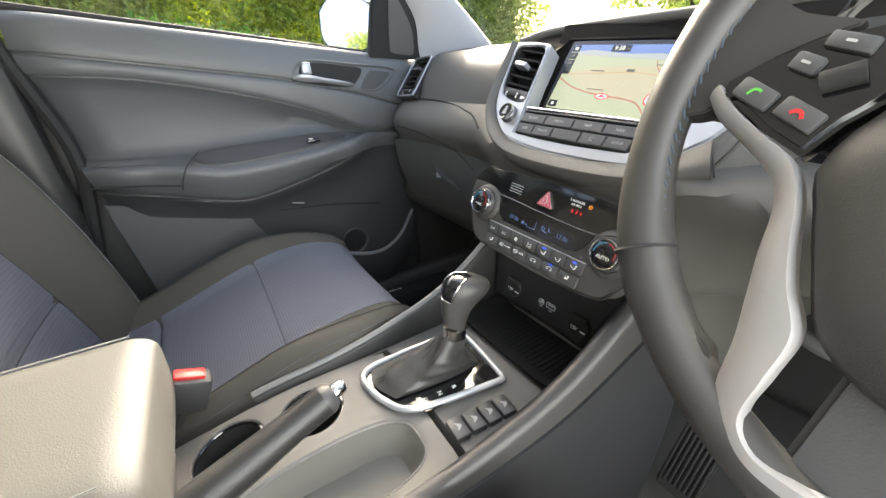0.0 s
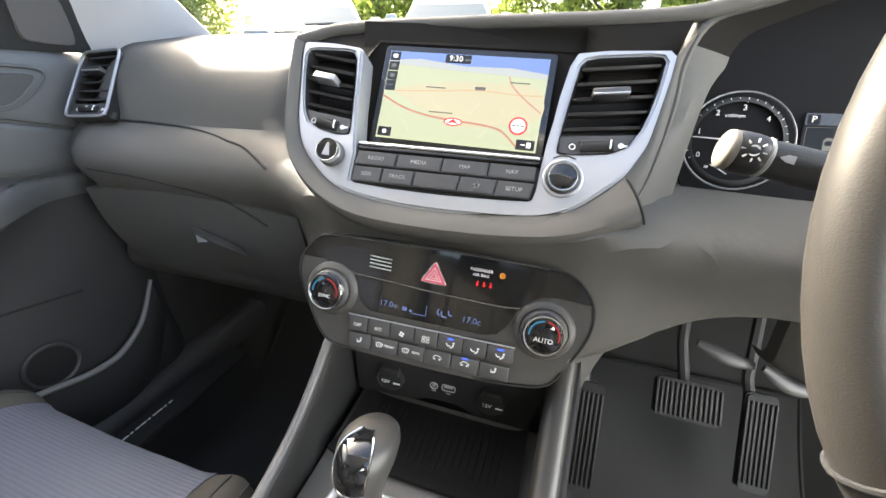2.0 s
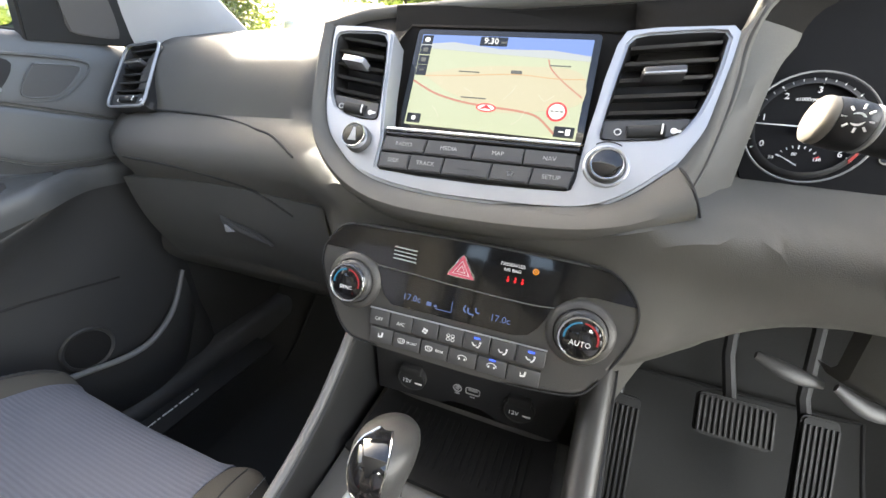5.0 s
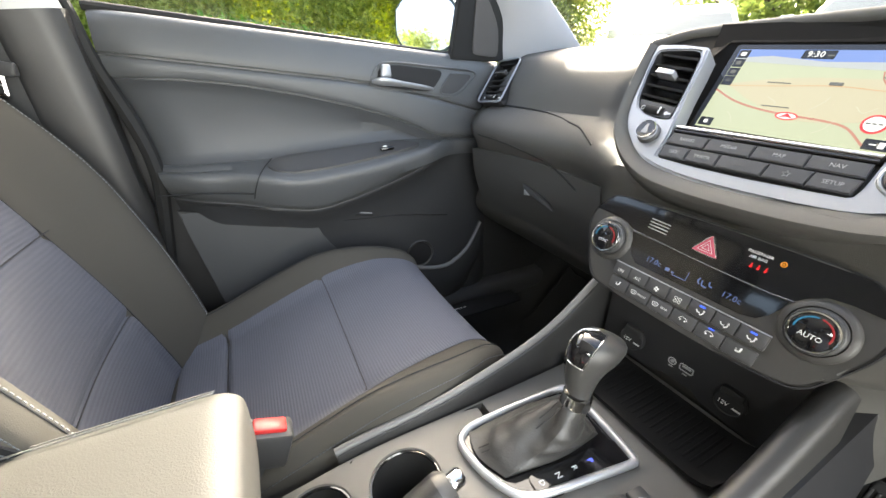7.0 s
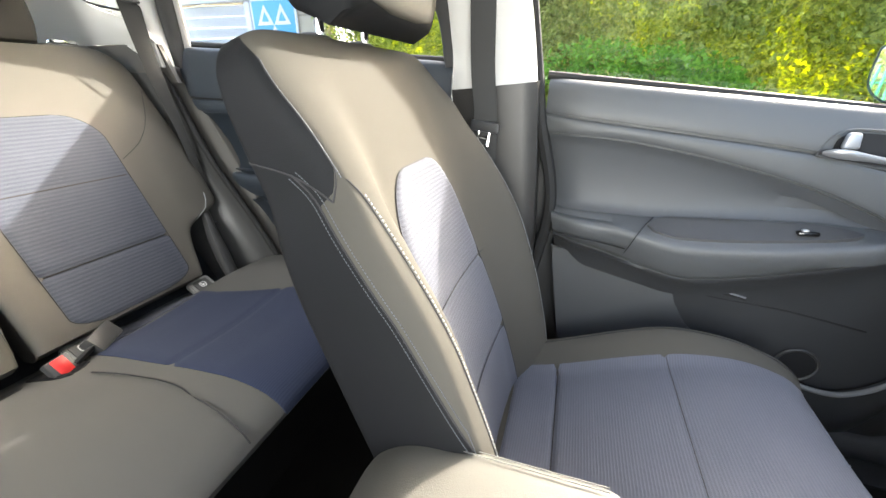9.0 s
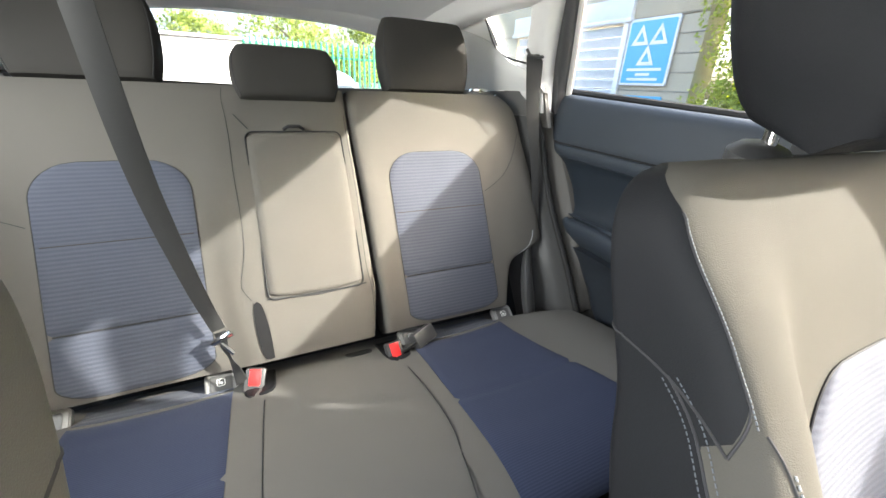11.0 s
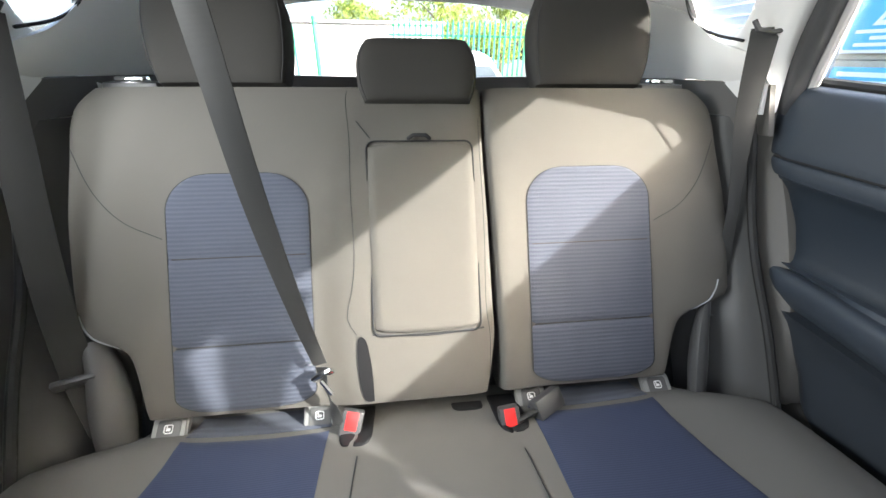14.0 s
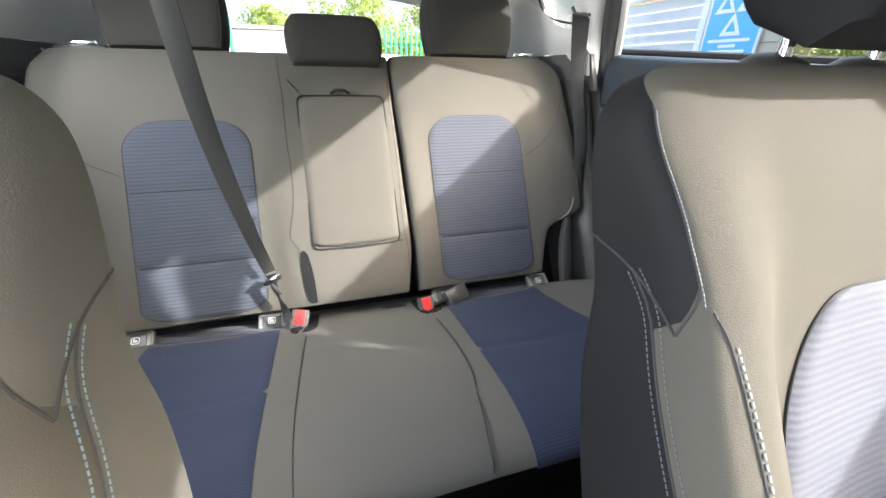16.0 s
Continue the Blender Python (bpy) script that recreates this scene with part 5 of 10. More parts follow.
def rear_cushion():
    root = thing("rear_cushion", "grey rear bench cushion with navy seat panels", "car seat", (0, -0.85, 0.60), "rear seats")

    def relief(u, v):
        x = u * 0.69
        d = 0.020 * smooth01(0.47, 0.62, abs(x)) * smooth01(0.12, 0.3, v) - 0.012 * bell(abs(x), 0.345, 0.14) * smooth01(0.1, 0.3, v) * (1 - smooth01(0.75, 0.95, v))
        d -= 0.006 * bell(x, 0.158, 0.005) * smooth01(0.15, 0.25, v) + 0.006 * bell(x, -0.152, 0.005) * smooth01(0.15, 0.25, v)
        return d

    pad = Pad([(0, -1.16, 0.600), (0.12, -1.085, 0.614), (0.25, -1.0, 0.648), (0.5, -0.85, 0.672), (0.8, -0.68, 0.692), (0.93, -0.605, 0.682), (1, -0.575, 0.66)],
              [(0, -0.55, 0.55), (0.2, -0.60, 0.60), (0.3, -0.69, 0.69), (1, -0.68, 0.68)], [(0, 0.05), (1, 0.05)], [(0, 0.05), (0.5, 0.11), (1, 0.10)], relief, 9.0, 8.0, -1.0)
    body = part("cushion", pad.body(72, 44), BENCHFAB, root)

    def u_of(x, v):
        xl, xr = lerp_table(pad.edges, v)
        return x / xr

    for sgn in (1, -1):
        inner, outer = 0.201 * sgn, 0.468 * sgn
        lo = (lambda v: u_of(inner, v)) if sgn > 0 else (lambda v: u_of(outer - 0.16 * smooth01(0.2, 0.95, v) * 1.0, v))
        hi = (lambda v: u_of(outer + 0.06 * smooth01(0.2, 0.95, v), v)) if sgn > 0 else (lambda v: u_of(inner, v))
        if sgn < 0:
            lo = lambda v: u_of(outer - 0.06 * smooth01(0.2, 0.95, v), v)
        part("seat_panel", pad.patch(0.215, 0.985, lo, hi, (0.0, 0.0), 0.005, (0.60,), 22, 50), REARBLUE, body, "navy ribbed seat panel")
        part("rear_strip", pad.patch(0.075, 0.195, lo, hi, (0.0, 0.0), 0.003, (), 14, 12), REARINS, body, "blue-grey ribbed strip")
    # black patches paint the shade in the buckles' wells and the shallow middle notch
    for x0, x1 in ((0.116, 0.180), (-0.188, -0.124)):
        part("buckle_well", pad.patch(0.085, 0.285, lambda v: u_of(x0, v), lambda v: u_of(x1, v), (0.0, 0.05), 0.0030, (), 10, 14, 0.001), HOLESHADE, body, "black patch painted as the buckle well's shade")
    part("notch", pad.patch(0.118, 0.185, lambda v: u_of(-0.112, v), lambda v: u_of(-0.042, v), (0.0, 0.03), 0.0012, (), 10, 10, 0.001), HOLESHADE, body, "black patch painted as the shallow notch's shade")
    for line in ([(0.141, -0.954), (0.147, -0.826), (0.150, -0.722), (0.150, -0.640), (0.148, -0.585)], [(-0.157, -0.940), (-0.164, -0.819), (-0.160, -0.723), (-0.142, -0.640), (-0.130, -0.585)]):
        path = []
        for x, y in line:
            v = next(k / 200 for k in range(201) if lerp_table(pad.spine, k / 200)[0] >= y - 0.004)
            path.append((u_of(x, v), v))
        part("seam", pad.seam(path, 0.0013, 36), SEAMTHREAD, body)
    return root, pad


rear_root, rear_pad = rear_cushion()


def anchor_cover(x):
    root = thing("anchor_cover", "grey child seat anchor cover on the rear bench", "cover", (x, -1.100, 0.665), "anchor covers")
    m = plane_pose((x, -1.082, 0.670), (-1, 0, 0), (0, -0.80, 0.60))
    bm = bmesh.new()
    plate(bm, rounded(0.064, 0.060, 0.009), 0.014, m, 0.003)
    part("frame", bm, surface("anchor_frame_grey", (0.21, 0.21, 0.205), 0.4, bump=0.1), root)
    bm = bmesh.new()
    plate(bm, rounded(0.042, 0.044, 0.005), 0.004, m @ pose(0, 0, 0.0125), 0.001)
    flap = part("flap", bm, surface("anchor_flap_grey", (0.075, 0.075, 0.074), 0.35, bump=0.1), root, "dark grey flap")
    bm = bmesh.new()
    tube(bm, [m @ Vector((a, b, 0.0168)) for a, b in rounded(0.015, 0.014, 0.003, 4, 0, 0.006)], 0.0011, 5, True)
    disc(bm, [(0.0030, 0), (0.0030, 0.0005)], m @ pose(0.001, 0.005, 0.0166), 12)
    plate(bm, rounded(0.0022, 0.010, 0.0008, 3, -0.003, 0.007), 0.0005, m @ pose(0, 0, 0.0166))
    part("symbol", bm, WHITEINK, flap)
    return root


for ax in (0.506, 0.224, -0.214, -0.504):
    anchor_cover(ax)


def rear_buckle(x, y, z, turn, red=True):
    root = thing("seat_belt_buckle", "black seat belt buckle with a red button" if red else "black seat belt buckle lying on the bench", "buckle", (x, y, z - 0.03), "rear buckles")
    m = plane_pose((x, y, z), (-1, 0, 0), (0, -0.55, 0.83)) @ pose(0, 0, 0, *turn)
    bm = bmesh.new()
    block(bm, (0.040, 0.074, 0.026), m, 0.005)
    part("case", bm, DARKPL, root)
    if red:
        bm = bmesh.new()
        block(bm, (0.023, 0.034, 0.008), m @ pose(0, 0.018, 0.0105), 0.002)
        part("release_button", bm, RED, root, "red release button")
    bm = bmesh.new()
    tube(bm, [m @ Vector((0, -0.03, 0)), m @ Vector((0, -0.075, -0.012))], 0.012, 8, squash=0.5)
    part("strap", bm, WEB, root)
    return root


rear_buckle(-0.149, -1.010, 0.689, (0, 0, 6))
rear_buckle(0.160, -1.035, 0.690, (0, 0, -14))
rear_buckle(-0.232, -1.040, 0.706, (-25, 0, -72), False)


# ---- dashboard ----
DP = [(1.02, 1.10), (0.90, 1.174), (0.69, 1.158), (0.622, 1.144), (0.580, 1.115), (0.548, 1.066), (0.543, 1.046), (0.518, 1.032), (0.488, 1.003), (0.484, 0.978), (0.502, 0.945), (0.516, 0.905), (0.532, 0.85), (0.56, 0.76), (0.66, 0.68), (0.9, 0.62)]
DC = [(1.03, 1.10), (0.90, 1.175), (0.70, 1.169), (0.612, 1.166), (0.608, 1.150), (0.604, 1.12), (0.555, 1.035), (0.462, 1.004), (0.436, 0.989), (0.440, 0.972), (0.446, 0.958), (0.432, 0.90), (0.425, 0.855), (0.47, 0.835), (0.475, 0.74), (0.50, 0.60)]
DD = [(1.02, 1.10), (0.90, 1.172), (0.69, 1.19), (0.660, 1.196), (0.650, 1.180), (0.645, 1.13), (0.60, 1.03), (0.515, 1.000), (0.462, 0.985), (0.450, 0.962), (0.458, 0.938), (0.482, 0.915), (0.525, 0.897), (0.58, 0.885), (0.70, 0.870), (0.9, 0.85)]


def dash_point(x, k):
    if k <= 4:
        a, b = smooth01(-0.275, -0.215, x), smooth01(0.19, 0.36, x)
    elif k <= 6:
        a, b = smooth01(-0.275, -0.215, x), smooth01(0.186, 0.212, x)
    elif k <= 9:
        a, b = smooth01(-0.27, -0.12, x), smooth01(0.09, 0.34, x)
    else:
        a, b = smooth01(-0.245, -0.13, x), smooth01(0.10, 0.32, x)
    y = (DP[k][0] * (1 - a) + DC[k][0] * a) * (1 - b) + DD[k][0] * b
    z = (DP[k][1] * (1 - a) + DC[k][1] * a) * (1 - b) + DD[k][1] * b
    edge = 0.0
    if x < -0.60:
        edge = smooth01(-0.60, -0.72, x) * 0.05 if 3 <= k <= 12 else 0.0
    return y + edge, z


def dash_body():
    bm, rings = bmesh.new(), []
    for i in range(113):
        x = -0.715 + 1.43 * i / 112
        ctrl = [(dash_point(x, k)[0], dash_point(x, k)[1], 0) for k in range(16)]
        pts = curve_points(ctrl, 64)
        ring = [(x, p.x, p.y) for p in pts] + [(x, 1.06, 0.70), (x, 1.08, 0.95)]
        rings.append(ring)
    return loft(bm, rings)


dash = thing("dashboard", "charcoal moulded plastic dashboard with silver trim", "dashboard", (0, 0.7, 0.62))
dash_main = part("dash_body", dash_body(), DASH, dash)

ACROSS = (1, 0.075, -0.055)                                        # the centre stack leans a little towards the driver
FM = plane_pose((0, 0.464, 1.034), ACROSS, (0, 0.68, 1))           # the tilted fascia's face
SM = plane_pose((-0.0129, 0.541, 1.0875), ACROSS, (0, 0.60, 1)) @ Matrix.Diagonal((1.024, 1.02, 1.0, 1.0))     # the sunken screen
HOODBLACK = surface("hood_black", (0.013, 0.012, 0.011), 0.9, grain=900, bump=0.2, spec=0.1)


def plate_with_holes(bm, outline, holes, depth, m, bevel):
    """A plate with openings right through it."""
    loops = []
    for pts in [outline] + holes:
        vs = [bm.verts.new((x, y, 0)) for x, y in pts]
        loops += [bm.edges.new((vs[k], vs[(k + 1) % len(vs)])) for k in range(len(vs))]
    bmesh.ops.triangle_fill(bm, use_beauty=True, use_dissolve=False, edges=loops)
    r = bmesh.ops.extrude_face_region(bm, geom=bm.faces[:])
    nv = {g for g in r["geom"] if isinstance(g, bmesh.types.BMVert)}
    for v in nv:
        v.co.z += depth
    bm.normal_update()
    es = [e for e in bm.edges if e.verts[0] in nv and e.verts[1] in nv and len(e.link_faces) == 2 and e.calc_face_angle(0.0) > 1.0]
    bmesh.ops.bevel(bm, geom=es, offset=bevel, segments=2, affect="EDGES")
    bmesh.ops.transform(bm, matrix=m, verts=bm.verts[:])
    return bm


VENT_A = smooth_loop([(-0.1806, 0.1135), (-0.1227, 0.1140), (-0.1166, 0.0757), (-0.1128, 0.0455), (-0.1105, 0.0217), (-0.1266, 0.0209), (-0.1466, 0.0245), (-0.1593, 0.0310), (-0.1675, 0.0456), (-0.1762, 0.0827)])
VENT_B = smooth_loop([(0.1081, 0.1195), (0.1812, 0.1273), (0.1770, 0.0935), (0.1725, 0.0722), (0.1671, 0.0540), (0.1579, 0.0370), (0.1440, 0.0295), (0.1197, 0.0256), (0.0967, 0.0240), (0.0990, 0.0504), (0.1026, 0.0805)])
OUTER_EDGE = [(-0.1872, 0.1208), (-0.1866, 0.1078), (-0.1822, 0.0822), (-0.1765, 0.0509), (-0.1729, 0.0325), (-0.1660, 0.0148), (-0.1569, 0.0005), (-0.1442, -0.0120), (-0.1304, -0.0237), (-0.1120, -0.0340), (-0.0879, -0.0405), (-0.0517, -0.0446), (-0.0176, -0.0455), (0.0306, -0.0440), (0.0750, -0.0408), (0.0972, -0.0368), (0.1152, -0.0287), (0.1302, -0.0182), (0.1467, -0.0025), (0.1580, 0.0092), (0.1662, 0.0245), (0.1741, 0.0417), (0.1785, 0.0626), (0.1823, 0.0836), (0.1860, 0.1049), (0.1888, 0.1280)]
INNER_EDGE = [(0.1838, 0.1334), (0.1303, 0.1302), (0.1038, 0.1259), (0.0981, 0.1131), (0.0928, 0.0794), (0.0909, 0.0574), (0.0876, 0.0302), (0.0860, 0.0062), (0.0853, -0.0121), (0.0830, -0.0222), (0.0782, -0.0243), (0.0534, -0.0262), (0.0012, -0.0288), (-0.0547, -0.0295), (-0.0950, -0.0280), (-0.0985, -0.0255), (-0.0990, 0.0027), (-0.1040, 0.0282), (-0.1090, 0.0579), (-0.1125, 0.0900), (-0.1163, 0.1164), (-0.1207, 0.1192), (-0.1507, 0.1228), (-0.1840, 0.1232)]


def in_fascia(x, y, out=0.0):
    return FM @ Vector((x, y, out))


bm = bmesh.new()
rim_line = [(p.x, p.y) for p in curve_points([(x, y, 0) for x, y in OUTER_EDGE], 64)]
plate_with_holes(bm, rim_line + INNER_EDGE, [VENT_A, VENT_B], 0.030, FM @ pose(0, 0, -0.030), 0.0025)
bezel = part("silver_bezel", bm, SILVER, dash, "satin silver surround of screen and vents")
bm = bmesh.new()
plate(bm, [(0.122, 0.086), (0.106, -0.010), (0.101, -0.060), (-0.104, -0.060), (-0.111, -0.010), (-0.128, 0.086)], 0.004, SM @ pose(0, 0, -0.008))
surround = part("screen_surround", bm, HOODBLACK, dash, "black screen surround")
# underside of the hood, from its lip back to the sunken screen, blackened for shade
bm, rows = bmesh.new(), []
for p in curve_points([(-0.226, 0.568, 1.142), (-0.18, 0.579, 1.1525), (0.0, 0.586, 1.1555), (0.13, 0.580, 1.1555), (0.20, 0.578, 1.157)], 24):
    q = SM @ Vector((p.x + 0.013, 0.060, -0.002)) if abs(p.x) < 0.118 else in_fascia(min(0.182, max(-0.182, p.x * 0.92)), 0.098, -0.014)
    rows.append([p.lerp(q, k / 5) + Vector((0, 0.004 * math.sin(math.pi * k / 5), 0)) for k in range(6)])
part("hood_recess", slab(bm, rows, (0, 0.006, 0.004)), HOODBLACK, dash, "underside of the screen hood, blackened for its shade")
# dark pad that curves below the silver, from its edge to the rounded lower lip
PAD_LOW = [(-0.2000, 0.1230), (-0.1960, 0.0900), (-0.1880, 0.0473), (-0.1800, 0.0172), (-0.1740, -0.0020), (-0.1615, -0.0215), (-0.1430, -0.0400), (-0.1205, -0.0545), (-0.0960, -0.0645), (-0.0678, -0.0690), (-0.0250, -0.0705), (0.0300, -0.0692), (0.0700, -0.0660), (0.1020, -0.0615), (0.1310, -0.0545), (0.1540, -0.0445), (0.1765, -0.0322)]
bm, rows = bmesh.new(), []
low_line = curve_points([(x, y, 0) for x, y in PAD_LOW], 60)
top_line = curve_points([(x, y, 0) for x, y in OUTER_EDGE[:20]], 60)
for i, (a, b) in enumerate(zip(top_line, low_line)):
    k = smooth01(0.0, 0.25, i / 59)
    rows.append([in_fascia(*a.lerp(b, t).xy, h * (0.35 + 0.65 * k)) for t, h in ((-0.04, -0.020), (0.0, -0.004), (0.05, 0.0005), (0.30, 0.0050), (0.55, 0.0085), (0.78, 0.0100), (0.92, 0.0070), (1.0, 0.0), (1.03, -0.016), (0.98, -0.040))])
part("lower_pad", slab(bm, rows, FM.to_3x3() @ Vector((0, 0, -0.006))), DASH, dash)
# hood lip above the screen
bm = bmesh.new()
tube(bm, curve_points([(-0.232, 0.570, 1.148), (-0.18, 0.586, 1.160), (0.0, 0.594, 1.163), (0.13, 0.588, 1.162), (0.20, 0.586, 1.164), (0.249, 0.588, 1.175), (0.301, 0.586, 1.189), (0.37, 0.58, 1.203), (0.50, 0.58, 1.197)], 60), [0.008 for i in range(60)], 10)
part("hood_lip", bm, DASH, dash)
# the hood over the instruments: brow, underside and the side that runs down to the lower pad
brow = curve_points([(0.165, 0.470, 1.003), (0.178, 0.492, 1.035), (0.190, 0.528, 1.085), (0.196, 0.560, 1.126), (0.212, 0.577, 1.158), (0.249, 0.582, 1.169), (0.301, 0.580, 1.183), (0.37, 0.574, 1.198), (0.50, 0.572, 1.192), (0.60, 0.580, 1.165)], 60)
eave = curve_points([(0.207, 0.522, 1.008), (0.213, 0.540, 1.045), (0.219, 0.552, 1.090), (0.230, 0.575, 1.110), (0.250, 0.600, 1.128), (0.296, 0.620, 1.150), (0.334, 0.625, 1.170), (0.40, 0.63, 1.182), (0.52, 0.625, 1.170), (0.60, 0.61, 1.14)], 60)
bm, rows = bmesh.new(), []
for p, q in zip(brow, eave):
    up = smooth01(1.10, 1.17, p.z)
    roll = (q - p).normalized() * 0.006
    rows.append([p + Vector((0, 0.16, 0.008 - 0.04 * (1 - up))), p + Vector((0, 0.05, 0.016 * up)), p + Vector((0, 0.014, 0.010 * up)), p + Vector((0, 0.003, 0.0)), p + roll * 0.6, p + roll * 1.2 + Vector((0, 0.002, 0)), p.lerp(q, 0.5) + Vector((0, -0.004 * (1 - up), 0)), q - roll * 0.5, q + Vector((0.001, 0.003, 0)), q + Vector((0.004, 0.045, -0.008 * up)), q + Vector((0.004, 0.09, -0.016 * up))])
hood = part("instrument_hood", slab(bm, [r[:6] for r in rows], (0.0, 0.012, 0.0)), DASH, dash)
edge_ = next(k for k, p in enumerate(brow) if p.z > 1.132)
bm = bmesh.new()
part("hood_side", slab(bm, [r[5:] for r in rows[:edge_ + 1]], (0.0, 0.012, 0.0)), DASH, hood)
# the same surface further up, its colour taken to black for shade
bm = bmesh.new()
part("hood_underside", slab(bm, [r[5:] for r in rows[edge_:]], (0.0, 0.012, 0.0)), HOODBLACK, hood, "underside of the hood, blackened for its shade")
# the flank that joins the silver edge to the hood, and the rounded inner edge over the dials
flank_in = [in_fascia(x, y, -0.003) for x, y in [OUTER_EDGE[k] for k in range(17, 26)]]
flank_out = [brow[0] + Vector((-0.012, -0.006, -0.030)), brow[0] + Vector((-0.006, -0.004, -0.012))] + [brow[k] for k in (0, 3, 6, 9, 12, 15, 18)]
fa, fb = curve_points(flank_in, 40), curve_points(flank_out, 40)
part("hood_flank", slab(bmesh.new(), [[a.lerp(b, k / 8) + Vector((0, -0.0035 * math.sin(math.pi * k / 8), 0)) for k in range(9)] for a, b in zip(fa, fb)], (0.0, 0.006, 0.0)), DASH, hood)
bm = bmesh.new()
tube(bm, [q + Vector((0, -0.006, 0.001)) for q in eave[20:]], [0.002 + 0.004 * smooth01(0, 0.3, k / 39) for k in range(len(eave[20:]))], 10)
part("hood_edge", bm, DASH, hood)
# knee panel below the instruments
KNEE_X = 0.318
bm, rows = bmesh.new(), []
for i in range(25):
    s = i / 24
    row = []
    for j in range(17):
        t = j / 16
        z = 0.985 - 0.145 * t
        x0 = KNEE_X + 0.012 * t
        x = x0 + (0.66 - x0) * s
        y = 0.468 + 0.012 * t - 0.012 * math.sin(math.pi * min(1.0, s * 1.3)) + 0.020 * (1 - s) ** 10 + 0.02 * smooth01(0.12, 0.0, t) + 0.03 * smooth01(0.88, 1.0, t) ** 2
        row.append((x, y, z - 0.02 * math.sin(math.pi * s)))
    rows.append(row)
part("knee_panel", slab(bm, rows, (0, 0.02, 0)), DASH, dash, "grained grey knee panel under the column")
for pts_ in ([(0.262, 0.50, 0.862), (0.29, 0.498, 0.852), (0.316, 0.500, 0.846)], [(0.320, 0.492, 0.852), (0.345, 0.490, 0.838), (0.380, 0.496, 0.834)]):
    bm = bmesh.new()
    tube(bm, curve_points(pts_, 12), [0.004 + 0.004 * math.sin(math.pi * i / 11) for i in range(12)], 10, squash=0.5)
    part("release_lever", bm, DARKPL, dash, "black lever under the dash")
# joint line between centre pad and driver's side
bm = bmesh.new()
tube(bm, [in_fascia(*Vector((0.1605, 0.0060)).lerp(Vector((0.1790, -0.0310)), k / 9), 0.0008 + 0.0072 * math.sin(math.pi * k / 9) ** 0.7) for k in range(10)], 0.0011, 6)
part("joint_line", bm, DARKTHREAD, dash)

# the display and what it shows
screen = thing("touch_screen", "lit navigation screen with a pale map", "screen", (-0.013, 0.541, 1.04))
MAPBASE = glow("map_pale_green", (0.56, 0.60, 0.42), 0.66)
MAPSAND = glow("map_sand", (0.62, 0.57, 0.40), 0.66)
MAPBLUE = glow("map_sky_blue", (0.22, 0.33, 0.72), 0.64)
MAPHAZE = glow("map_haze", (0.56, 0.60, 0.62), 0.6)
MAPROAD = glow("map_road_red", (0.62, 0.27, 0.20), 0.6)
MAPROAD2 = glow("map_road_orange", (0.72, 0.47, 0.25), 0.6)
MAPLINE = glow("map_line", (0.72, 0.70, 0.55), 0.6)
MAPDARK = glow("map_dark", (0.03, 0.035, 0.045), 0.3)
MAPGREY = glow("map_grey", (0.25, 0.25, 0.22), 0.4)
MAPWHITE = glow("map_white", (0.85, 0.85, 0.85), 0.8)
MAPRED = glow("map_red", (0.75, 0.04, 0.05), 0.8)


def on_screen(name, pts, level, material, label="", parent=None):
    bm = bmesh.new()
    plate(bm, pts, 0.0003, SM @ pose(0, 0, 0.0004 * level))
    return part(name, bm, material, parent or screen, label, False)


def strip(ctrl, w, n=30):
    line = curve_points([(a, b, 0) for a, b in ctrl], n)
    left, right = [], []
    for i, p in enumerate(line):
        d = (line[min(i + 1, n - 1)] - line[max(i - 1, 0)]).normalized()
        s = Vector((-d.y, d.x, 0)) * w / 2
        left.append((p + s).xy[:])
        right.append((p - s).xy[:])
    return left + right[::-1]


bm = bmesh.new()
plate(bm, rounded(0.186, 0.112, 0.004), 0.002, SM @ pose(0, 0, -0.0025))
part("glass", bm, GLOSS, screen)
base = on_screen("map", [(-0.0865, -0.0495), (0.0865, -0.0495), (0.0865, 0.0495), (-0.0865, 0.0495)], 0, MAPBASE, "pale green and sand map picture")
on_screen("sand_area", [(p.x, p.y) for p in curve_points([(-0.078, 0.006, 0), (-0.03, 0.016, 0), (0.03, 0.020, 0), (0.08, 0.016, 0), (0.0862, -0.012, 0), (0.05, -0.024, 0), (0.0, -0.028, 0), (-0.05, -0.010, 0)], 40)], 1, MAPSAND)
on_screen("sky_band", [(-0.0865, 0.039), (-0.05, 0.042), (0.0, 0.0365), (0.05, 0.0375), (0.0865, 0.033), (0.0865, 0.0495), (-0.0865, 0.0495)], 1, MAPBLUE)
on_screen("haze_band", [(-0.0865, 0.035), (0.0, 0.031), (0.0865, 0.028), (0.0865, 0.033), (0.05, 0.0375), (0.0, 0.0365), (-0.05, 0.042), (-0.0865, 0.039)], 1, MAPHAZE)
on_screen("main_road", strip([(-0.0862, -0.002), (-0.06, -0.014), (-0.03, -0.021), (0.0, -0.024), (0.03, -0.026), (0.048, -0.030), (0.066, -0.045)], 0.0020), 2, MAPROAD)
on_screen("side_road", strip([(-0.075, 0.004), (-0.03, 0.007), (0.02, 0.011), (0.06, 0.009), (0.085, 0.010)], 0.0009), 2, MAPROAD2)
on_screen("side_road", strip([(0.048, 0.028), (0.052, 0.019), (0.066, 0.006), (0.085, -0.008)], 0.0012), 2, MAPROAD)
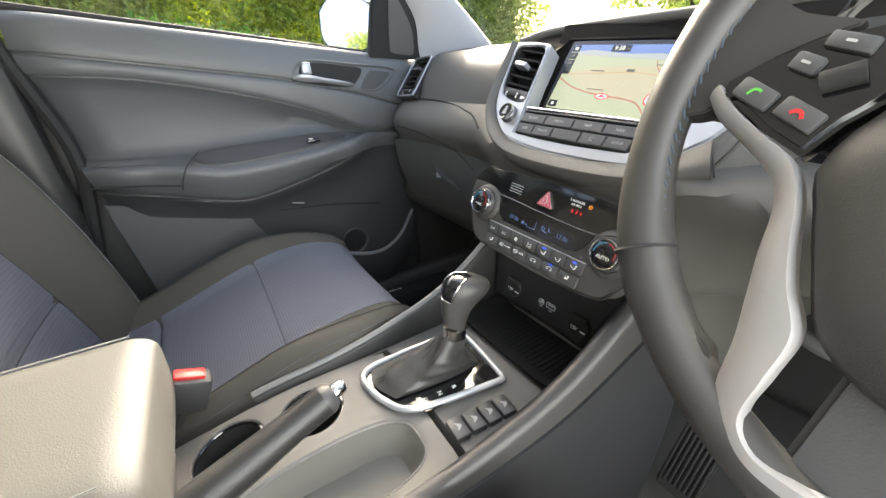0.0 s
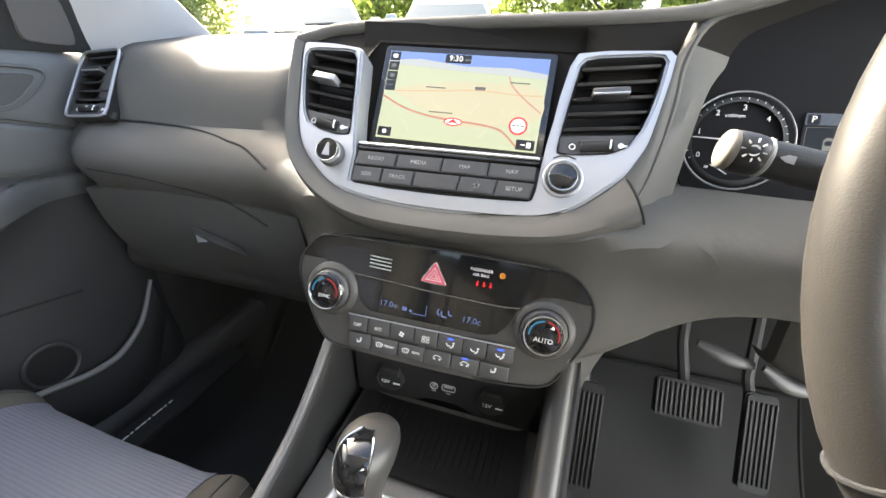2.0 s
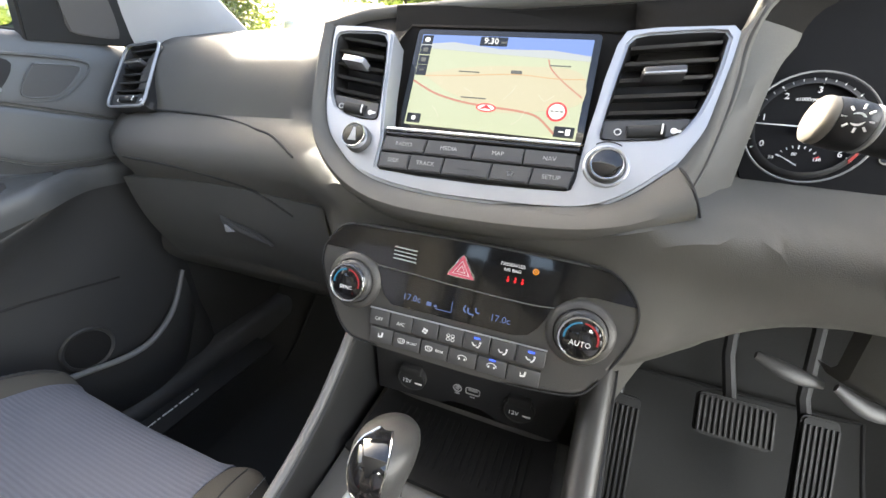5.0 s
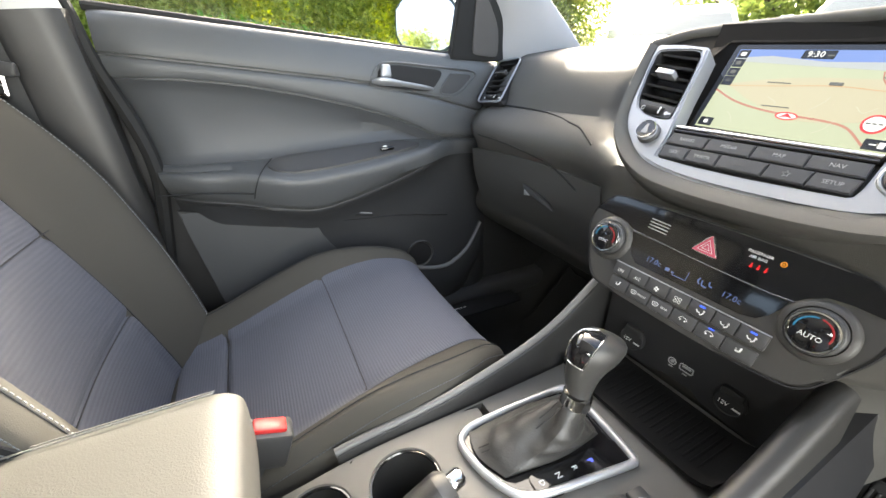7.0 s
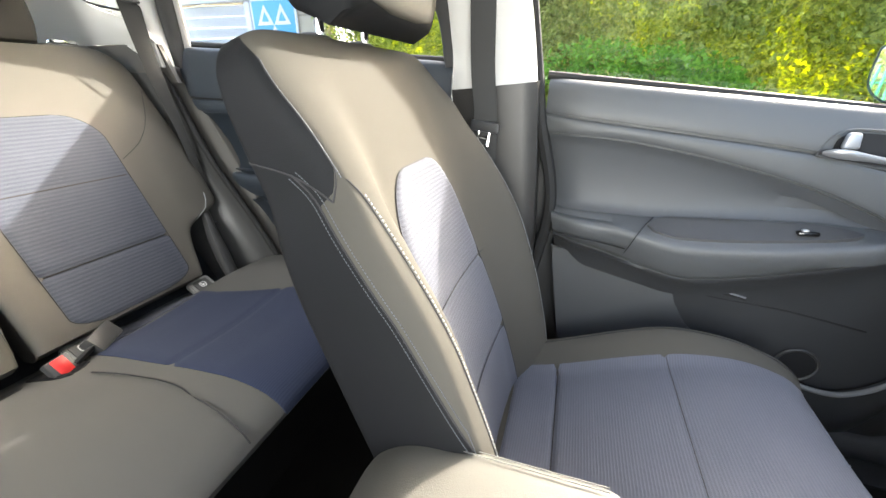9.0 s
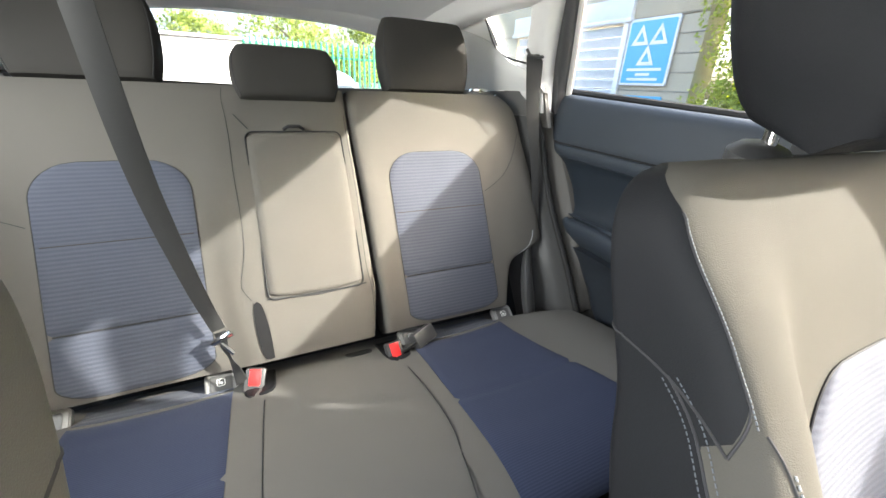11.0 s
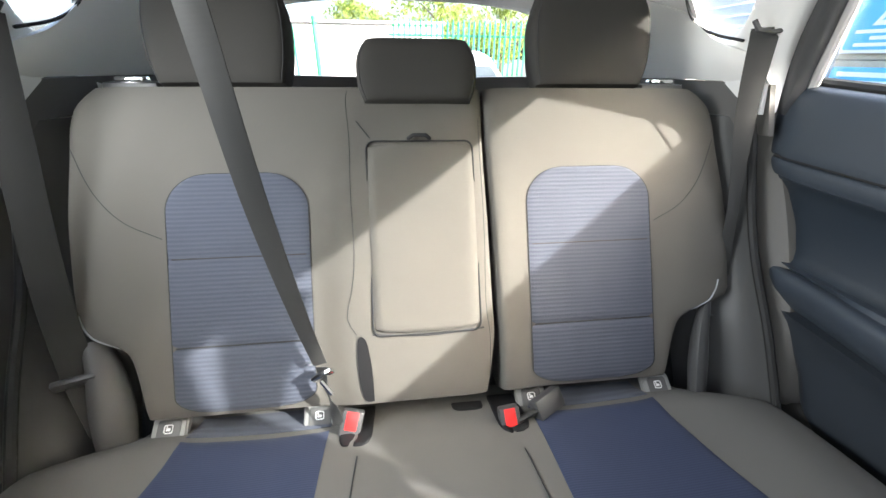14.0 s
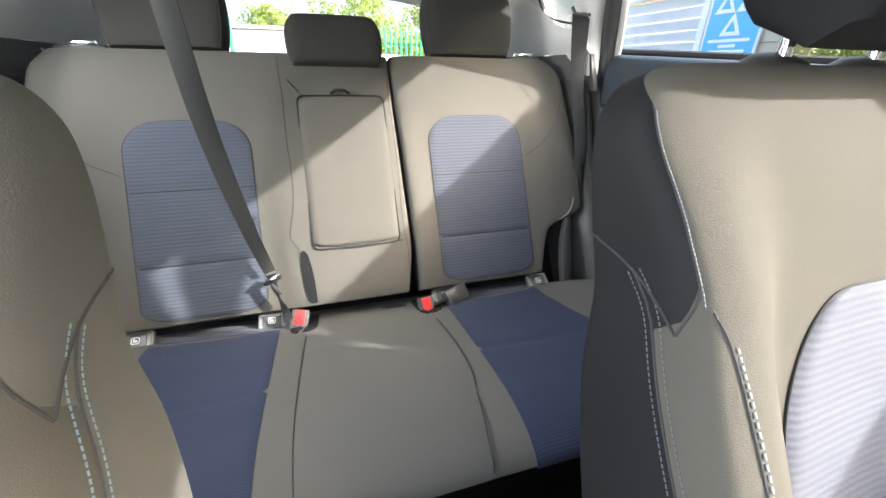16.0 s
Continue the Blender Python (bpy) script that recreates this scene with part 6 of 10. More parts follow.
for c in ([(-0.06, -0.028), (-0.055, -0.032), (-0.05, -0.040)], [(0.012, -0.016), (0.02, -0.006), (0.022, 0.0)], [(0.025, -0.040), (0.032, -0.034), (0.036, -0.024)], [(0.045, -0.008), (0.052, -0.014), (0.06, -0.008)], [(-0.03, -0.006), (-0.02, -0.012), (-0.022, -0.018)], [(0.07, -0.016), (0.075, -0.022), (0.078, -0.030)]):
    on_screen("lane", strip(c, 0.0007, 10), 2, MAPLINE)
mk = on_screen("position_marker", [(0.0085 * math.cos(a / 8 * math.pi) - 0.003, 0.0032 * math.sin(a / 8 * math.pi) - 0.0255) for a in range(16)], 3, MAPWHITE)
on_screen("marker_arrow", [(-0.0095, -0.0275), (-0.003, -0.0225), (0.0035, -0.0275), (-0.003, -0.0262)], 4, MAPRED)
on_screen("marker_ring", strip([(0.0095 * math.cos(a / 12 * math.pi) - 0.003, 0.0038 * math.sin(a / 12 * math.pi) - 0.0255) for a in range(25)], 0.0012, 40), 4, MAPRED)
on_screen("speed_sign", [(0.0095 * math.cos(a / 12 * math.pi) + 0.0650, 0.0095 * math.sin(a / 12 * math.pi) - 0.0235) for a in range(24)], 3, MAPRED)
on_screen("sign_face", [(0.0075 * math.cos(a / 12 * math.pi) + 0.0650, 0.0075 * math.sin(a / 12 * math.pi) - 0.0235) for a in range(24)], 4, MAPWHITE)
for k in range(3):
    on_screen("sign_bar", rounded(0.0034, 0.0012, 0.0004, 3, 0.0606 + 0.0044 * k, -0.0235), 5, MAPGREY)
on_screen("clock_box", rounded(0.028, 0.0095, 0.001, 3, -0.009, 0.0440), 2, MAPDARK)
lettering("clock_digits", "9:30", 0.0088, SM @ pose(-0.0115, 0.0440, 0.0014), MAPWHITE, screen)
on_screen("clock_bar", rounded(0.006, 0.0018, 0.0004, 3, 0.0015, 0.0430), 3, MAPGREY)
for k in range(4):
    bx = on_screen("icon_box", rounded(0.0115, 0.0100 if k < 3 else 0.0115, 0.0006, 3, -0.0800, 0.0435 - 0.0112 * k), 2, MAPDARK)
    on_screen("icon_mark", rounded(0.0055, 0.0045 if k < 3 else 0.0014, 0.0010 if k < 3 else 0.0004, 3, -0.0800, 0.0435 - 0.0112 * k), 3, MAPGREY if k else MAPWHITE)
on_screen("icon_box", rounded(0.0150, 0.0100, 0.0008, 3, -0.0770, -0.0425), 2, MAPDARK)
on_screen("icon_mark", rounded(0.0045, 0.0045, 0.001, 3, -0.0770, -0.0425), 3, MAPWHITE)
on_screen("icon_box", rounded(0.0185, 0.0105, 0.0008, 3, 0.0750, -0.0425), 2, MAPDARK)
on_screen("icon_mark", rounded(0.0045, 0.0060, 0.0005, 3, 0.0785, -0.0425), 3, MAPWHITE)
on_screen("icon_mark", rounded(0.0050, 0.0012, 0.0004, 3, 0.0725, -0.0425), 3, MAPWHITE)
for bx, by, bw in ((-0.028, 0.0105, 0.022), (-0.018, -0.0165, 0.026), (0.060, 0.0215, 0.020)):
    on_screen("place_name_bar", rounded(bw, 0.0011, 0.0004, 3, bx, by), 4, MAPGREY)
on_screen("road_shield", rounded(0.011, 0.0035, 0.0008, 3, 0.020, 0.0128), 4, MAPGREY)

# media buttons below the display
buttons = thing("media_buttons", "two rows of dark grey media buttons", "button panel", (-0.01, 0.47, 1.01))
bm = bmesh.new()
plate(bm, [(-0.1005, -0.0300), (0.0860, -0.0265), (0.0875, 0.0190), (-0.1015, 0.0150)], 0.016, FM @ pose(0, 0, -0.0235))
part("backing", bm, VENTPL, buttons)
bm = bmesh.new()
rows = [[in_fascia(-0.097 + 0.182 * i / 10, 0.0125 + 0.0035 * i / 10, 0.0) + d for d in (Vector((0, 0, -0.004)), Vector((0, 0.002, 0)), Vector((0, 0.020, -0.002)), Vector((0, 0.046, -0.006)))] for i in range(11)]
part("ledge", slab(bm, rows, (0, 0.002, -0.004)), HOODBLACK, buttons, "black ledge below the screen")
bm = bmesh.new()
tube(bm, [in_fascia(-0.0955, 0.0130, 0.0008), in_fascia(0.0835, 0.0165, 0.0008)], 0.0019, 10, squash=0.6)
part("chrome_strip", bm, CHROME, buttons, "thin chrome strip")
bm = bmesh.new()
tube(bm, [in_fascia(-0.0955, 0.0090, -0.001), in_fascia(0.0835, 0.0125, -0.001)], 0.0022, 10, squash=0.6)
part("gloss_strip", bm, GLOSS, buttons, "gloss black strip under the chrome")
BTN = surface("button_grey", (0.062, 0.062, 0.063), 0.42, bump=0.1)


def key_row(quad, cuts, words, tilt):
    """Keys side by side: quad is top-left, top-right, bottom-right, bottom-left; cuts are shares of its width."""
    tl, tr, br, bl = (Vector((a, b, 0)) for a, b in quad)
    for k, (a, b) in enumerate(zip(cuts, cuts[1:])):
        a, b = a + 0.0028, b - 0.0028
        q = [tl.lerp(tr, a), tl.lerp(tr, b), bl.lerp(br, b), bl.lerp(br, a)]
        c = sum(q, Vector()) / 4
        bm = bmesh.new()
        plate(bm, [p.xy[:] for p in q[::-1]], 0.009, FM @ pose(0, 0, -0.0085), 0.0011)
        key = part("button", bm, BTN, buttons)
        m = FM @ pose(c.x, c.y, 0.0006, 0, 0, tilt)
        if words[k] == "*":
            bm = bmesh.new()
            star = [((0.0036 if p % 2 == 0 else 0.0016) * math.sin(p * math.pi / 5), (0.0036 if p % 2 == 0 else 0.0016) * math.cos(p * math.pi / 5)) for p in range(10)]
            tube(bm, [m @ Vector((x, y, 0.0002)) for x, y in star], 0.00035, 4, True)
            part("star_print", bm, GREYINK, key)
        elif words[k]:
            lettering("print", words[k], 0.0056, m, GREYINK, key, depth=0.0002)
        else:
            bm = bmesh.new()
            plate(bm, rounded(0.018, 0.0026, 0.0005, 3), 0.0002, m)
            part("print_bar", bm, BTN, key)


key_row([(-0.0955, 0.0055), (0.0825, 0.0088), (0.0832, -0.0052), (-0.0978, -0.0088)], [0.0, 0.243, 0.500, 0.754, 1.0], ["RADIO", "MEDIA", "MAP", "NAV"], 1.2)
key_row([(-0.0972, -0.0108), (0.0833, -0.0070), (0.0808, -0.0222), (-0.0972, -0.0260)], [0.0, 0.176, 0.362, 0.612, 0.811, 1.0], ["SEEK", "TRACK", "", "*", "SETUP"], 1.2)


def span_at(loop, y, slope):
    """Left and right ends of a slanting line inside an outline."""
    xs = []
    for a, b in zip(loop, loop[1:] + loop[:1]):
        fa, fb = a[1] - slope * a[0] - y, b[1] - slope * b[0] - y
        if (fa > 0) != (fb > 0):
            xs.append(a[0] + (b[0] - a[0]) * fa / (fa - fb))
    return (min(xs), max(xs)) if len(xs) > 1 else None


def vent(name, loop, m, slats, floor_line, slope, tab, label, rim=None):
    """An air vent in an opening: loop lies in the plane of m; slats hang between its top and floor_line, a wheel panel fills the rest."""
    cx, cy = (sum(p[k] for p in loop) / len(loop) for k in (0, 1))
    root = thing(name, label, "air vent", tuple(m @ Vector((cx, cy, 0))), "air vents")

    def at(x, y, d=0.0):
        return m @ Vector((x, y, d))

    bm = bmesh.new()
    ring = loop + loop[:1]
    sheet(bm, [[at(cx + (x - cx) * k, cy + (y - cy) * k, d) for x, y in ring] for k, d in ((1.0, -0.001), (0.985, -0.003), (0.95, -0.028), (0.02, -0.030))])
    part("housing", bm, VENTPL, root)
    if rim:
        bm = bmesh.new()
        tube(bm, [at(x, y, 0.002) for x, y in loop], 0.0022, 8, True)
        part("rim", bm, rim, root)
    top = max(y - slope * x for x, y in loop)
    for k in range(slats):
        y = floor_line + (top - floor_line) * (k + 0.55) / slats
        ends = span_at(loop, y, slope)
        lo, hi = ends[0] + 0.002, ends[1] - 0.002
        bm, rows = bmesh.new(), []
        for i in range(9):
            x = lo + (hi - lo) * i / 8
            yy = y + slope * x
            rows.append([at(x, yy + 0.0035, -0.020), at(x, yy + 0.0008, -0.006), at(x, yy - 0.0005, -0.0035), at(x, yy - 0.0014, -0.0045)])
        slab(bm, rows, m.to_3x3() @ Vector((0, -0.0020, -0.0004)))
        part("slat", bm, VENTSLAT, root)
        if tab and k == slats // 2:
            bm = bmesh.new()
            mid = lo + (hi - lo) * 0.46
            block(bm, ((hi - lo) * 0.46, 0.0075, 0.016), m @ pose(mid, y + slope * mid - 0.001, 0.000, 0, 0, math.degrees(slope)), 0.0022)
            tb = part("tab", bm, tab, root, "small vent tab")
            bm = bmesh.new()
            block(bm, ((hi - lo) * 0.44, 0.0018, 0.003), m @ pose(mid, y + slope * mid - 0.0040, 0.0075, 0, 0, math.degrees(slope)), 0.0006)
            part("tab_edge", bm, SILVER, tb)
    lower = [(x, y) for x, y in loop if y - slope * x < floor_line]
    if len(lower) > 3:
        ends = span_at(loop, floor_line, slope)
        k = next(i for i in range(len(loop)) if loop[i] in lower and loop[i - 1] not in lower)
        run = [loop[(k + i) % len(loop)] for i in range(len(loop)) if loop[(k + i) % len(loop)] in lower]
        run = [(ends[1], floor_line + slope * ends[1])] + run + [(ends[0], floor_line + slope * ends[0])]
        gx, gy = sum(p[0] for p in run) / len(run), sum(p[1] for p in run) / len(run)
        bm = bmesh.new()
        plate(bm, [(gx + (x - gx) * 0.975, gy + (y - gy) * 0.955) for x, y in run][::-1], 0.010, m @ pose(0, 0, -0.013), 0.0012)
        wp = part("wheel_panel", bm, VENTGREY, root, "dark grey panel round the thumbwheel")
        w = ends[1] - ends[0]
        wy = floor_line + slope * gx - 0.0115
        bm = bmesh.new()
        tube(bm, [at(gx - w * 0.21, wy - slope * w * 0.21, -0.0035), at(gx + w * 0.21, wy + slope * w * 0.21, -0.0035)], 0.0055, 14)
        tw = part("thumbwheel", bm, RUBBER, wp)
        bm = bmesh.new()
        block(bm, (0.0014, 0.0085, 0.002), m @ pose(gx + w * 0.17, wy + slope * w * 0.17, 0.0015), 0.0004)
        part("wheel_mark", bm, WHITEINK, tw)
        for sx in (-1, 1):
            bm = bmesh.new()
            c = (gx + sx * w * 0.31, wy + slope * sx * w * 0.31)
            if sx < 0:
                tube(bm, [at(c[0] + 0.0026 * math.cos(2 * math.pi * q / 16), c[1] + 0.0026 * math.sin(2 * math.pi * q / 16), -0.0026) for q in range(16)], 0.0006, 5, True)
            else:
                disc(bm, [(0.0026, 0), (0.0026, 0.0005)], m @ pose(c[0], c[1], -0.003), 14)
                plate(bm, rounded(0.005, 0.0022, 0.0008, 3, c[0] + 0.0035, c[1]), 0.0005, m @ pose(0, 0, -0.003))
            part("print_mark", bm, WHITEINK, wp)
    return root


VENTSLAT = surface("vent_slat_black", (0.030, 0.029, 0.028), 0.38, grain=900, bump=0.05)
VENTGREY = surface("vent_panel_grey", (0.045, 0.045, 0.046), 0.45, grain=1100, bump=0.15)
vent("air_vent", VENT_A, FM, 5, 0.0260, -0.12, SILVER, "upright centre air vent with dark slats in a silver rim")
vent("air_vent", VENT_B, FM, 5, 0.0300, 0.13, VENTGREY, "slanted centre air vent with dark slats in a silver rim")
SVM = plane_pose((-0.636, 0.566, 1.0955), (1, -0.083, 0.037), (0, 0.66, 0.75))
vent("side_vent", smooth_loop([(-0.080, 0.062), (0.027, 0.064), (0.079, -0.062), (-0.033, -0.064)], 9), SVM, 6, -0.036, 0.0, VENTGREY, "dark slatted side air vent at the dash end", SILVER)


def knob(name, o, right, up, r, h, label, face=GLOSS, ring=CHROME):
    m = plane_pose(o, right, up)
    root = thing(name, label, "knob", o)
    bm = bmesh.new()
    disc(bm, [(r * 1.12, 0), (r * 1.12, h * 0.25), (r * 1.03, h * 0.42), (r * 0.97, h * 0.45)], m, 40)
    part("skirt", bm, DARKPL, root)
    bm = bmesh.new()
    k = 0.90 if r < 0.017 else 0.86
    disc(bm, [(r * 0.98, h * 0.3), (r, h * 0.88), (r * 0.96, h), (r * (k + 0.03), h * 0.99), (r * k, h * 0.90)], m, 48)
    part("ring", bm, ring, root, "bright ring")
    bm = bmesh.new()
    disc(bm, [(r * (k + 0.005), h * 0.5), (r * (k + 0.005), h * 0.90), (r * (k - 0.03), h * 0.94)], m, 40)
    part("face", bm, face, root)
    return root, m @ pose(0, 0, h * 0.945)


FU = (0, 0.68, 1)
root, m = knob("volume_knob", tuple(in_fascia(-0.1232, -0.0018)), ACROSS, FU, 0.0122, 0.013, "black volume knob with a chrome ring")
bm = bmesh.new()
plate(bm, [(-0.004, -0.006), (0.004, -0.006), (0.001, 0.007), (-0.001, 0.007)], 0.0008, m)
part("mark", bm, GREYINK, root)
root, m = knob("start_button", tuple(in_fascia(0.1064, 0.0008)), ACROSS, FU, 0.0130, 0.007, "black engine start button in a chrome ring")
bm = bmesh.new()
tube(bm, [in_fascia(0.1064 + 0.0165 * math.cos(2 * math.pi * q / 40), 0.0008 + 0.0165 * math.sin(2 * math.pi * q / 40), 0.0004) for q in range(40)], 0.0018, 8, True)
part("outer_ring", bm, SILVER, root, "raised satin silver ring")
bm = bmesh.new()
tube(bm, [in_fascia(0.1064 + 0.0200 * math.cos(radians(a)), 0.0008 + 0.0215 * math.sin(radians(a)), 0.0002) for a in range(62, 128, 6)], 0.0006, 5)
part("print_arc", bm, DARKTHREAD, root)

# climate panel
CM = plane_pose((0, 0.414, 0.913), ACROSS, (0, 0.345, 1))


def in_panel(x, y, out=0.0):
    return CM @ Vector((x, y, out))


climate = thing("climate_panel", "grey climate control panel with gloss black top", "control panel", (0, 0.41, 0.85))
PANEL_TOP = [(-0.1490, 0.0100), (-0.1462, 0.0216), (-0.1370, 0.0350), (-0.1275, 0.0445), (-0.1160, 0.0470), (-0.0513, 0.0492), (0.0056, 0.0503), (0.0591, 0.0500), (0.1095, 0.0492), (0.1242, 0.0478), (0.1350, 0.0412), (0.1436, 0.0326), (0.1505, 0.0225)]
PANEL_LOW = [(0.1530, 0.0090), (0.1513, -0.0079), (0.1435, -0.0266), (0.1330, -0.0465), (0.1270, -0.0580), (0.1190, -0.0650), (0.1070, -0.0682), (0.0780, -0.0715), (0.0227, -0.0733), (-0.0369, -0.0722), (-0.0745, -0.0712), (-0.1001, -0.0705), (-0.1120, -0.0655), (-0.1212, -0.0556), (-0.1371, -0.0265), (-0.1470, -0.0037)]
bm = bmesh.new()
plate(bm, smooth_loop((PANEL_TOP + PANEL_LOW)[::-1], 2, 1), 0.036, CM @ pose(0, 0, -0.036), 0.003)
cbody = part("panel", bm, surface("dark_grey_panel", (0.056, 0.054, 0.051), 0.45, bump=0.15), climate)
bm = bmesh.new()
tube(bm, [in_panel(x, y, -0.0012) for x, y in smooth_loop(PANEL_TOP + PANEL_LOW, 2, 1)], 0.0011, 6, True)
part("panel_gap", bm, DARKTHREAD, climate)
GLOSS_LOW = [(0.1180, 0.0232), (0.1040, 0.0215), (0.0930, 0.0150), (0.0864, 0.0078), (0.0660, 0.0062), (-0.0054, 0.0080), (-0.0466, 0.0102), (-0.0840, 0.0118), (-0.0963, 0.0172), (-0.1156, 0.0205)]
bm = bmesh.new()
plate(bm, ([(x * 0.988, y * 0.975) for x, y in PANEL_TOP[1:]] + GLOSS_LOW)[::-1], 0.003, CM @ pose(0, 0, -0.0016), 0.0008)
part("gloss_strip", bm, GLOSS, climate, "gloss black strip")
# highlight along the gloss strip's lower edge, laid on as a metal line
bm = bmesh.new()
tube(bm, curve_points([in_panel(x, y - 0.0006, 0.0012) for x, y in GLOSS_LOW[3:8]], 24), 0.0009, 6)
part("edge_highlight", bm, surface("highlight_gunmetal", (0.16, 0.16, 0.16), 0.25, metal=0.8, bump=0.0), climate, "thin metal line drawn as the gloss strip's edge highlight")
bm = bmesh.new()
plate(bm, [(-0.0845, 0.0095), (0.0830, 0.0052), (0.0805, -0.0040), (0.0752, -0.0140), (0.0676, -0.0222), (0.0547, -0.0256), (-0.0640, -0.0252), (-0.0740, -0.0172), (-0.0815, -0.0030)][::-1], 0.002, CM @ pose(0, 0, -0.0012), 0.0005)
lcd = part("display", bm, GLOSS, climate, "dark climate display with blue digits")
LCD = glow("lcd_blue", (0.28, 0.40, 0.85), 0.22)
for x, y in ((-0.0445, -0.0138), (0.0420, -0.0140)):
    lettering("digits", "17.0c", 0.0088, CM @ pose(x, y, 0.0011), LCD, climate, depth=0.0002)
for x, y, w, h in ((-0.0265, -0.0152, 0.0050, 0.0040), (-0.0200, -0.0160, 0.0030, 0.0022), (-0.0120, -0.0185, 0.0160, 0.0007), (-0.0040, -0.0130, 0.0007, 0.0110)):
    bm = bmesh.new()
    plate(bm, rounded(w, h, 0.0003, 3, x, y), 0.0002, CM @ pose(0, 0, 0.0010))
    part("symbol", bm, LCD, climate)
for pts_ in ([(0.0090, -0.0085), (0.0075, -0.0120), (0.0100, -0.0155)], [(0.0115, -0.0100), (0.0125, -0.0150), (0.0175, -0.0158)], [(0.0185, -0.0085), (0.0195, -0.0125), (0.0225, -0.0130)]):
    bm = bmesh.new()
    plate(bm, strip(pts_, 0.0015, 10), 0.0002, CM @ pose(0, 0, 0.0010))
    part("symbol", bm, LCD, climate)
for k in range(4):
    bm = bmesh.new()
    tube(bm, [in_panel(-0.0686, 0.0328 - 0.0037 * k, 0.0016), in_panel(-0.0452, 0.0320 - 0.0037 * k, 0.0016)], 0.0007, 6)
    part("grille_bar", bm, GREYINK, climate)
# hazard triangle
bm = bmesh.new()
plate(bm, smooth_loop([(-0.0145, 0.0165), (0.0152, 0.0158), (0.0004, 0.0400)], 6, 1), 0.004, CM @ pose(0, 0, 0.0006), 0.001)
hz = part("hazard_button", bm, CHROME, climate, "red hazard triangle button in a chrome rim")
HAZ = surface("hazard_pink", (0.55, 0.10, 0.15), 0.4, bump=0.0)
bm = bmesh.new()
plate(bm, [(-0.0122, 0.0176), (0.0128, 0.0170), (0.0004, 0.0374)], 0.0016, CM @ pose(0, 0, 0.0038))
part("hazard_face", bm, HAZ, hz, "", False)
for sc in (0.62, 0.30):
    bm = bmesh.new()
    tube(bm, [in_panel(0.0004 + (x - 0.0004) * sc, 0.0240 + (y - 0.0240) * sc, 0.0056) for x, y in ((-0.0122, 0.0176), (0.0128, 0.0170), (0.0004, 0.0374))], 0.00055, 5, True)
    part("hazard_line", bm, WHITEINK, hz)
for t, y in (("PASSENGER", 0.0370), ("AIR BAG", 0.0322)):
    lettering("print", t, 0.0042, CM @ pose(0.0450, y, 0.0016), WHITEINK, climate, depth=0.0002)
AMBER, REDLAMP = glow("amber_lamp", (0.9, 0.32, 0.03), 0.5), glow("red_lamp", (0.9, 0.03, 0.04), 0.6)
bm = bmesh.new()
tube(bm, [in_panel(0.0650 + 0.0022 * math.cos(2 * math.pi * q / 14), 0.0352 + 0.0022 * math.sin(2 * math.pi * q / 14), 0.0017) for q in range(14)], 0.0006, 5, True)
disc(bm, [(0.0010, 0), (0.0010, 0.0003)], CM @ pose(0.0650, 0.0352, 0.0016), 10)
part("airbag_lamp", bm, AMBER, climate, "small amber lamp")
for k in range(3):
    bm = bmesh.new()
    c = (0.0425 + 0.0064 * k, 0.0238)
    disc(bm, [(0.0009, 0), (0.0009, 0.0003)], CM @ pose(c[0], c[1] + 0.0020, 0.0016), 10)
    plate(bm, smooth_loop([(c[0] - 0.0015, c[1] - 0.0024), (c[0] + 0.0015, c[1] - 0.0024), (c[0] + 0.0010, c[1] + 0.0010), (c[0] - 0.0010, c[1] + 0.0010)], 2, 1), 0.0003, CM @ pose(0, 0, 0.0016))
    part("belt_lamp", bm, REDLAMP, climate, "small red lamp")
# buttons of the climate panel, in two rows
BLUELAMP = glow("blue_lamp", (0.05, 0.12, 1.0), 1.2)


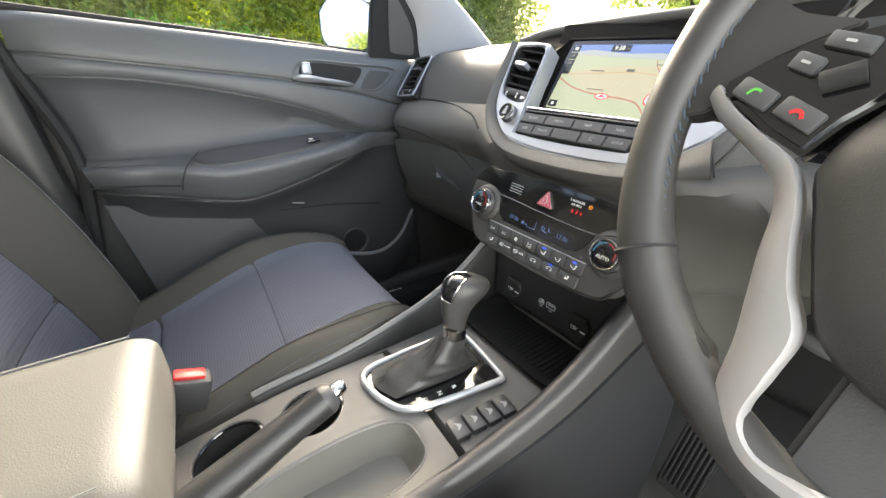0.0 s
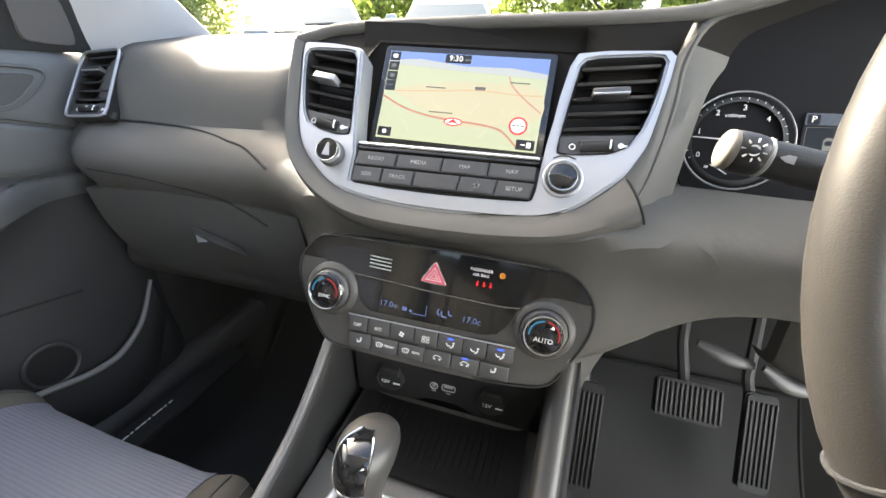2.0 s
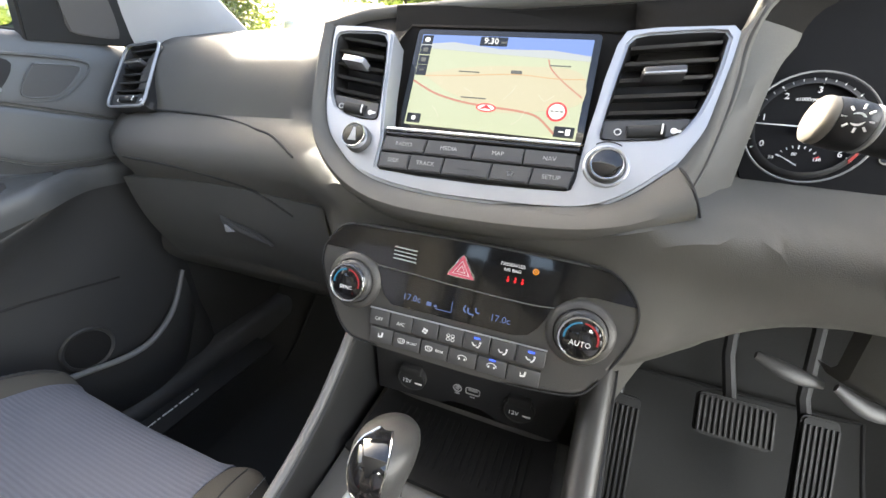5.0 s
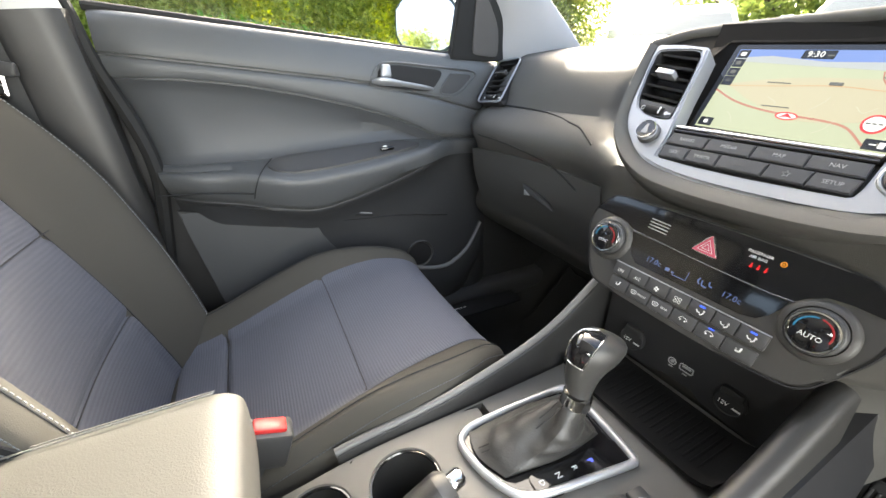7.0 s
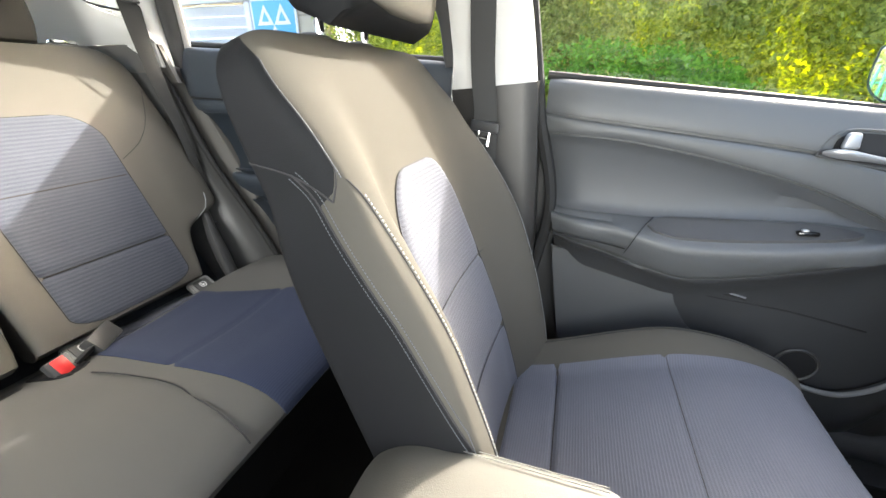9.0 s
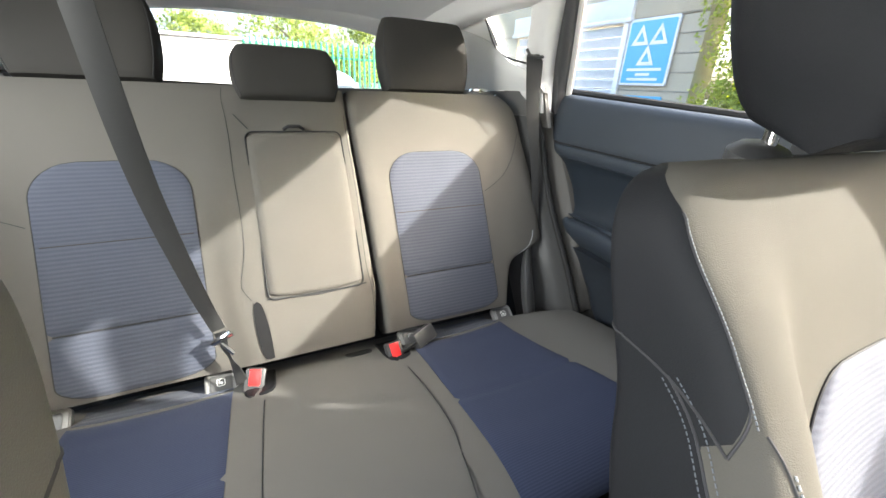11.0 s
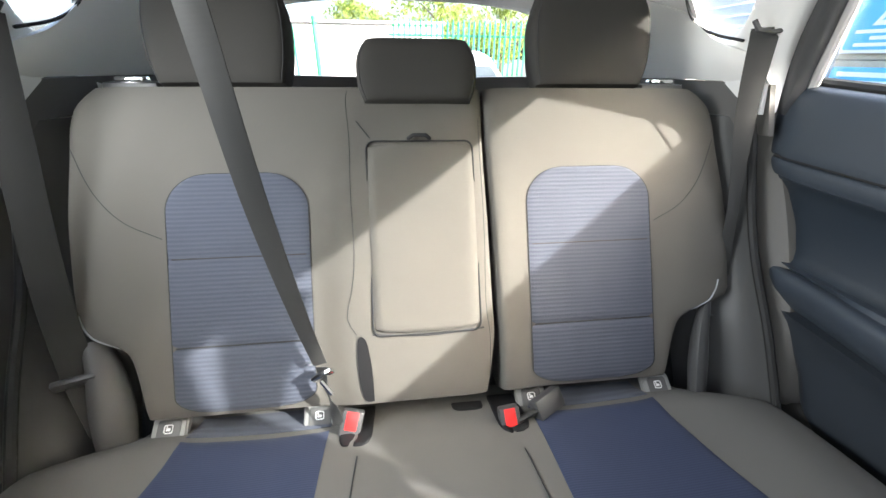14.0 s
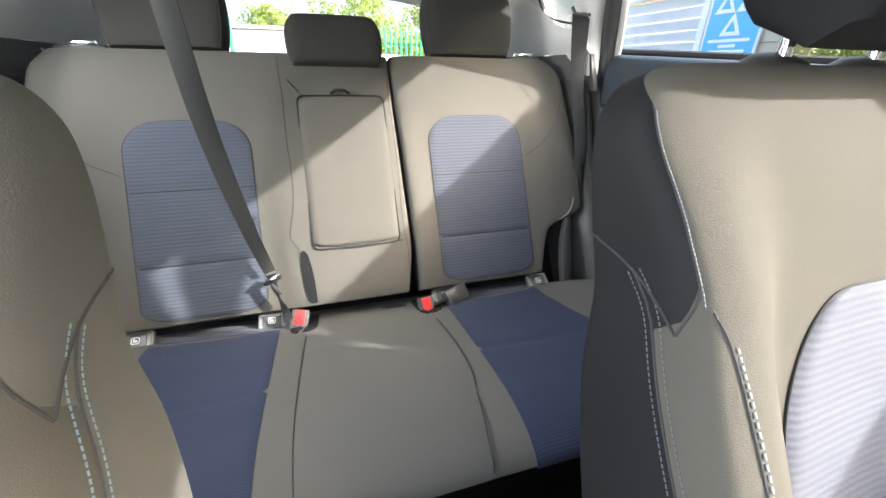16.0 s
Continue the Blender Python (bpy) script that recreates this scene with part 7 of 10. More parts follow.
def draw(kind, m):
    """A small printed mark: seat, screen, car, fan or foot."""
    bm = bmesh.new()
    d = 0.0002
    if kind == "fan":
        for q in range(4):
            a = math.pi / 2 * q + 0.4
            disc(bm, [(0.0013, 0), (0.0013, d)], m @ pose(0.0018 * math.cos(a), 0.0018 * math.sin(a), 0), 9)
    elif kind == "quad":
        for q in range(4):
            c = (0.0022 if q % 2 else -0.0022, 0.0018 if q < 2 else -0.0018)
            tube(bm, [m @ Vector((c[0] + 0.0016 * math.cos(2 * math.pi * k / 12), c[1] + 0.0014 * math.sin(2 * math.pi * k / 12), d)) for k in range(12)], 0.00035, 4, True)
    elif kind == "foot":
        disc(bm, [(0.0011, 0), (0.0011, d)], m @ pose(0.0035, 0.0020, 0), 9)
        plate(bm, strip([(-0.0040, 0.0012), (-0.0022, -0.0012), (0.0004, -0.0010)], 0.0011, 8), d, m)
        plate(bm, strip([(0.0034, 0.0006), (0.0026, -0.0018), (0.0004, -0.0030)], 0.0015, 8), d, m)
    elif kind == "screen":
        tube(bm, [m @ Vector((x, y, d)) for x, y in smooth_poly([(-0.0034, 0.0014), (0.0, 0.0022), (0.0034, 0.0014), (0.0024, -0.0020), (-0.0024, -0.0020)], 16)], 0.0004, 4, True)
        plate(bm, strip([(-0.0014, -0.0014), (-0.0004, -0.0002), (-0.0010, 0.0010)], 0.0006, 6), d, m)
        plate(bm, strip([(0.0008, -0.0014), (0.0016, -0.0002), (0.0010, 0.0010)], 0.0006, 6), d, m)
    elif kind == "car":
        plate(bm, strip([(-0.0044, -0.0010), (-0.0038, 0.0006), (-0.0016, 0.0020), (0.0014, 0.0020), (0.0040, 0.0004), (0.0044, -0.0012)], 0.0007, 20), d, m)
        for sx in (-1, 1):
            disc(bm, [(0.0010, 0), (0.0010, d)], m @ pose(sx * 0.0026, -0.0014, 0), 9)
    else:
        plate(bm, strip([(0.0016, 0.0030), (0.0008, -0.0012), (-0.0030, -0.0016)], 0.0018, 8), d, m)
        plate(bm, strip([(-0.0030, 0.0014), (-0.0022, 0.0004), (-0.0030, -0.0004)], 0.0006, 6), d, m)
    return bm


X1 = [-0.0849, -0.0628, -0.0385, -0.0120, 0.0124, 0.0378, 0.0612, 0.0872]
for k, mark in enumerate(("OFF", "A/C", "fan", "quad", "foot", "foot", "foot")):
    w, x = X1[k + 1] - X1[k], (X1[k + 1] + X1[k]) / 2
    bm = bmesh.new()
    block(bm, (w - 0.0006, 0.0160, 0.008), CM @ pose(x, -0.0397, 0.0006), 0.0016)
    b = part("button", bm, BTN, climate)
    m = CM @ pose(x, -0.0410, 0.0047)
    if k < 2:
        lettering("print", mark, 0.0050, m, WHITEINK, b, depth=0.0002)
    else:
        part("symbol", draw(mark, m), WHITEINK, b)
    if k in (4, 6):
        bm = bmesh.new()
        plate(bm, rounded(0.0060, 0.0018, 0.0004, 3, x, -0.0352), 0.0003, CM @ pose(0, 0, 0.0046))
        part("lamp", bm, BLUELAMP, b, "small blue lamp")
# the buttons' top highlight, modelled as a silver tube
bm = bmesh.new()
tube(bm, [in_panel(-0.0850, -0.0312, 0.0036), in_panel(0.0872, -0.0309, 0.0036)], 0.0008, 6)
part("button_highlight", bm, SILVER, climate, "thin silver line drawn as the highlight above the buttons")
X2 = [-0.0830, -0.0573, -0.0280, 0.0, 0.0279, 0.0560, 0.0856]
for k, mark in enumerate(("seat", "screen", "screen", "car", "car", "seat")):
    w, x = X2[k + 1] - X2[k], (X2[k + 1] + X2[k]) / 2
    bm = bmesh.new()
    block(bm, (w - 0.0006, 0.0158, 0.007), CM @ pose(x, -0.0578 - 0.0003 * k, 0.0), 0.0016)
    b = part("button", bm, BTN, climate)
    m = CM @ pose(x - (0.0055 if mark == "screen" else 0.0), -0.0575, 0.0036)
    part("symbol", draw(mark, m), WHITEINK, b)
    if mark == "screen":
        lettering("print", ("FRONT", "REAR")[k - 1], 0.0034, CM @ pose(x + 0.0055, -0.0578, 0.0036), WHITEINK, b, depth=0.0002)
    if k == 4:
        bm = bmesh.new()
        plate(bm, rounded(0.0055, 0.0018, 0.0004, 3, x, -0.0522), 0.0003, CM @ pose(0, 0, 0.0036))
        part("lamp", bm, BLUELAMP, b, "small blue lamp")
COOL, HOT = glow("cool_arc", (0.05, 0.30, 0.55), 0.35), glow("hot_arc", (0.6, 0.05, 0.06), 0.35)
CUP = (0, 0.345, 1)
for x, y, r, t in ((-0.1075, -0.0090, 0.0190, "SYNC"), (0.1100, -0.0090, 0.0190, "AUTO")):
    bm = bmesh.new()
    disc(bm, [(r * 1.55, -0.002), (r * 1.50, 0.0015), (r * 1.36, 0.0042), (r * 1.18, 0.0052), (r * 1.14, 0.003)], CM @ pose(x, y, 0), 48)
    part("knob_mount", bm, bpy.data.materials["dark_grey_panel"], climate, "raised round knob mount")
    root, m = knob("temperature_knob", tuple(in_panel(x, y, 0.004)), ACROSS, CUP, r, 0.0135, "large climate knob with a chrome ring and black face")
    lettering("print", t, 0.0062 if t == "AUTO" else 0.0052, m @ pose(0, -0.0045, 0.0003), WHITEINK, root, depth=0.0002)
    for mat_, a0, a1 in ((COOL, 95, 185), (HOT, -15, 85)):
        bm = bmesh.new()
        plate(bm, strip([(r * 0.70 * math.cos(radians(a0 + (a1 - a0) * q / 12)), r * 0.70 * math.sin(radians(a0 + (a1 - a0) * q / 12))) for q in range(13)], 0.0015, 26), 0.0003, m)
        part("scale_arc", bm, mat_, root)

# socket panel under the climate controls, and the rubber tray below it
sock = thing("socket_panel", "black panel with two power sockets and a data port", "panel", (0, 0.45, 0.72))
SKM = plane_pose((0, 0.449, 0.755), ACROSS, (0, 0.03, 1))
bm = bmesh.new()
plate(bm, [(-0.125, 0.092), (0.125, 0.092), (0.108, -0.036), (0.035, -0.030), (0.02, -0.022), (-0.02, -0.022), (-0.035, -0.030), (-0.118, -0.034)], 0.010, SKM @ pose(0, 0, -0.010), 0.003)
part("panel", bm, surface("socket_black", (0.020, 0.020, 0.021), 0.5, grain=900, bump=0.2), sock)
for x in (-0.0700, 0.0605):
    bm = bmesh.new()
    disc(bm, [(0.0185, 0), (0.0185, 0.005), (0.0165, 0.007), (0.0150, 0.006), (0.0120, 0.0065)], SKM @ pose(x, 0.002, 0), 28)
    block(bm, (0.026, 0.012, 0.010), SKM @ pose(x, 0.015, 0.004), 0.003)
    s_ = part("socket_cap", bm, RUBBER, sock)
    lettering("print", "12V", 0.0075, SKM @ pose(x - 0.005, -0.001, 0.0072), WHITEINK, s_)
    bm = bmesh.new()
    plate(bm, rounded(0.009, 0.0022, 0.0004, 3, x + 0.010, -0.0015), 0.0004, SKM @ pose(0, 0, 0.0072))
    part("print_bar", bm, WHITEINK, s_)
bm = bmesh.new()
tube(bm, [SKM @ Vector((-0.0125 + 0.0048 * math.cos(2 * math.pi * q / 20), 0.0045 + 0.0048 * math.sin(2 * math.pi * q / 20), 0.001)) for q in range(20)], 0.0009, 6, True)
disc(bm, [(0.0026, 0), (0.0026, 0.001), (0.0012, 0.0008)], SKM @ pose(-0.0125, 0.0045, 0), 14)
part("aux_port", bm, GREYINK, sock)
bm = bmesh.new()
tube(bm, [SKM @ Vector((x, y, 0.001)) for x, y in rounded(0.0165, 0.0090, 0.0022, 4, 0.0062, 0.0055)], 0.0008, 6, True)
plate(bm, rounded(0.0115, 0.0026, 0.0006, 3, 0.0062, 0.0065), 0.0008, SKM)
part("data_port", bm, GREYINK, sock)
for x in (-0.0125, 0.0062):
    bm = bmesh.new()
    plate(bm, rounded(0.0060, 0.0018, 0.0004, 3, x, -0.0040), 0.0004, SKM)
    part("print_bar", bm, GREYINK, sock)

# joints along the padded ledge and above the glovebox lid
for pts_ in ([(-0.60, 0.5384, 1.045), (-0.567, 0.5384, 1.045), (-0.496, 0.5372, 1.044), (-0.423, 0.5336, 1.041), (-0.39, 0.5297, 1.038), (-0.356, 0.5228, 1.034), (-0.33, 0.5159, 1.03), (-0.302, 0.5104, 1.026), (-0.275, 0.4999, 1.017), (-0.246, 0.4871, 1.005)],
             [(-0.635, 0.4946, 0.98), (-0.58, 0.484, 0.979), (-0.529, 0.4849, 0.977), (-0.475, 0.4866, 0.973), (-0.424, 0.4892, 0.967), (-0.385, 0.4922, 0.961), (-0.35, 0.4971, 0.953), (-0.31, 0.4977, 0.938), (-0.276, 0.4995, 0.92)]):
    bm = bmesh.new()
    tube(bm, curve_points(pts_, 40), 0.0017, 6)
    part("joint_line", bm, DARKTHREAD, dash)

# glovebox with its latch
glove = thing("glovebox", "dark glovebox below the dash with a small latch", "glovebox", (-0.43, 0.52, 0.75))
bm, rows = bmesh.new(), []
for i in range(29):
    x = -0.640 + 0.42 * i / 28
    sag = 0.035 * math.cos(math.pi * (i / 28 - 0.5)) ** 0.6 if 0 < i < 28 else 0
    row = []
    for j in range(13):
        t = j / 12
        row.append((x, 0.497 + 0.055 * t - 0.012 * math.sin(math.pi * t), 0.940 + 0.010 * math.sin(math.pi * i / 28) - 0.17 * t))
    rows.append(row)
part("lid", slab(bm, rows, (0, 0.02, 0)), surface("glovebox_grey", (0.075, 0.074, 0.070), 0.52, grain=1100, bump=0.3), glove)
bm = bmesh.new()
plate(bm, [(-0.055, 0.012), (0.030, -0.008), (0.050, -0.020), (0.004, -0.012), (-0.050, 0.0)], 0.008, plane_pose((-0.375, 0.505, 0.886), (1, 0, 0), (0, 0.2, 1)), 0.002)
part("latch", bm, DARKPL, glove)
bm = bmesh.new()
plate(bm, [(-0.040, 0.004), (-0.020, -0.004), (-0.037, -0.007)], 0.003, plane_pose((-0.375, 0.4965, 0.884), (1, 0, 0), (0, 0.2, 1)))
part("latch_glint", bm, SILVER, glove, "bright latch edge")

# instruments behind the wheel
IM = plane_pose((0.258, 0.562, 1.049), (1, 0, 0), (0, 0.36, 0.93))
inst = thing("instrument_cluster", "dark instrument cluster with a rev counter", "instruments", (0.36, 0.57, 1.01))
DIALBLACK = surface("dial_black", (0.010, 0.010, 0.011), 0.85, bump=0.0, spec=0.08)
bm = bmesh.new()
plate(bm, rounded(0.44, 0.25, 0.10, 8, 0.17, 0.030), 0.004, IM @ pose(0, 0, -0.004))
part("backing", bm, DIALBLACK, inst)
RINGGREY = surface("dial_ring_grey", (0.22, 0.22, 0.22), 0.4, metal=0.6, vary=0.03, bump=0.0)
DIAL_R, DIAL_Y = 0.0455, 0.0057


def on_dial(x, r, a, h=0.001):
    return IM @ Vector((x + r * math.cos(a), DIAL_Y + r * math.sin(a), h))


def arc_line(x, r, a0, a1, n, h):
    return [on_dial(x, r, radians(a0 + (a1 - a0) * k / n), h) for k in range(n + 1)]


for x, hot in ((-0.001, True), (0.142, False)):
    bm = bmesh.new()
    tube(bm, arc_line(x, DIAL_R, 0, 351, 39, 0.006), 0.0009, 8, True)
    dial = part("dial_ring", bm, RINGGREY, inst)
    bm = bmesh.new()
    tube(bm, arc_line(x, DIAL_R - 0.0055, 0, 354, 59, 0.0008), 0.0048, 8, True, squash=0.3)
    part("scale_band", bm, surface("scale_grey", (0.028, 0.028, 0.030), 0.7, bump=0.0), dial, "dark grey scale band")
    for k in range(25):
        a = radians(206 - 244 * k / 24)
        bm = bmesh.new()
        r0 = 0.0365 if k % 4 == 0 else 0.0385
        tube(bm, [on_dial(x, r0, a, 0.0032), on_dial(x, 0.0412, a, 0.0032)], 0.0005 if k % 4 == 0 else 0.00035, 4)
        part("tick", bm, WHITEINK, dial)
    for k in range(7):
        a = radians(206 - 244 * k / 6)
        if hot:
            lettering("number", str(k), 0.0072, IM @ pose(x + 0.0322 * math.cos(a), DIAL_Y + 0.0322 * math.sin(a), 0.001), WHITEINK, dial)
    if hot:
        bm = bmesh.new()
        tube(bm, arc_line(x, 0.0400, -2, -40, 16, 0.0036), 0.0022, 6, squash=0.3)
        part("red_zone", bm, surface("zone_red", (0.34, 0.025, 0.02), 0.5, bump=0.0), dial, "red zone of the rev counter")
        lettering("print", "x1000rpm", 0.0040, IM @ pose(-0.0046, 0.0300, 0.001), WHITEINK, dial)
    # a small gauge in the lower part of the dial
    gx_, gy_, gr_ = x - 0.0035 + 0.001, -0.0256, 0.0172
    for k in range(9):
        a = radians(150 - 120 * k / 8)
        bm = bmesh.new()
        r0 = 0.0140 if k % 4 == 0 else 0.0152
        tube(bm, [IM @ Vector((gx_ + r0 * math.cos(a), gy_ + r0 * math.sin(a), 0.001)), IM @ Vector((gx_ + gr_ * math.cos(a), gy_ + gr_ * math.sin(a), 0.001))], 0.0005 if k % 4 == 0 else 0.0004, 4)
        part("tick", bm, WHITEINK if k < 8 else RED, dial)
    if hot:
        for word, lx, ly in (("50", -0.0214, -0.0195), ("80", -0.0059, -0.0160), ("130", 0.0100, -0.0195)):
            lettering("number", word, 0.0038, IM @ pose(lx, ly, 0.001), WHITEINK, dial)
    bm = bmesh.new()
    tube(bm, [IM @ Vector((gx_, gy_, 0.003)), IM @ Vector((gx_ - 0.0147, gy_ + 0.0085, 0.003))], [0.0005, 0.0003], 6)
    part("needle", bm, WHITEINK, dial, "white gauge needle")
    bm = bmesh.new()
    tube(bm, [on_dial(x, 0.004, radians(177), 0.006), on_dial(x, 0.0375, radians(177), 0.006)], [0.0007, 0.0004], 6)
    part("needle", bm, WHITEINK, dial, "white rev needle")
    bm = bmesh.new()
    disc(bm, [(0.0058, 0.001), (0.0056, 0.007), (0.0045, 0.008), (0.0010, 0.0082)], IM @ pose(x, DIAL_Y, 0), 20)
    part("needle_hub", bm, DIALBLACK, dial)
INFO = glow("info_screen", (0.13, 0.15, 0.19), 0.10)
INFO.node_tree.nodes["Principled BSDF"].inputs["Specular IOR Level"].default_value = 0.08
BLUEBAR = glow("info_bar", (0.26, 0.31, 0.42), 0.12)
bm = bmesh.new()
plate(bm, rounded(0.042, 0.053, 0.002, 3, 0.0708, 0.008), 0.001, IM @ pose(0, 0, 0.001))
info = part("info_screen", bm, INFO, inst, "small dark trip display")
bm = bmesh.new()
plate(bm, rounded(0.042, 0.0105, 0.001, 3, 0.0708, 0.0290), 0.0004, IM @ pose(0, 0, 0.0021))
part("title_bar", bm, BLUEBAR, info)
bm = bmesh.new()
plate(bm, rounded(0.0088, 0.0088, 0.001, 3, 0.0560, 0.0285), 0.0004, IM @ pose(0, 0, 0.0026))
part("letter_box", bm, INFO, info)
lettering("print", "P", 0.0080, IM @ pose(0.0560, 0.0285, 0.0032), MAPWHITE, info)
bm = bmesh.new()
tube(bm, [IM @ Vector((px, py, 0.0022)) for px, py in ((0.0520, 0.0215), (0.0890, 0.0225), (0.0890, -0.0110), (0.0520, -0.0110))], 0.0003, 4, True)
part("frame_line", bm, MAPGREY, info)
for w, h, cx_, cy_, tone in ((0.0078, 0.0160, 0.0700, 0.0048, MAPGREY), (0.0056, 0.0040, 0.0700, 0.0078, INFO), (0.0056, 0.0030, 0.0700, -0.0005, INFO)):
    bm = bmesh.new()
    plate(bm, rounded(w, h, min(w, h) * 0.35, 4, cx_, cy_), 0.0003, IM @ pose(0, 0, 0.0021 + (0.0005 if tone is INFO else 0)))
    part("car_symbol", bm, tone, info)
bm = bmesh.new()
tube(bm, [IM @ Vector((0.0740, 0.0075, 0.0024)), IM @ Vector((0.0795, 0.0040, 0.0024))], 0.0006, 4)
part("open_door_symbol", bm, MAPWHITE, info)
lettering("print", "16°C", 0.0042, IM @ pose(0.0835, -0.0150, 0.0026), MAPWHITE, info)
bm = bmesh.new()
plate(bm, rounded(0.0165, 0.0030, 0.0006, 3, 0.0800, -0.0196), 0.0003, IM @ pose(0, 0, 0.0024))
part("text_bar", bm, MAPWHITE, inst)
bm = bmesh.new()
disc(bm, [(0.0046, 0.001), (0.0046, 0.0016)], IM @ pose(0.0535, -0.0158, 0), 20)
part("round_lamp", bm, MAPGREY, inst, "pale round lamp")
bm = bmesh.new()
plate(bm, rounded(0.0085, 0.0055, 0.002, 3, 0.0765, -0.0332), 0.0004, IM @ pose(0, 0, 0.001))
part("warning_lamp", bm, REDLAMP, inst, "red warning lamp")
bm = bmesh.new()
plate(bm, [(0.0840, -0.0360), (0.0885, -0.0360), (0.0875, -0.0320), (0.0865, -0.0300), (0.0850, -0.0320)], 0.0004, IM @ pose(0, 0, 0.001))
part("warning_lamp", bm, REDLAMP, inst, "red warning lamp")


# ---- centre console ----
console = thing("centre_console", "charcoal centre console between the front seats", "console", (0, 0.1, 0.40))


def console_top(y):
    return lerp_table([(-0.45, 0.64), (-0.10, 0.665), (0.05, 0.690), (0.20, 0.696), (0.36, 0.704), (0.46, 0.712)], y)[0]


SIDEPL = surface("console_side_black", (0.022, 0.022, 0.024), 0.5, grain=1000, bump=0.25)
GREYCON = surface("console_grey", (0.108, 0.105, 0.098), 0.5, vary=0.08, grain=1100, bump=0.3)
bm, rings = bmesh.new(), []
for i in range(66):
    y = -0.42 + 0.88 * i / 65
    z = console_top(y) - 0.085 * smooth01(-0.085, -0.075, y) * smooth01(0.212, 0.203, y)
    w = lerp_table([(-0.42, 0.105), (-0.1, 0.118), (0.2, 0.122), (0.46, 0.126)], y)[0]
    zt = console_top(y)
    rings.append([(-w - 0.012, y, 0.38), (-w - 0.006, y, zt - 0.06), (-w, y, zt - 0.010), (-w + 0.006, y, zt), (-w + 0.009, y, zt), (-w + 0.010, y, z), (-0.05, y, z), (0.05, y, z), (w - 0.010, y, z), (w - 0.009, y, zt), (w - 0.006, y, zt), (w, y, zt - 0.010), (w + 0.006, y, zt - 0.06), (w + 0.012, y, 0.38)])
body = part("console_body", loft(bm, rings), GREYCON, console)


def holed(bm, x0, x1, y0, y1, cx, cy, rx, ry, power, lip, depth, floor_z):
    """A flat deck with one rounded hole whose wall drops to a floor."""
    n = 48
    rows = [[], [], [], [], [], []]
    for k in range(n):
        a = 2 * math.pi * k / n
        c, s_ = math.cos(a), math.sin(a)
        sc = min(((x1 - cx) if c > 0 else (cx - x0)) / max(abs(c), 1e-6), ((y1 - cy) if s_ > 0 else (cy - y0)) / max(abs(s_), 1e-6))
        ox, oy = cx + c * sc, cy + s_ * sc
        hx, hy = cx + rx * math.copysign(abs(c) ** power, c), cy + ry * math.copysign(abs(s_) ** power, s_)
        z = console_top(oy) + 0.001
        zh = console_top(hy) + 0.001
        rows[0].append((ox, oy, z))
        rows[1].append((hx, hy, zh))
        rows[2].append((cx + (hx - cx) * (1 - lip), cy + (hy - cy) * (1 - lip), zh - 0.004))
        rows[3].append((cx + (hx - cx) * (1 - 1.6 * lip), cy + (hy - cy) * (1 - 1.6 * lip), floor_z(cx + (hx - cx), cy + (hy - cy)) + 0.012))
        rows[4].append((cx + (hx - cx) * 0.80, cy + (hy - cy) * 0.80, floor_z(cx + (hx - cx) * 0.8, cy + (hy - cy) * 0.8)))
        rows[5].append((cx + (hx - cx) * 0.05, cy + (hy - cy) * 0.05, floor_z(cx, cy)))
    return rows


# raised rails that climb to the dash on either side
for sx in (-1, 1):
    bm, rings = bmesh.new(), []
    for i in range(31):
        t = i / 30
        y = 0.02 + 0.435 * t
        z = console_top(y) + 0.004 + lerp_table([(0, 0.0), (0.25, 0.004), (0.5, 0.022), (0.75, 0.055), (1, 0.125)], t)[0]
        x = sx * (0.122 + 0.012 * t)
        h = 0.012
        k = (0.011 + 0.003 * t) * (0.5 if sx < 0 else 1.0)
        rings.append([(x - k, y, z - 0.004), (x - k * 0.6, y - 0.003 * t, z + 0.003), (x, y - 0.004 * t, z + 0.005), (x + k * 0.6, y - 0.003 * t, z + 0.003), (x + k, y, z - 0.004), (x + k + sx * 0.006 + 0.004, y + 0.02, 0.52), (x - k + sx * 0.006 - 0.004, y + 0.02, 0.52)])
    rail = part("console_rail", loft(bm, rings), surface("rail_charcoal", (0.030, 0.030, 0.030) if sx < 0 else (0.032, 0.031, 0.030), 0.40, grain=1200, bump=0.15), console, "charcoal rail climbing to the dash")
    if sx < 0:
        bm = bmesh.new()
        tube(bm, [Vector(r[2]) + Vector((-0.004, -0.001, -0.001)) for r in rings], 0.0055, 10)
        part("rail_edge", bm, surface("rail_silver", (0.14, 0.14, 0.14), 0.40, metal=0.2, bump=0.03), rail, "thin satin silver edge")
# knee cheek beside the driver's footwell and its twin
for sx in (-1, 1):
    bm, rows = bmesh.new(), []
    for i in range(21):
        t = i / 20
        y = 0.06 + 0.50 * t
        zt = console_top(min(y, 0.45)) + lerp_table([(0, -0.01), (0.5, 0.012), (0.8, 0.07), (1, 0.13)], t)[0]
        rows.append([(sx * (0.138 + 0.020 * t + 0.012 * math.sin(math.pi * j / 8)), y, zt - (zt - 0.36) * j / 8) for j in range(9)])
    part("side_panel", slab(bm, rows, (-sx * 0.012, 0, 0)), SIDEPL, console, "near-black console side panel")

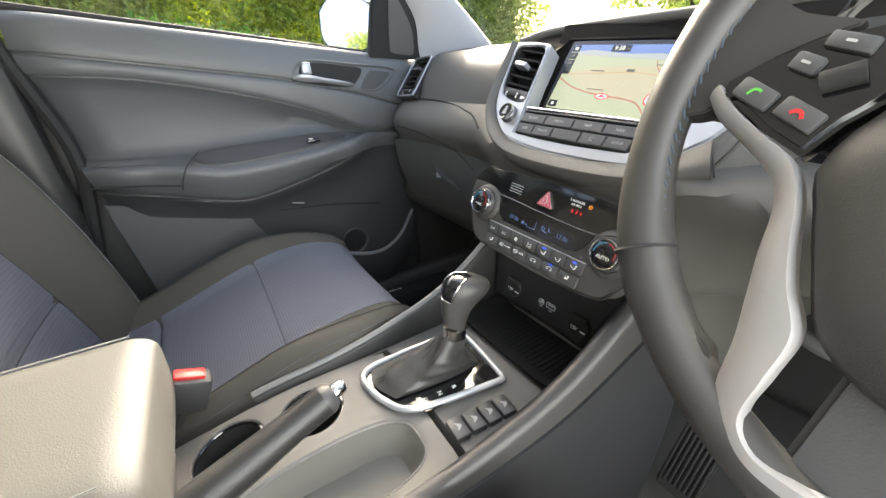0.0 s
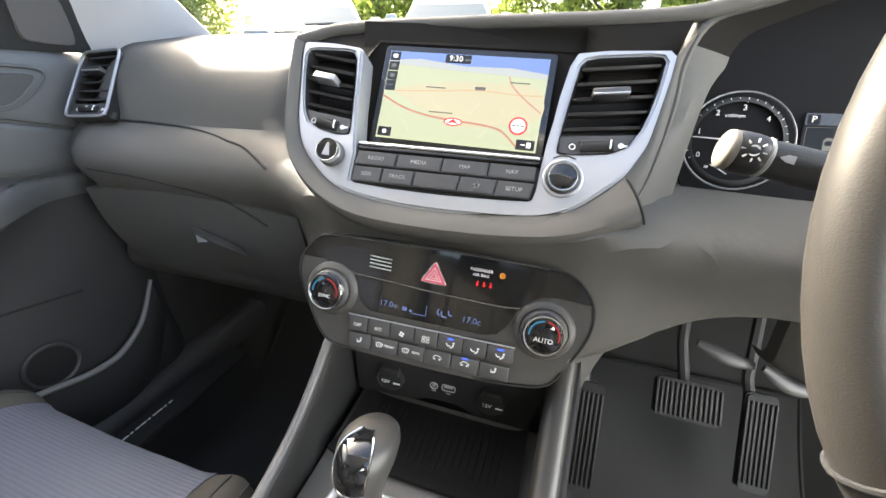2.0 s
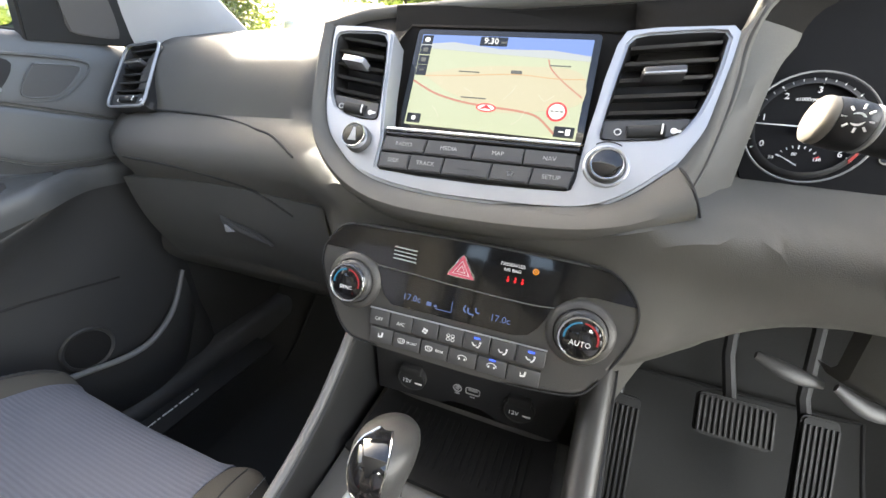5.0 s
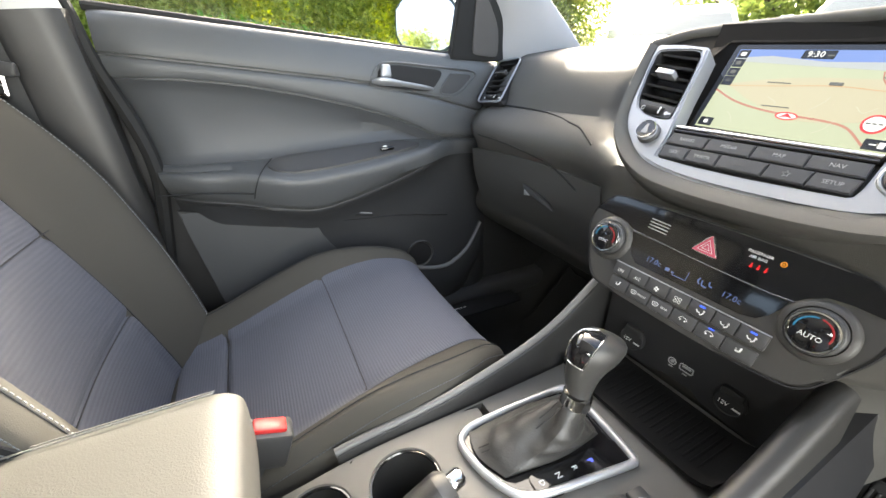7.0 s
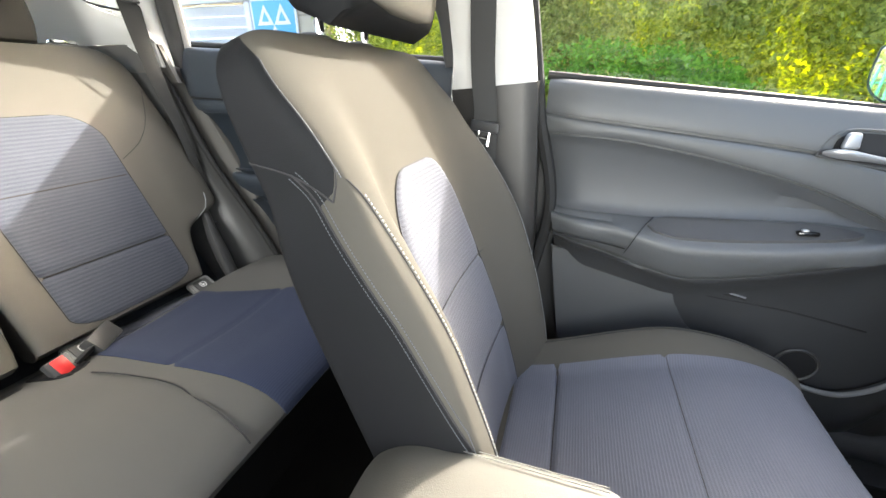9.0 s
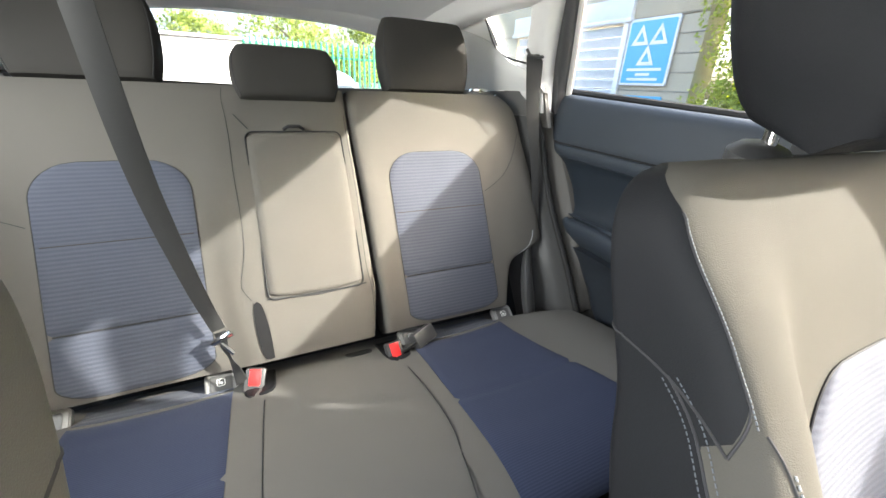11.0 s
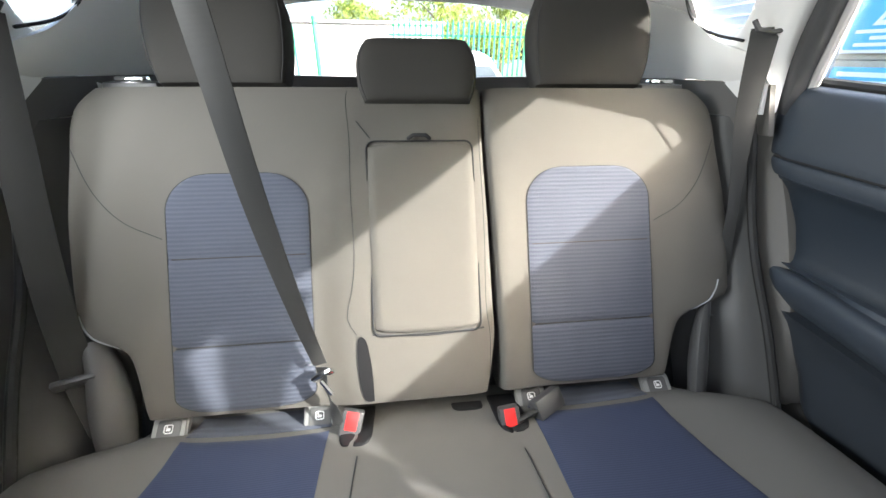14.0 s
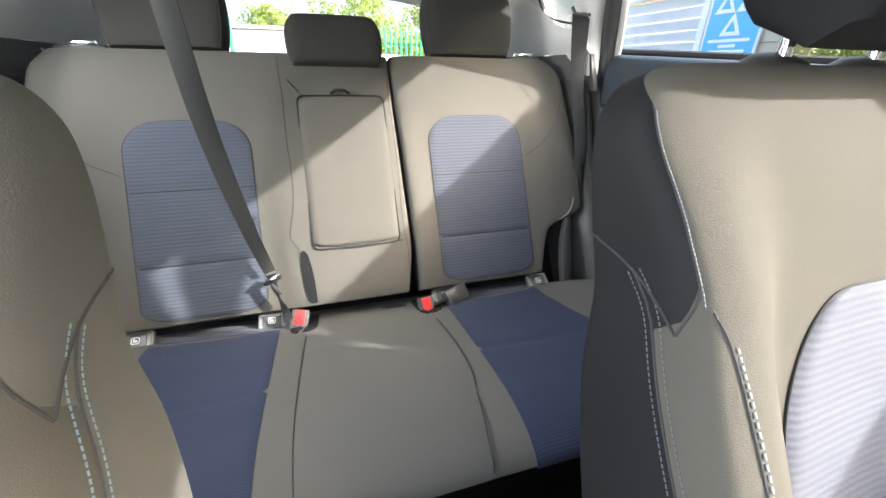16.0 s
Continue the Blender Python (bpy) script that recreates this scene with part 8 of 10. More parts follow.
# rubber-lined front tray
ft = thing("front_tray", "black rubber-lined tray ahead of the gear lever", "tray", (0, 0.40, 0.70))
bm, rows = bmesh.new(), []
for i in range(13):
    y = 0.352 + 0.100 * i / 12
    rows.append([(-0.108 + 0.216 * j / 20, y, console_top(y) + 0.002 + 0.012 * (1 - math.sin(math.pi * min(1, max(0, (j / 20 - 0.0))))) ** 6 + 0.010 * smooth01(0.03, 0.0, y - 0.352)) for j in range(21)])
TRAYRUB = surface("tray_rubber", (0.008, 0.008, 0.008), 0.9, vary=0.2, grain=700, bump=0.4, spec=0.15)
part("liner", slab(bm, rows, (0, 0, -0.006)), TRAYRUB, ft)
for k in range(22):
    bm = bmesh.new()
    x = -0.090 + 0.180 * k / 21
    tube(bm, [(x, 0.366, console_top(0.366) + 0.0022), (x, 0.440, console_top(0.44) + 0.0022)], 0.0016, 6)
    part("rib", bm, TRAYRUB, ft)

# gear selector
gear = thing("gear_selector", "automatic gear lever with a leather boot", "gear lever", (-0.02, 0.24, 0.69))
GM = plane_pose((-0.014, 0.245, 0.7015), (1, 0, 0), (0, 1, 0.03))
bm = bmesh.new()
oc = [(-0.055, 0.090), (-0.066, 0.080), (-0.069, 0.0), (-0.069, -0.066), (-0.060, -0.084), (-0.045, -0.089), (-0.008, -0.083), (0.026, -0.068), (0.041, -0.045), (0.050, 0.010), (0.060, 0.074), (0.058, 0.080)]
loop_ = []
for a, b in zip(oc, oc[1:] + oc[:1]):
    loop_ += [GM @ Vector((a[0] + (b[0] - a[0]) * q / 5, a[1] + (b[1] - a[1]) * q / 5, 0.003)) for q in range(5)]
for q in range(3):
    loop_ = [(loop_[k - 1] + loop_[k] * 2 + loop_[(k + 1) % len(loop_)]) / 4 for k in range(len(loop_))]
tube(bm, loop_, 0.0048, 10, True)
part("silver_frame", bm, SILVER, gear, "satin silver selector frame")
bm = bmesh.new()
plate(bm, oc, 0.004, GM @ pose(0, 0, -0.003))
part("base_plate", bm, GLOSS, gear, "gloss black selector plate")
# boot: folds rising to the lever
top = Vector((-0.013, 0.277, 0.769))
bm, rings = bmesh.new(), []
for i in range(23):
    t = i / 22
    c = GM @ Vector((-0.024, 0.0, 0.002))
    c = c.lerp(top, t ** 0.9)
    c.x += 0.006 * math.sin(math.pi * t)
    rad = 0.056 * (1 - t) ** 1.7 + 0.0150
    ring = []
    for k in range(40):
        a = 2 * math.pi * k / 40
        fold = 1 + 0.20 * math.sin(3 * a + 5 * t) * (1 - t) * t * 3.2 + 0.05 * math.sin(9 * t * math.pi + 2 * a) * (1 - t)
        sq = 1 / max(abs(math.cos(a)), abs(math.sin(a))) if t < 0.9 else 1
        sq = 1 + (sq - 1) * 0.55 * (1 - t)
        ring.append(c + Vector((rad * fold * sq * math.cos(a) * (0.56 + 0.42 * t), rad * fold * sq * math.sin(a) * (1.10 - 0.08 * t), 0.012 * math.sin(4 * a + 7 * t) * t * (1 - t))))
    rings.append(ring)
part("boot", loft(bm, rings), surface("black_leather", (0.040, 0.039, 0.037), 0.42, grain=500, bump=0.4), gear, "black creased leather boot")
bm = bmesh.new()
tube(bm, [top + Vector((0, 0, -0.006)), top + Vector((0.0, 0.002, 0.008))], [0.0175, 0.0165], 20)
part("collar", bm, CHROME, gear, "chrome collar")
bm, rings = bmesh.new(), []
axis = Vector((-0.003, 0.031, 0.070))
for i in range(25):
    t = i / 24
    c = top + Vector((0, 0.002, 0.008)) + axis * t + Vector((0, -0.012 * math.sin(math.pi * t) + 0.004 * t, 0))
    r = lerp_table([(0, 0.0135), (0.15, 0.0155), (0.5, 0.0205), (0.75, 0.0265), (0.9, 0.0255), (0.97, 0.018), (1, 0.004)], t)[0]
    ring = []
    for k in range(28):
        a = 2 * math.pi * k / 28
        ring.append(c + Vector((r * math.cos(a) * 0.92, r * math.sin(a) * 1.12, r * math.sin(a) * -0.45)))
    rings.append(ring)
kn = part("lever_knob", loft(bm, rings), surface("knob_leather", (0.046, 0.045, 0.043), 0.38, grain=600, bump=0.2), gear, "grey leather lever knob")
bm, rows = bmesh.new(), []
for i in range(15):
    t = 0.55 + 0.44 * i / 14
    c = top + Vector((0, 0.002, 0.008)) + axis * t + Vector((0, -0.012 * math.sin(math.pi * t) + 0.004 * t, 0))
    r = lerp_table([(0, 0.0135), (0.15, 0.0155), (0.5, 0.0205), (0.75, 0.0265), (0.9, 0.0255), (0.97, 0.018), (1, 0.004)], t)[0] + 0.0012
    rows.append([c + Vector((r * math.cos(a) * 0.92, r * math.sin(a) * 1.12, r * math.sin(a) * -0.45)) for a in [radians(-90 + (q - 4) * 9) for q in range(9)]])
part("knob_cap", slab(bm, [list(r) for r in rows], lambda p: Vector((0, 0.002, -0.001))), GLOSS, kn, "gloss black cap with chrome edge")
bm = bmesh.new()
tube(bm, [r[0] for r in rows[::-1]] + list(rows[0][1:-1]) + [r[-1] for r in rows], 0.0009, 6)
part("cap_edge", bm, CHROME, kn, "thin chrome edge of the cap")
# seam with its stitches down the back of the boot
bm = bmesh.new()
for du in (-0.0035, 0.0035):
    tube(bm, curve_points([(-0.016 + du, 0.257, 0.768), (-0.020 + du, 0.244, 0.751), (-0.028 + du, 0.219, 0.728), (-0.038 + du, 0.190, 0.7155), (-0.044 + du, 0.171, 0.708)], 24), 0.0007, 5)
part("boot_seam", bm, DARKTHREAD, gear)
# selector letters
SEL = plane_pose((0.0225, 0.252, 0.7040), (0.995, -0.06, 0), (0.06, 0.995, 0.03))
bm = bmesh.new()
plate(bm, rounded(0.030, 0.120, 0.004, 3, 0.0, 0.010), 0.003, SEL @ pose(0, 0, -0.002))
part("letter_strip", bm, GLOSS, gear, "gloss black strip with gear letters")
for k, ch in enumerate("PRND"):
    lettering("letter", ch, 0.0095, SEL @ pose(-0.003, 0.026 - 0.022 * k, 0.0013), glow("blue_letter", (0.1, 0.15, 1.0), 1.4) if ch == "P" else WHITEINK, gear)
# four switches beside it
sw = thing("console_switches", "four grey drive switches on the console", "switch", (0.072, 0.27, 0.69))
for k in range(4):
    bm = bmesh.new()
    m = pose(0.0765 + 0.0014 * k, 0.225 + 0.0227 * k, 0.7005 + 0.0007 * k, 2, 0, -4)
    block(bm, (0.031, 0.0205, 0.010), m, 0.0025)
    b = part("switch", bm, BTN, sw)
    bm = bmesh.new()
    plate(bm, smooth_poly([(-0.006, -0.003), (0.0, 0.005), (0.006, -0.003), (0.0, -0.001)], 12), 0.0003, m @ pose(0, 0, 0.0051))
    part("symbol", bm, GREYINK, b)
# cup holders and the open tray beside them
cup = thing("cup_holders", "two round black cup holders in the console", "cup holder", (-0.062, 0.05, 0.62))
for x, y, r, y0, y1 in ((-0.062, -0.018, 0.043, -0.082, 0.032), (-0.057, 0.083, 0.041, 0.032, 0.206)):
    rows = holed(None, -0.113, -0.008, y0, y1, x, y, r, r, 1.0, 0.05, 0.06, lambda a, b: 0.615)
    bm = bmesh.new()
    sheet(bm, rows[:3], True)
    part("deck", bm, GREYCON, console)
    bm = bmesh.new()
    sheet(bm, rows[2:], True)
    part("well", bm, RUBBER, cup, "black cup well")
    bm = bmesh.new()
    tube(bm, rows[2], 0.0022, 6, True)
    part("cup_edge", bm, GLOSS, cup, "gloss black cup edge")
tr = thing("oddments_tray", "smooth grey open tray in the console", "tray", (0.05, 0.06, 0.62))
rows = holed(None, -0.008, 0.113, -0.082, 0.206, 0.054, 0.062, 0.050, 0.128, 0.62, 0.06, 0.06, lambda a, b: 0.640 + 0.30 * max(0.0, b - 0.09) ** 1.3)
bm = bmesh.new()
sheet(bm, rows[:3], True)
part("deck", bm, GREYCON, console)
bm = bmesh.new()
sheet(bm, rows[2:], True)
part("tray", bm, surface("tray_beige", (0.17, 0.165, 0.15), 0.5, grain=1100, bump=0.2), tr)
bm = bmesh.new()
tube(bm, [Vector(p) + Vector((0, 0, 0.0005)) for p in rows[2]], 0.0018, 6, True)
part("tray_edge", bm, GREYCON, tr)
# handbrake
hb = thing("handbrake", "black leather handbrake lever with a chrome button", "handbrake", (0.04, -0.16, 0.66))
pts = curve_points([(0.052, -0.20, 0.690), (0.046, -0.12, 0.712), (0.034, -0.02, 0.740), (0.020, 0.09, 0.776)], 24)
bm = bmesh.new()
tube(bm, pts, [0.0155 + 0.0045 * math.sin(math.pi * min(1, i / 20)) + 0.002 * (i / 23) for i in range(24)], 16)
part("grip", bm, surface("grip_leather", (0.017, 0.017, 0.017), 0.42, grain=600, bump=0.35), hb)
d = (pts[-1] - pts[-3]).normalized()
bm = bmesh.new()
tube(bm, [pts[-1] - d * 0.002, pts[-1] + d * 0.004, pts[-1] + d * 0.010], [0.0180, 0.0170, 0.012], 16)
part("end_cap", bm, DARKPL, hb)
bm = bmesh.new()
tube(bm, [pts[-1] + d * 0.006, pts[-1] + d * 0.020, pts[-1] + d * 0.023], [0.0088, 0.0085, 0.006], 14)
part("release_button", bm, CHROME, hb, "chrome release button")
# armrest box
box = thing("storage_box", "grey stitched centre armrest box", "armrest", (-0.02, -0.22, 0.62))
bm = bmesh.new()
block(bm, (0.20, 0.26, 0.14), pose(-0.020, -0.205, 0.700), 0.02, 3)
part("bin", bm, surface("bin_grey", (0.10, 0.096, 0.086), 0.5, bump=0.2), box)
def lid_top(t):
    return 0.838 - 0.006 * (1 - t) - 0.045 * max(0.0, (0.30 - t) / 0.30) ** 2 - 0.010 * max(0.0, (t - 0.9) / 0.1) ** 2


bm, rings = bmesh.new(), []
for i in range(41):
    t = 0.5 - 0.5 * math.cos(math.pi * i / 40)
    y = -0.345 + 0.290 * t
    e = (1 - abs(2 * t - 1) ** (14 if t > 0.5 else 5)) ** (1 / (14 if t > 0.5 else 5))
    top_z = lid_top(t)
    ring = []
    for k in range(36):
        a = 2 * math.pi * k / 36
        c, s_ = math.cos(a), math.sin(a)
        ring.append((-0.022 + 0.115 * math.copysign(abs(c) ** 0.32, c) * (0.55 + 0.45 * e), y, top_z - 0.042 + 0.042 * math.copysign(abs(s_) ** 0.42, s_) * (0.30 + 0.70 * e)))
    rings.append(ring)
lid = part("lid", loft(bm, rings), surface("lid_leatherette", (0.076, 0.073, 0.065), 0.6, vary=0.08, grain=700, bump=0.35), box, "padded grey leatherette lid")
for xx, dz in ((-0.128, 0.004), (0.084, 0.004)):
    for off in (0.0, 0.007):
        bm = bmesh.new()
        for k in range(44):
            t = 0.22 + 0.70 * k / 44
            z = lid_top(t)
            y = -0.345 + 0.290 * t
            x = xx + (off if xx < 0 else -off)
            zz = z - 0.0042 + 0.003 * (off / 0.007)
            tube(bm, [(x, y, zz), (x, y + 0.0045, zz + 0.0004)], 0.0008, 4)
        part("stitching", bm, LIDTHREAD, lid)

WHEEL_C, WHEEL_R = (0.396, 0.285, 1.073), 0.1815

# ---- steering wheel ----
RIMTHREAD = surface("dull_blue_thread", (0.075, 0.095, 0.125), 0.7, vary=0.1, bump=0.0)
wheel = thing("steering_wheel", "black leather three-spoke steering wheel with silver spokes", "steering wheel", WHEEL_C)
WM = plane_pose(WHEEL_C, (1, 0, 0), (0, 0.37, 0.929))
bm = bmesh.new()
ring = []
for k in range(72):
    a = 2 * math.pi * k / 72
    ring.append(WM @ Vector((WHEEL_R * math.cos(a), WHEEL_R * math.sin(a) * (0.985 if math.sin(a) > -0.6 else 0.965), 0)))
rads = [0.0142 + 0.0025 * (bell(abs(math.degrees(2 * math.pi * k / 72) - 180 if k < 54 else 999), 30, 14)) for k in range(72)]
tube(bm, ring, rads, 16, True)
rim = part("rim", bm, WHEEL_LEATHER, wheel)
for k in range(2):
    for a0, a1 in ((125, 232), (-52, 55)):
        bm = bmesh.new()
        n = 46
        for q in range(n):
            a = radians(a0 + (a1 - a0) * q / n)
            b = a + radians((a1 - a0) / n) * 0.7
            r1, r2 = WHEEL_R - 0.0125, WHEEL_R - 0.0142
            tube(bm, [WM @ Vector((r1 * math.cos(a), r1 * math.sin(a) * 0.985, 0.0075 - 0.004 * k)), WM @ Vector((r2 * math.cos(b), r2 * math.sin(b) * 0.985, 0.0060 - 0.004 * k))], 0.0007, 4)
        part("stitching", bm, RIMTHREAD, rim, "dull blue cross stitching")
for a in (-152, 152, 28, -28):
    bm = bmesh.new()
    tube(bm, [WM @ (Vector((WHEEL_R * math.cos(radians(a)), WHEEL_R * math.sin(radians(a)), 0)) + Vector((math.cos(radians(a)) * math.cos(q) * 0.0168, math.sin(radians(a)) * math.cos(q) * 0.0168, math.sin(q) * 0.0168))) for q in [2 * math.pi * k / 20 for k in range(20)]], 0.0012, 5, True)
    part("rim_seam", bm, DARKTHREAD, rim)
WHEEL_SILVER = surface("wheel_silver", (0.40, 0.39, 0.385), 0.36, metal=0.35, vary=0.03, grain=1500, bump=0.03)
# airbag hub
bm, rings = bmesh.new(), []
half_ = [(0.0, 0.074), (0.05, 0.072), (0.082, 0.056), (0.085, 0.030), (0.088, 0.006), (0.098, -0.012), (0.1015, -0.026), (0.096, -0.042), (0.088, -0.064), (0.073, -0.096), (0.045, -0.112), (0.0, -0.116)]
outl = smooth_poly(half_ + [(-a, b) for a, b in half_[-2:0:-1]], 72)
for sc, h in ((1.0, -0.03), (1.0, 0.004), (0.97, 0.014), (0.86, 0.022), (0.6, 0.027), (0.2, 0.029)):
    rings.append([WM @ Vector((x * sc, y * sc, h)) for x, y in outl])
part("airbag_cover", loft(bm, rings), surface("airbag_grain", (0.040, 0.039, 0.038), 0.5, grain=1500, bump=0.3), wheel, "grained black airbag cover")
OUTER = [(0.158, 0.004), (0.151, -0.005), (0.130, -0.020), (0.114, -0.034), (0.109, -0.049), (0.107, -0.069), (0.1035, -0.090), (0.100, -0.112), (0.099, -0.132), (0.096, -0.150), (0.084, -0.165), (0.067, -0.173), (0.030, -0.178)]
INNER = [(0.152, 0.010), (0.143, 0.0005), (0.125, -0.0125), (0.109, -0.0230), (0.100, -0.0386), (0.094, -0.0590), (0.088, -0.0760), (0.078, -0.0956), (0.0795, -0.119), (0.0815, -0.142), (0.072, -0.1530), (0.055, -0.1545), (0.030, -0.1550)]
for sx in (-1, 1):
    # dark switch pod on the spoke
    bm = bmesh.new()
    pod = [(0.152, 0.000), (0.150, 0.013), (0.136, 0.0235), (0.120, 0.0315), (0.101, 0.0360), (0.080, 0.038), (0.084, 0.010), (0.098, -0.006), (0.107, -0.0215), (0.125, -0.0120), (0.143, 0.0010)]
    plate(bm, [(sx * x, y) for x, y in pod][::sx], 0.012, WM @ pose(0, 0, 0.002), 0.003)
    sp = part("spoke", bm, GLOSS, wheel, "dark gloss switch pod")
    bm = bmesh.new()
    plate(bm, [(sx * x, y) for x, y in ((0.070, 0.050), (0.125, 0.046), (0.172, 0.034), (0.174, 0.000), (0.140, -0.004), (0.080, -0.02))][::sx], 0.012, WM @ pose(0, 0, -0.012), 0.004)
    part("spoke_back", bm, DARKPL, wheel)
    # silver blade from the side spoke down to the foot
    lo_, hi_ = curve_points([(sx * a, b, 0) for a, b in OUTER], 70), curve_points([(sx * a, b, 0) for a, b in INNER], 70)
    bm, rows = bmesh.new(), []
    for a, b in zip(lo_, hi_):
        rows.append([WM @ (a.lerp(b, k) + Vector((0, 0, h))) for k, h in ((0.0, 0.000), (0.02, 0.005), (0.08, 0.0085), (0.3, 0.0115), (0.6, 0.0140), (0.90, 0.0150), (0.97, 0.0130), (1.0, 0.006))])
    slab(bm, rows, WM.to_3x3() @ Vector((0, 0, -0.006)))
    part("silver_spoke", bm, WHEEL_SILVER, wheel, "satin silver spoke blade")
    # switches
    for k, (x, y, w, h, turn) in enumerate(((0.1140, -0.0038, 0.0192, 0.0100, 27), (0.1345, 0.0050, 0.0192, 0.0100, 27), (0.1200, 0.0190, 0.0125, 0.0085, 22), (0.1080, 0.0275, 0.0180, 0.0075, 16))):
        m = WM @ pose(sx * x, y, 0.0145, 0, 0, turn * sx)
        bm = bmesh.new()
        block(bm, (w, h, 0.005), m, 0.0015)
        b = part("button", bm, BTN, sp)
        bm = bmesh.new()
        mk_ = surface("green_print", (0.10, 0.45, 0.06), 0.5, bump=0.0) if k == 1 else (RED if k == 0 else GREYINK)
        if k == 1:
            plate(bm, strip([(-0.0022, -0.0020), (-0.0014, 0.0008), (0.0008, 0.0020), (0.0026, 0.0016)], 0.0012, 14), 0.0003, m @ pose(0, 0, 0.0026))
        elif k == 0:
            plate(bm, strip([(-0.0030, -0.0012), (-0.001, 0.0008), (0.0010, 0.0008), (0.0030, -0.0012)], 0.0016, 14), 0.0003, m @ pose(0, 0, 0.0026))
        else:
            plate(bm, rounded(0.0040, 0.0012, 0.0004, 3), 0.0003, m @ pose(0, 0, 0.0026))
        part("symbol", bm, mk_, b)
    bm = bmesh.new()
    tube(bm, [WM @ Vector((sx * 0.1115, 0.0098, 0.0165)), WM @ Vector((sx * 0.0985, 0.0150, 0.0165))], 0.0048, 14)
    part("roller", bm, RUBBER, sp)
# leather webs where rim and spokes meet
for sx in (-1, 1):
    for web in ([(0.180, -0.006), (0.156, -0.003), (0.151, 0.010), (0.137, 0.0255), (0.121, 0.0345), (0.106, 0.0415), (0.134, 0.0470), (0.150, 0.060), (0.160, 0.082), (0.174, 0.048)], [(0.1640, -0.082), (0.1480, -0.0790), (0.132, -0.100), (0.1185, -0.1150), (0.106, -0.1210), (0.1015, -0.1386), (0.1180, -0.1380), (0.150, -0.104)]):
        bm = bmesh.new()
        plate(bm, smooth_loop([(sx * x, y) for x, y in web][::sx], 3), 0.015, WM @ pose(0, 0, -0.009), 0.0012)
        part("rim_web", bm, WHEEL_LEATHER, wheel, "black leather web between rim and spoke")
# foot of the wheel between the blades
bm = bmesh.new()
plate(bm, [(-0.060, -0.09), (0.060, -0.09), (0.066, -0.165), (0.04, -0.178), (-0.04, -0.178), (-0.066, -0.165)], 0.012, WM @ pose(0, 0, -0.010), 0.003)
part("lower_spoke", bm, DARKPL, wheel)

# column shroud and stalk
col = thing("steering_column", "dark steering column shroud", "column", (WHEEL_C[0], 0.45, 0.93))
bm, rings = bmesh.new(), []
for i in range(12):
    t = i / 11
    c = WM @ Vector((0, -0.01, -0.055 - 0.17 * t))
    ring = []
    for k in range(28):
        a = 2 * math.pi * k / 28
        cc, ss = math.cos(a), math.sin(a)
        ring.append(c + Vector((0.068 * math.copysign(abs(cc) ** 0.6, cc), 0.0, 0.055 * math.copysign(abs(ss) ** 0.6, ss) - 0.01)))
    rings.append(ring)
part("shroud", loft(bm, rings), DARKPL, col)
stalk = thing("light_stalk", "black light stalk, its end cap coloured as sunlit", "stalk", (0.26, 0.385, 1.06))
pts = curve_points([(0.345, 0.368, 1.046), (0.28, 0.368, 1.062), (0.235, 0.3675, 1.072), (0.188, 0.366, 1.0815)], 40)
d = (pts[-1] - pts[0]).normalized()


def along(f):
    k = min(38, int(f))
    return pts[k].lerp(pts[k + 1], f - k)


bm = bmesh.new()
tube(bm, [along(33.6 * k / 19) for k in range(20)], [0.0078] * 12 + [0.0082, 0.0088, 0.0094, 0.0098, 0.0100, 0.0100, 0.0099, 0.0096], 20)
st = part("lever", bm, surface("stalk_black", (0.016, 0.016, 0.016), 0.45, grain=900, bump=0.2), stalk)
bm = bmesh.new()
tube(bm, [along(f) for f in (34.2, 34.4, 35.2, 36.4, 37.4, 37.6)], [0.0100, 0.0106, 0.0110, 0.0111, 0.0109, 0.0104], 26)
grip = part("twist_grip", bm, surface("grip_black", (0.012, 0.012, 0.012), 0.45, grain=900, bump=0.15), stalk, "dark twist grip with a white lamp symbol")
# cream colour stands for sun glare on the black tip
bm = bmesh.new()
tube(bm, [along(f) for f in (37.6, 37.7, 38.2, 38.6, 38.8, 38.95)], [0.0100, 0.0106, 0.0107, 0.0102, 0.0090, 0.0066], 26)
part("end_cap", bm, surface("stalk_sun_glare", (0.17, 0.16, 0.14), 0.55, vary=0.05, bump=0.1, spec=0.25), stalk, "end cap, sun glare put into its pale colour")
bm = bmesh.new()
tube(bm, [along(f) for f in (33.6, 33.8, 34.0, 34.2)], [0.0098, 0.0106, 0.0106, 0.0098], 24)
part("mark_ring", bm, GREYINK, stalk, "pale ring beside the grip")
toward = Vector((0.0, -0.94, 0.34))
toward = (toward - d * toward.dot(d)).normalized()
SKP = plane_pose(tuple(along(36.1) + toward * 0.0111), tuple(-d), tuple(toward.cross(d)))
bm = bmesh.new()
disc(bm, [(0.0020, 0.0006), (0.0029, 0.0006), (0.0029, 0.0002), (0.0020, 0.0002), (0.0020, 0.0006)], SKP, 18)
for q in range(8):
    a = 2 * math.pi * q / 8
    h = -0.0111 + math.sqrt(0.0111 ** 2 - (0.0052 * math.sin(a)) ** 2) + 0.0005
    tube(bm, [SKP @ Vector((0.0040 * math.cos(a), 0.0040 * math.sin(a), h)), SKP @ Vector((0.0060 * math.cos(a), 0.0060 * math.sin(a), h))], 0.0005, 4)
part("lamp_symbol", bm, WHITEINK, grip)
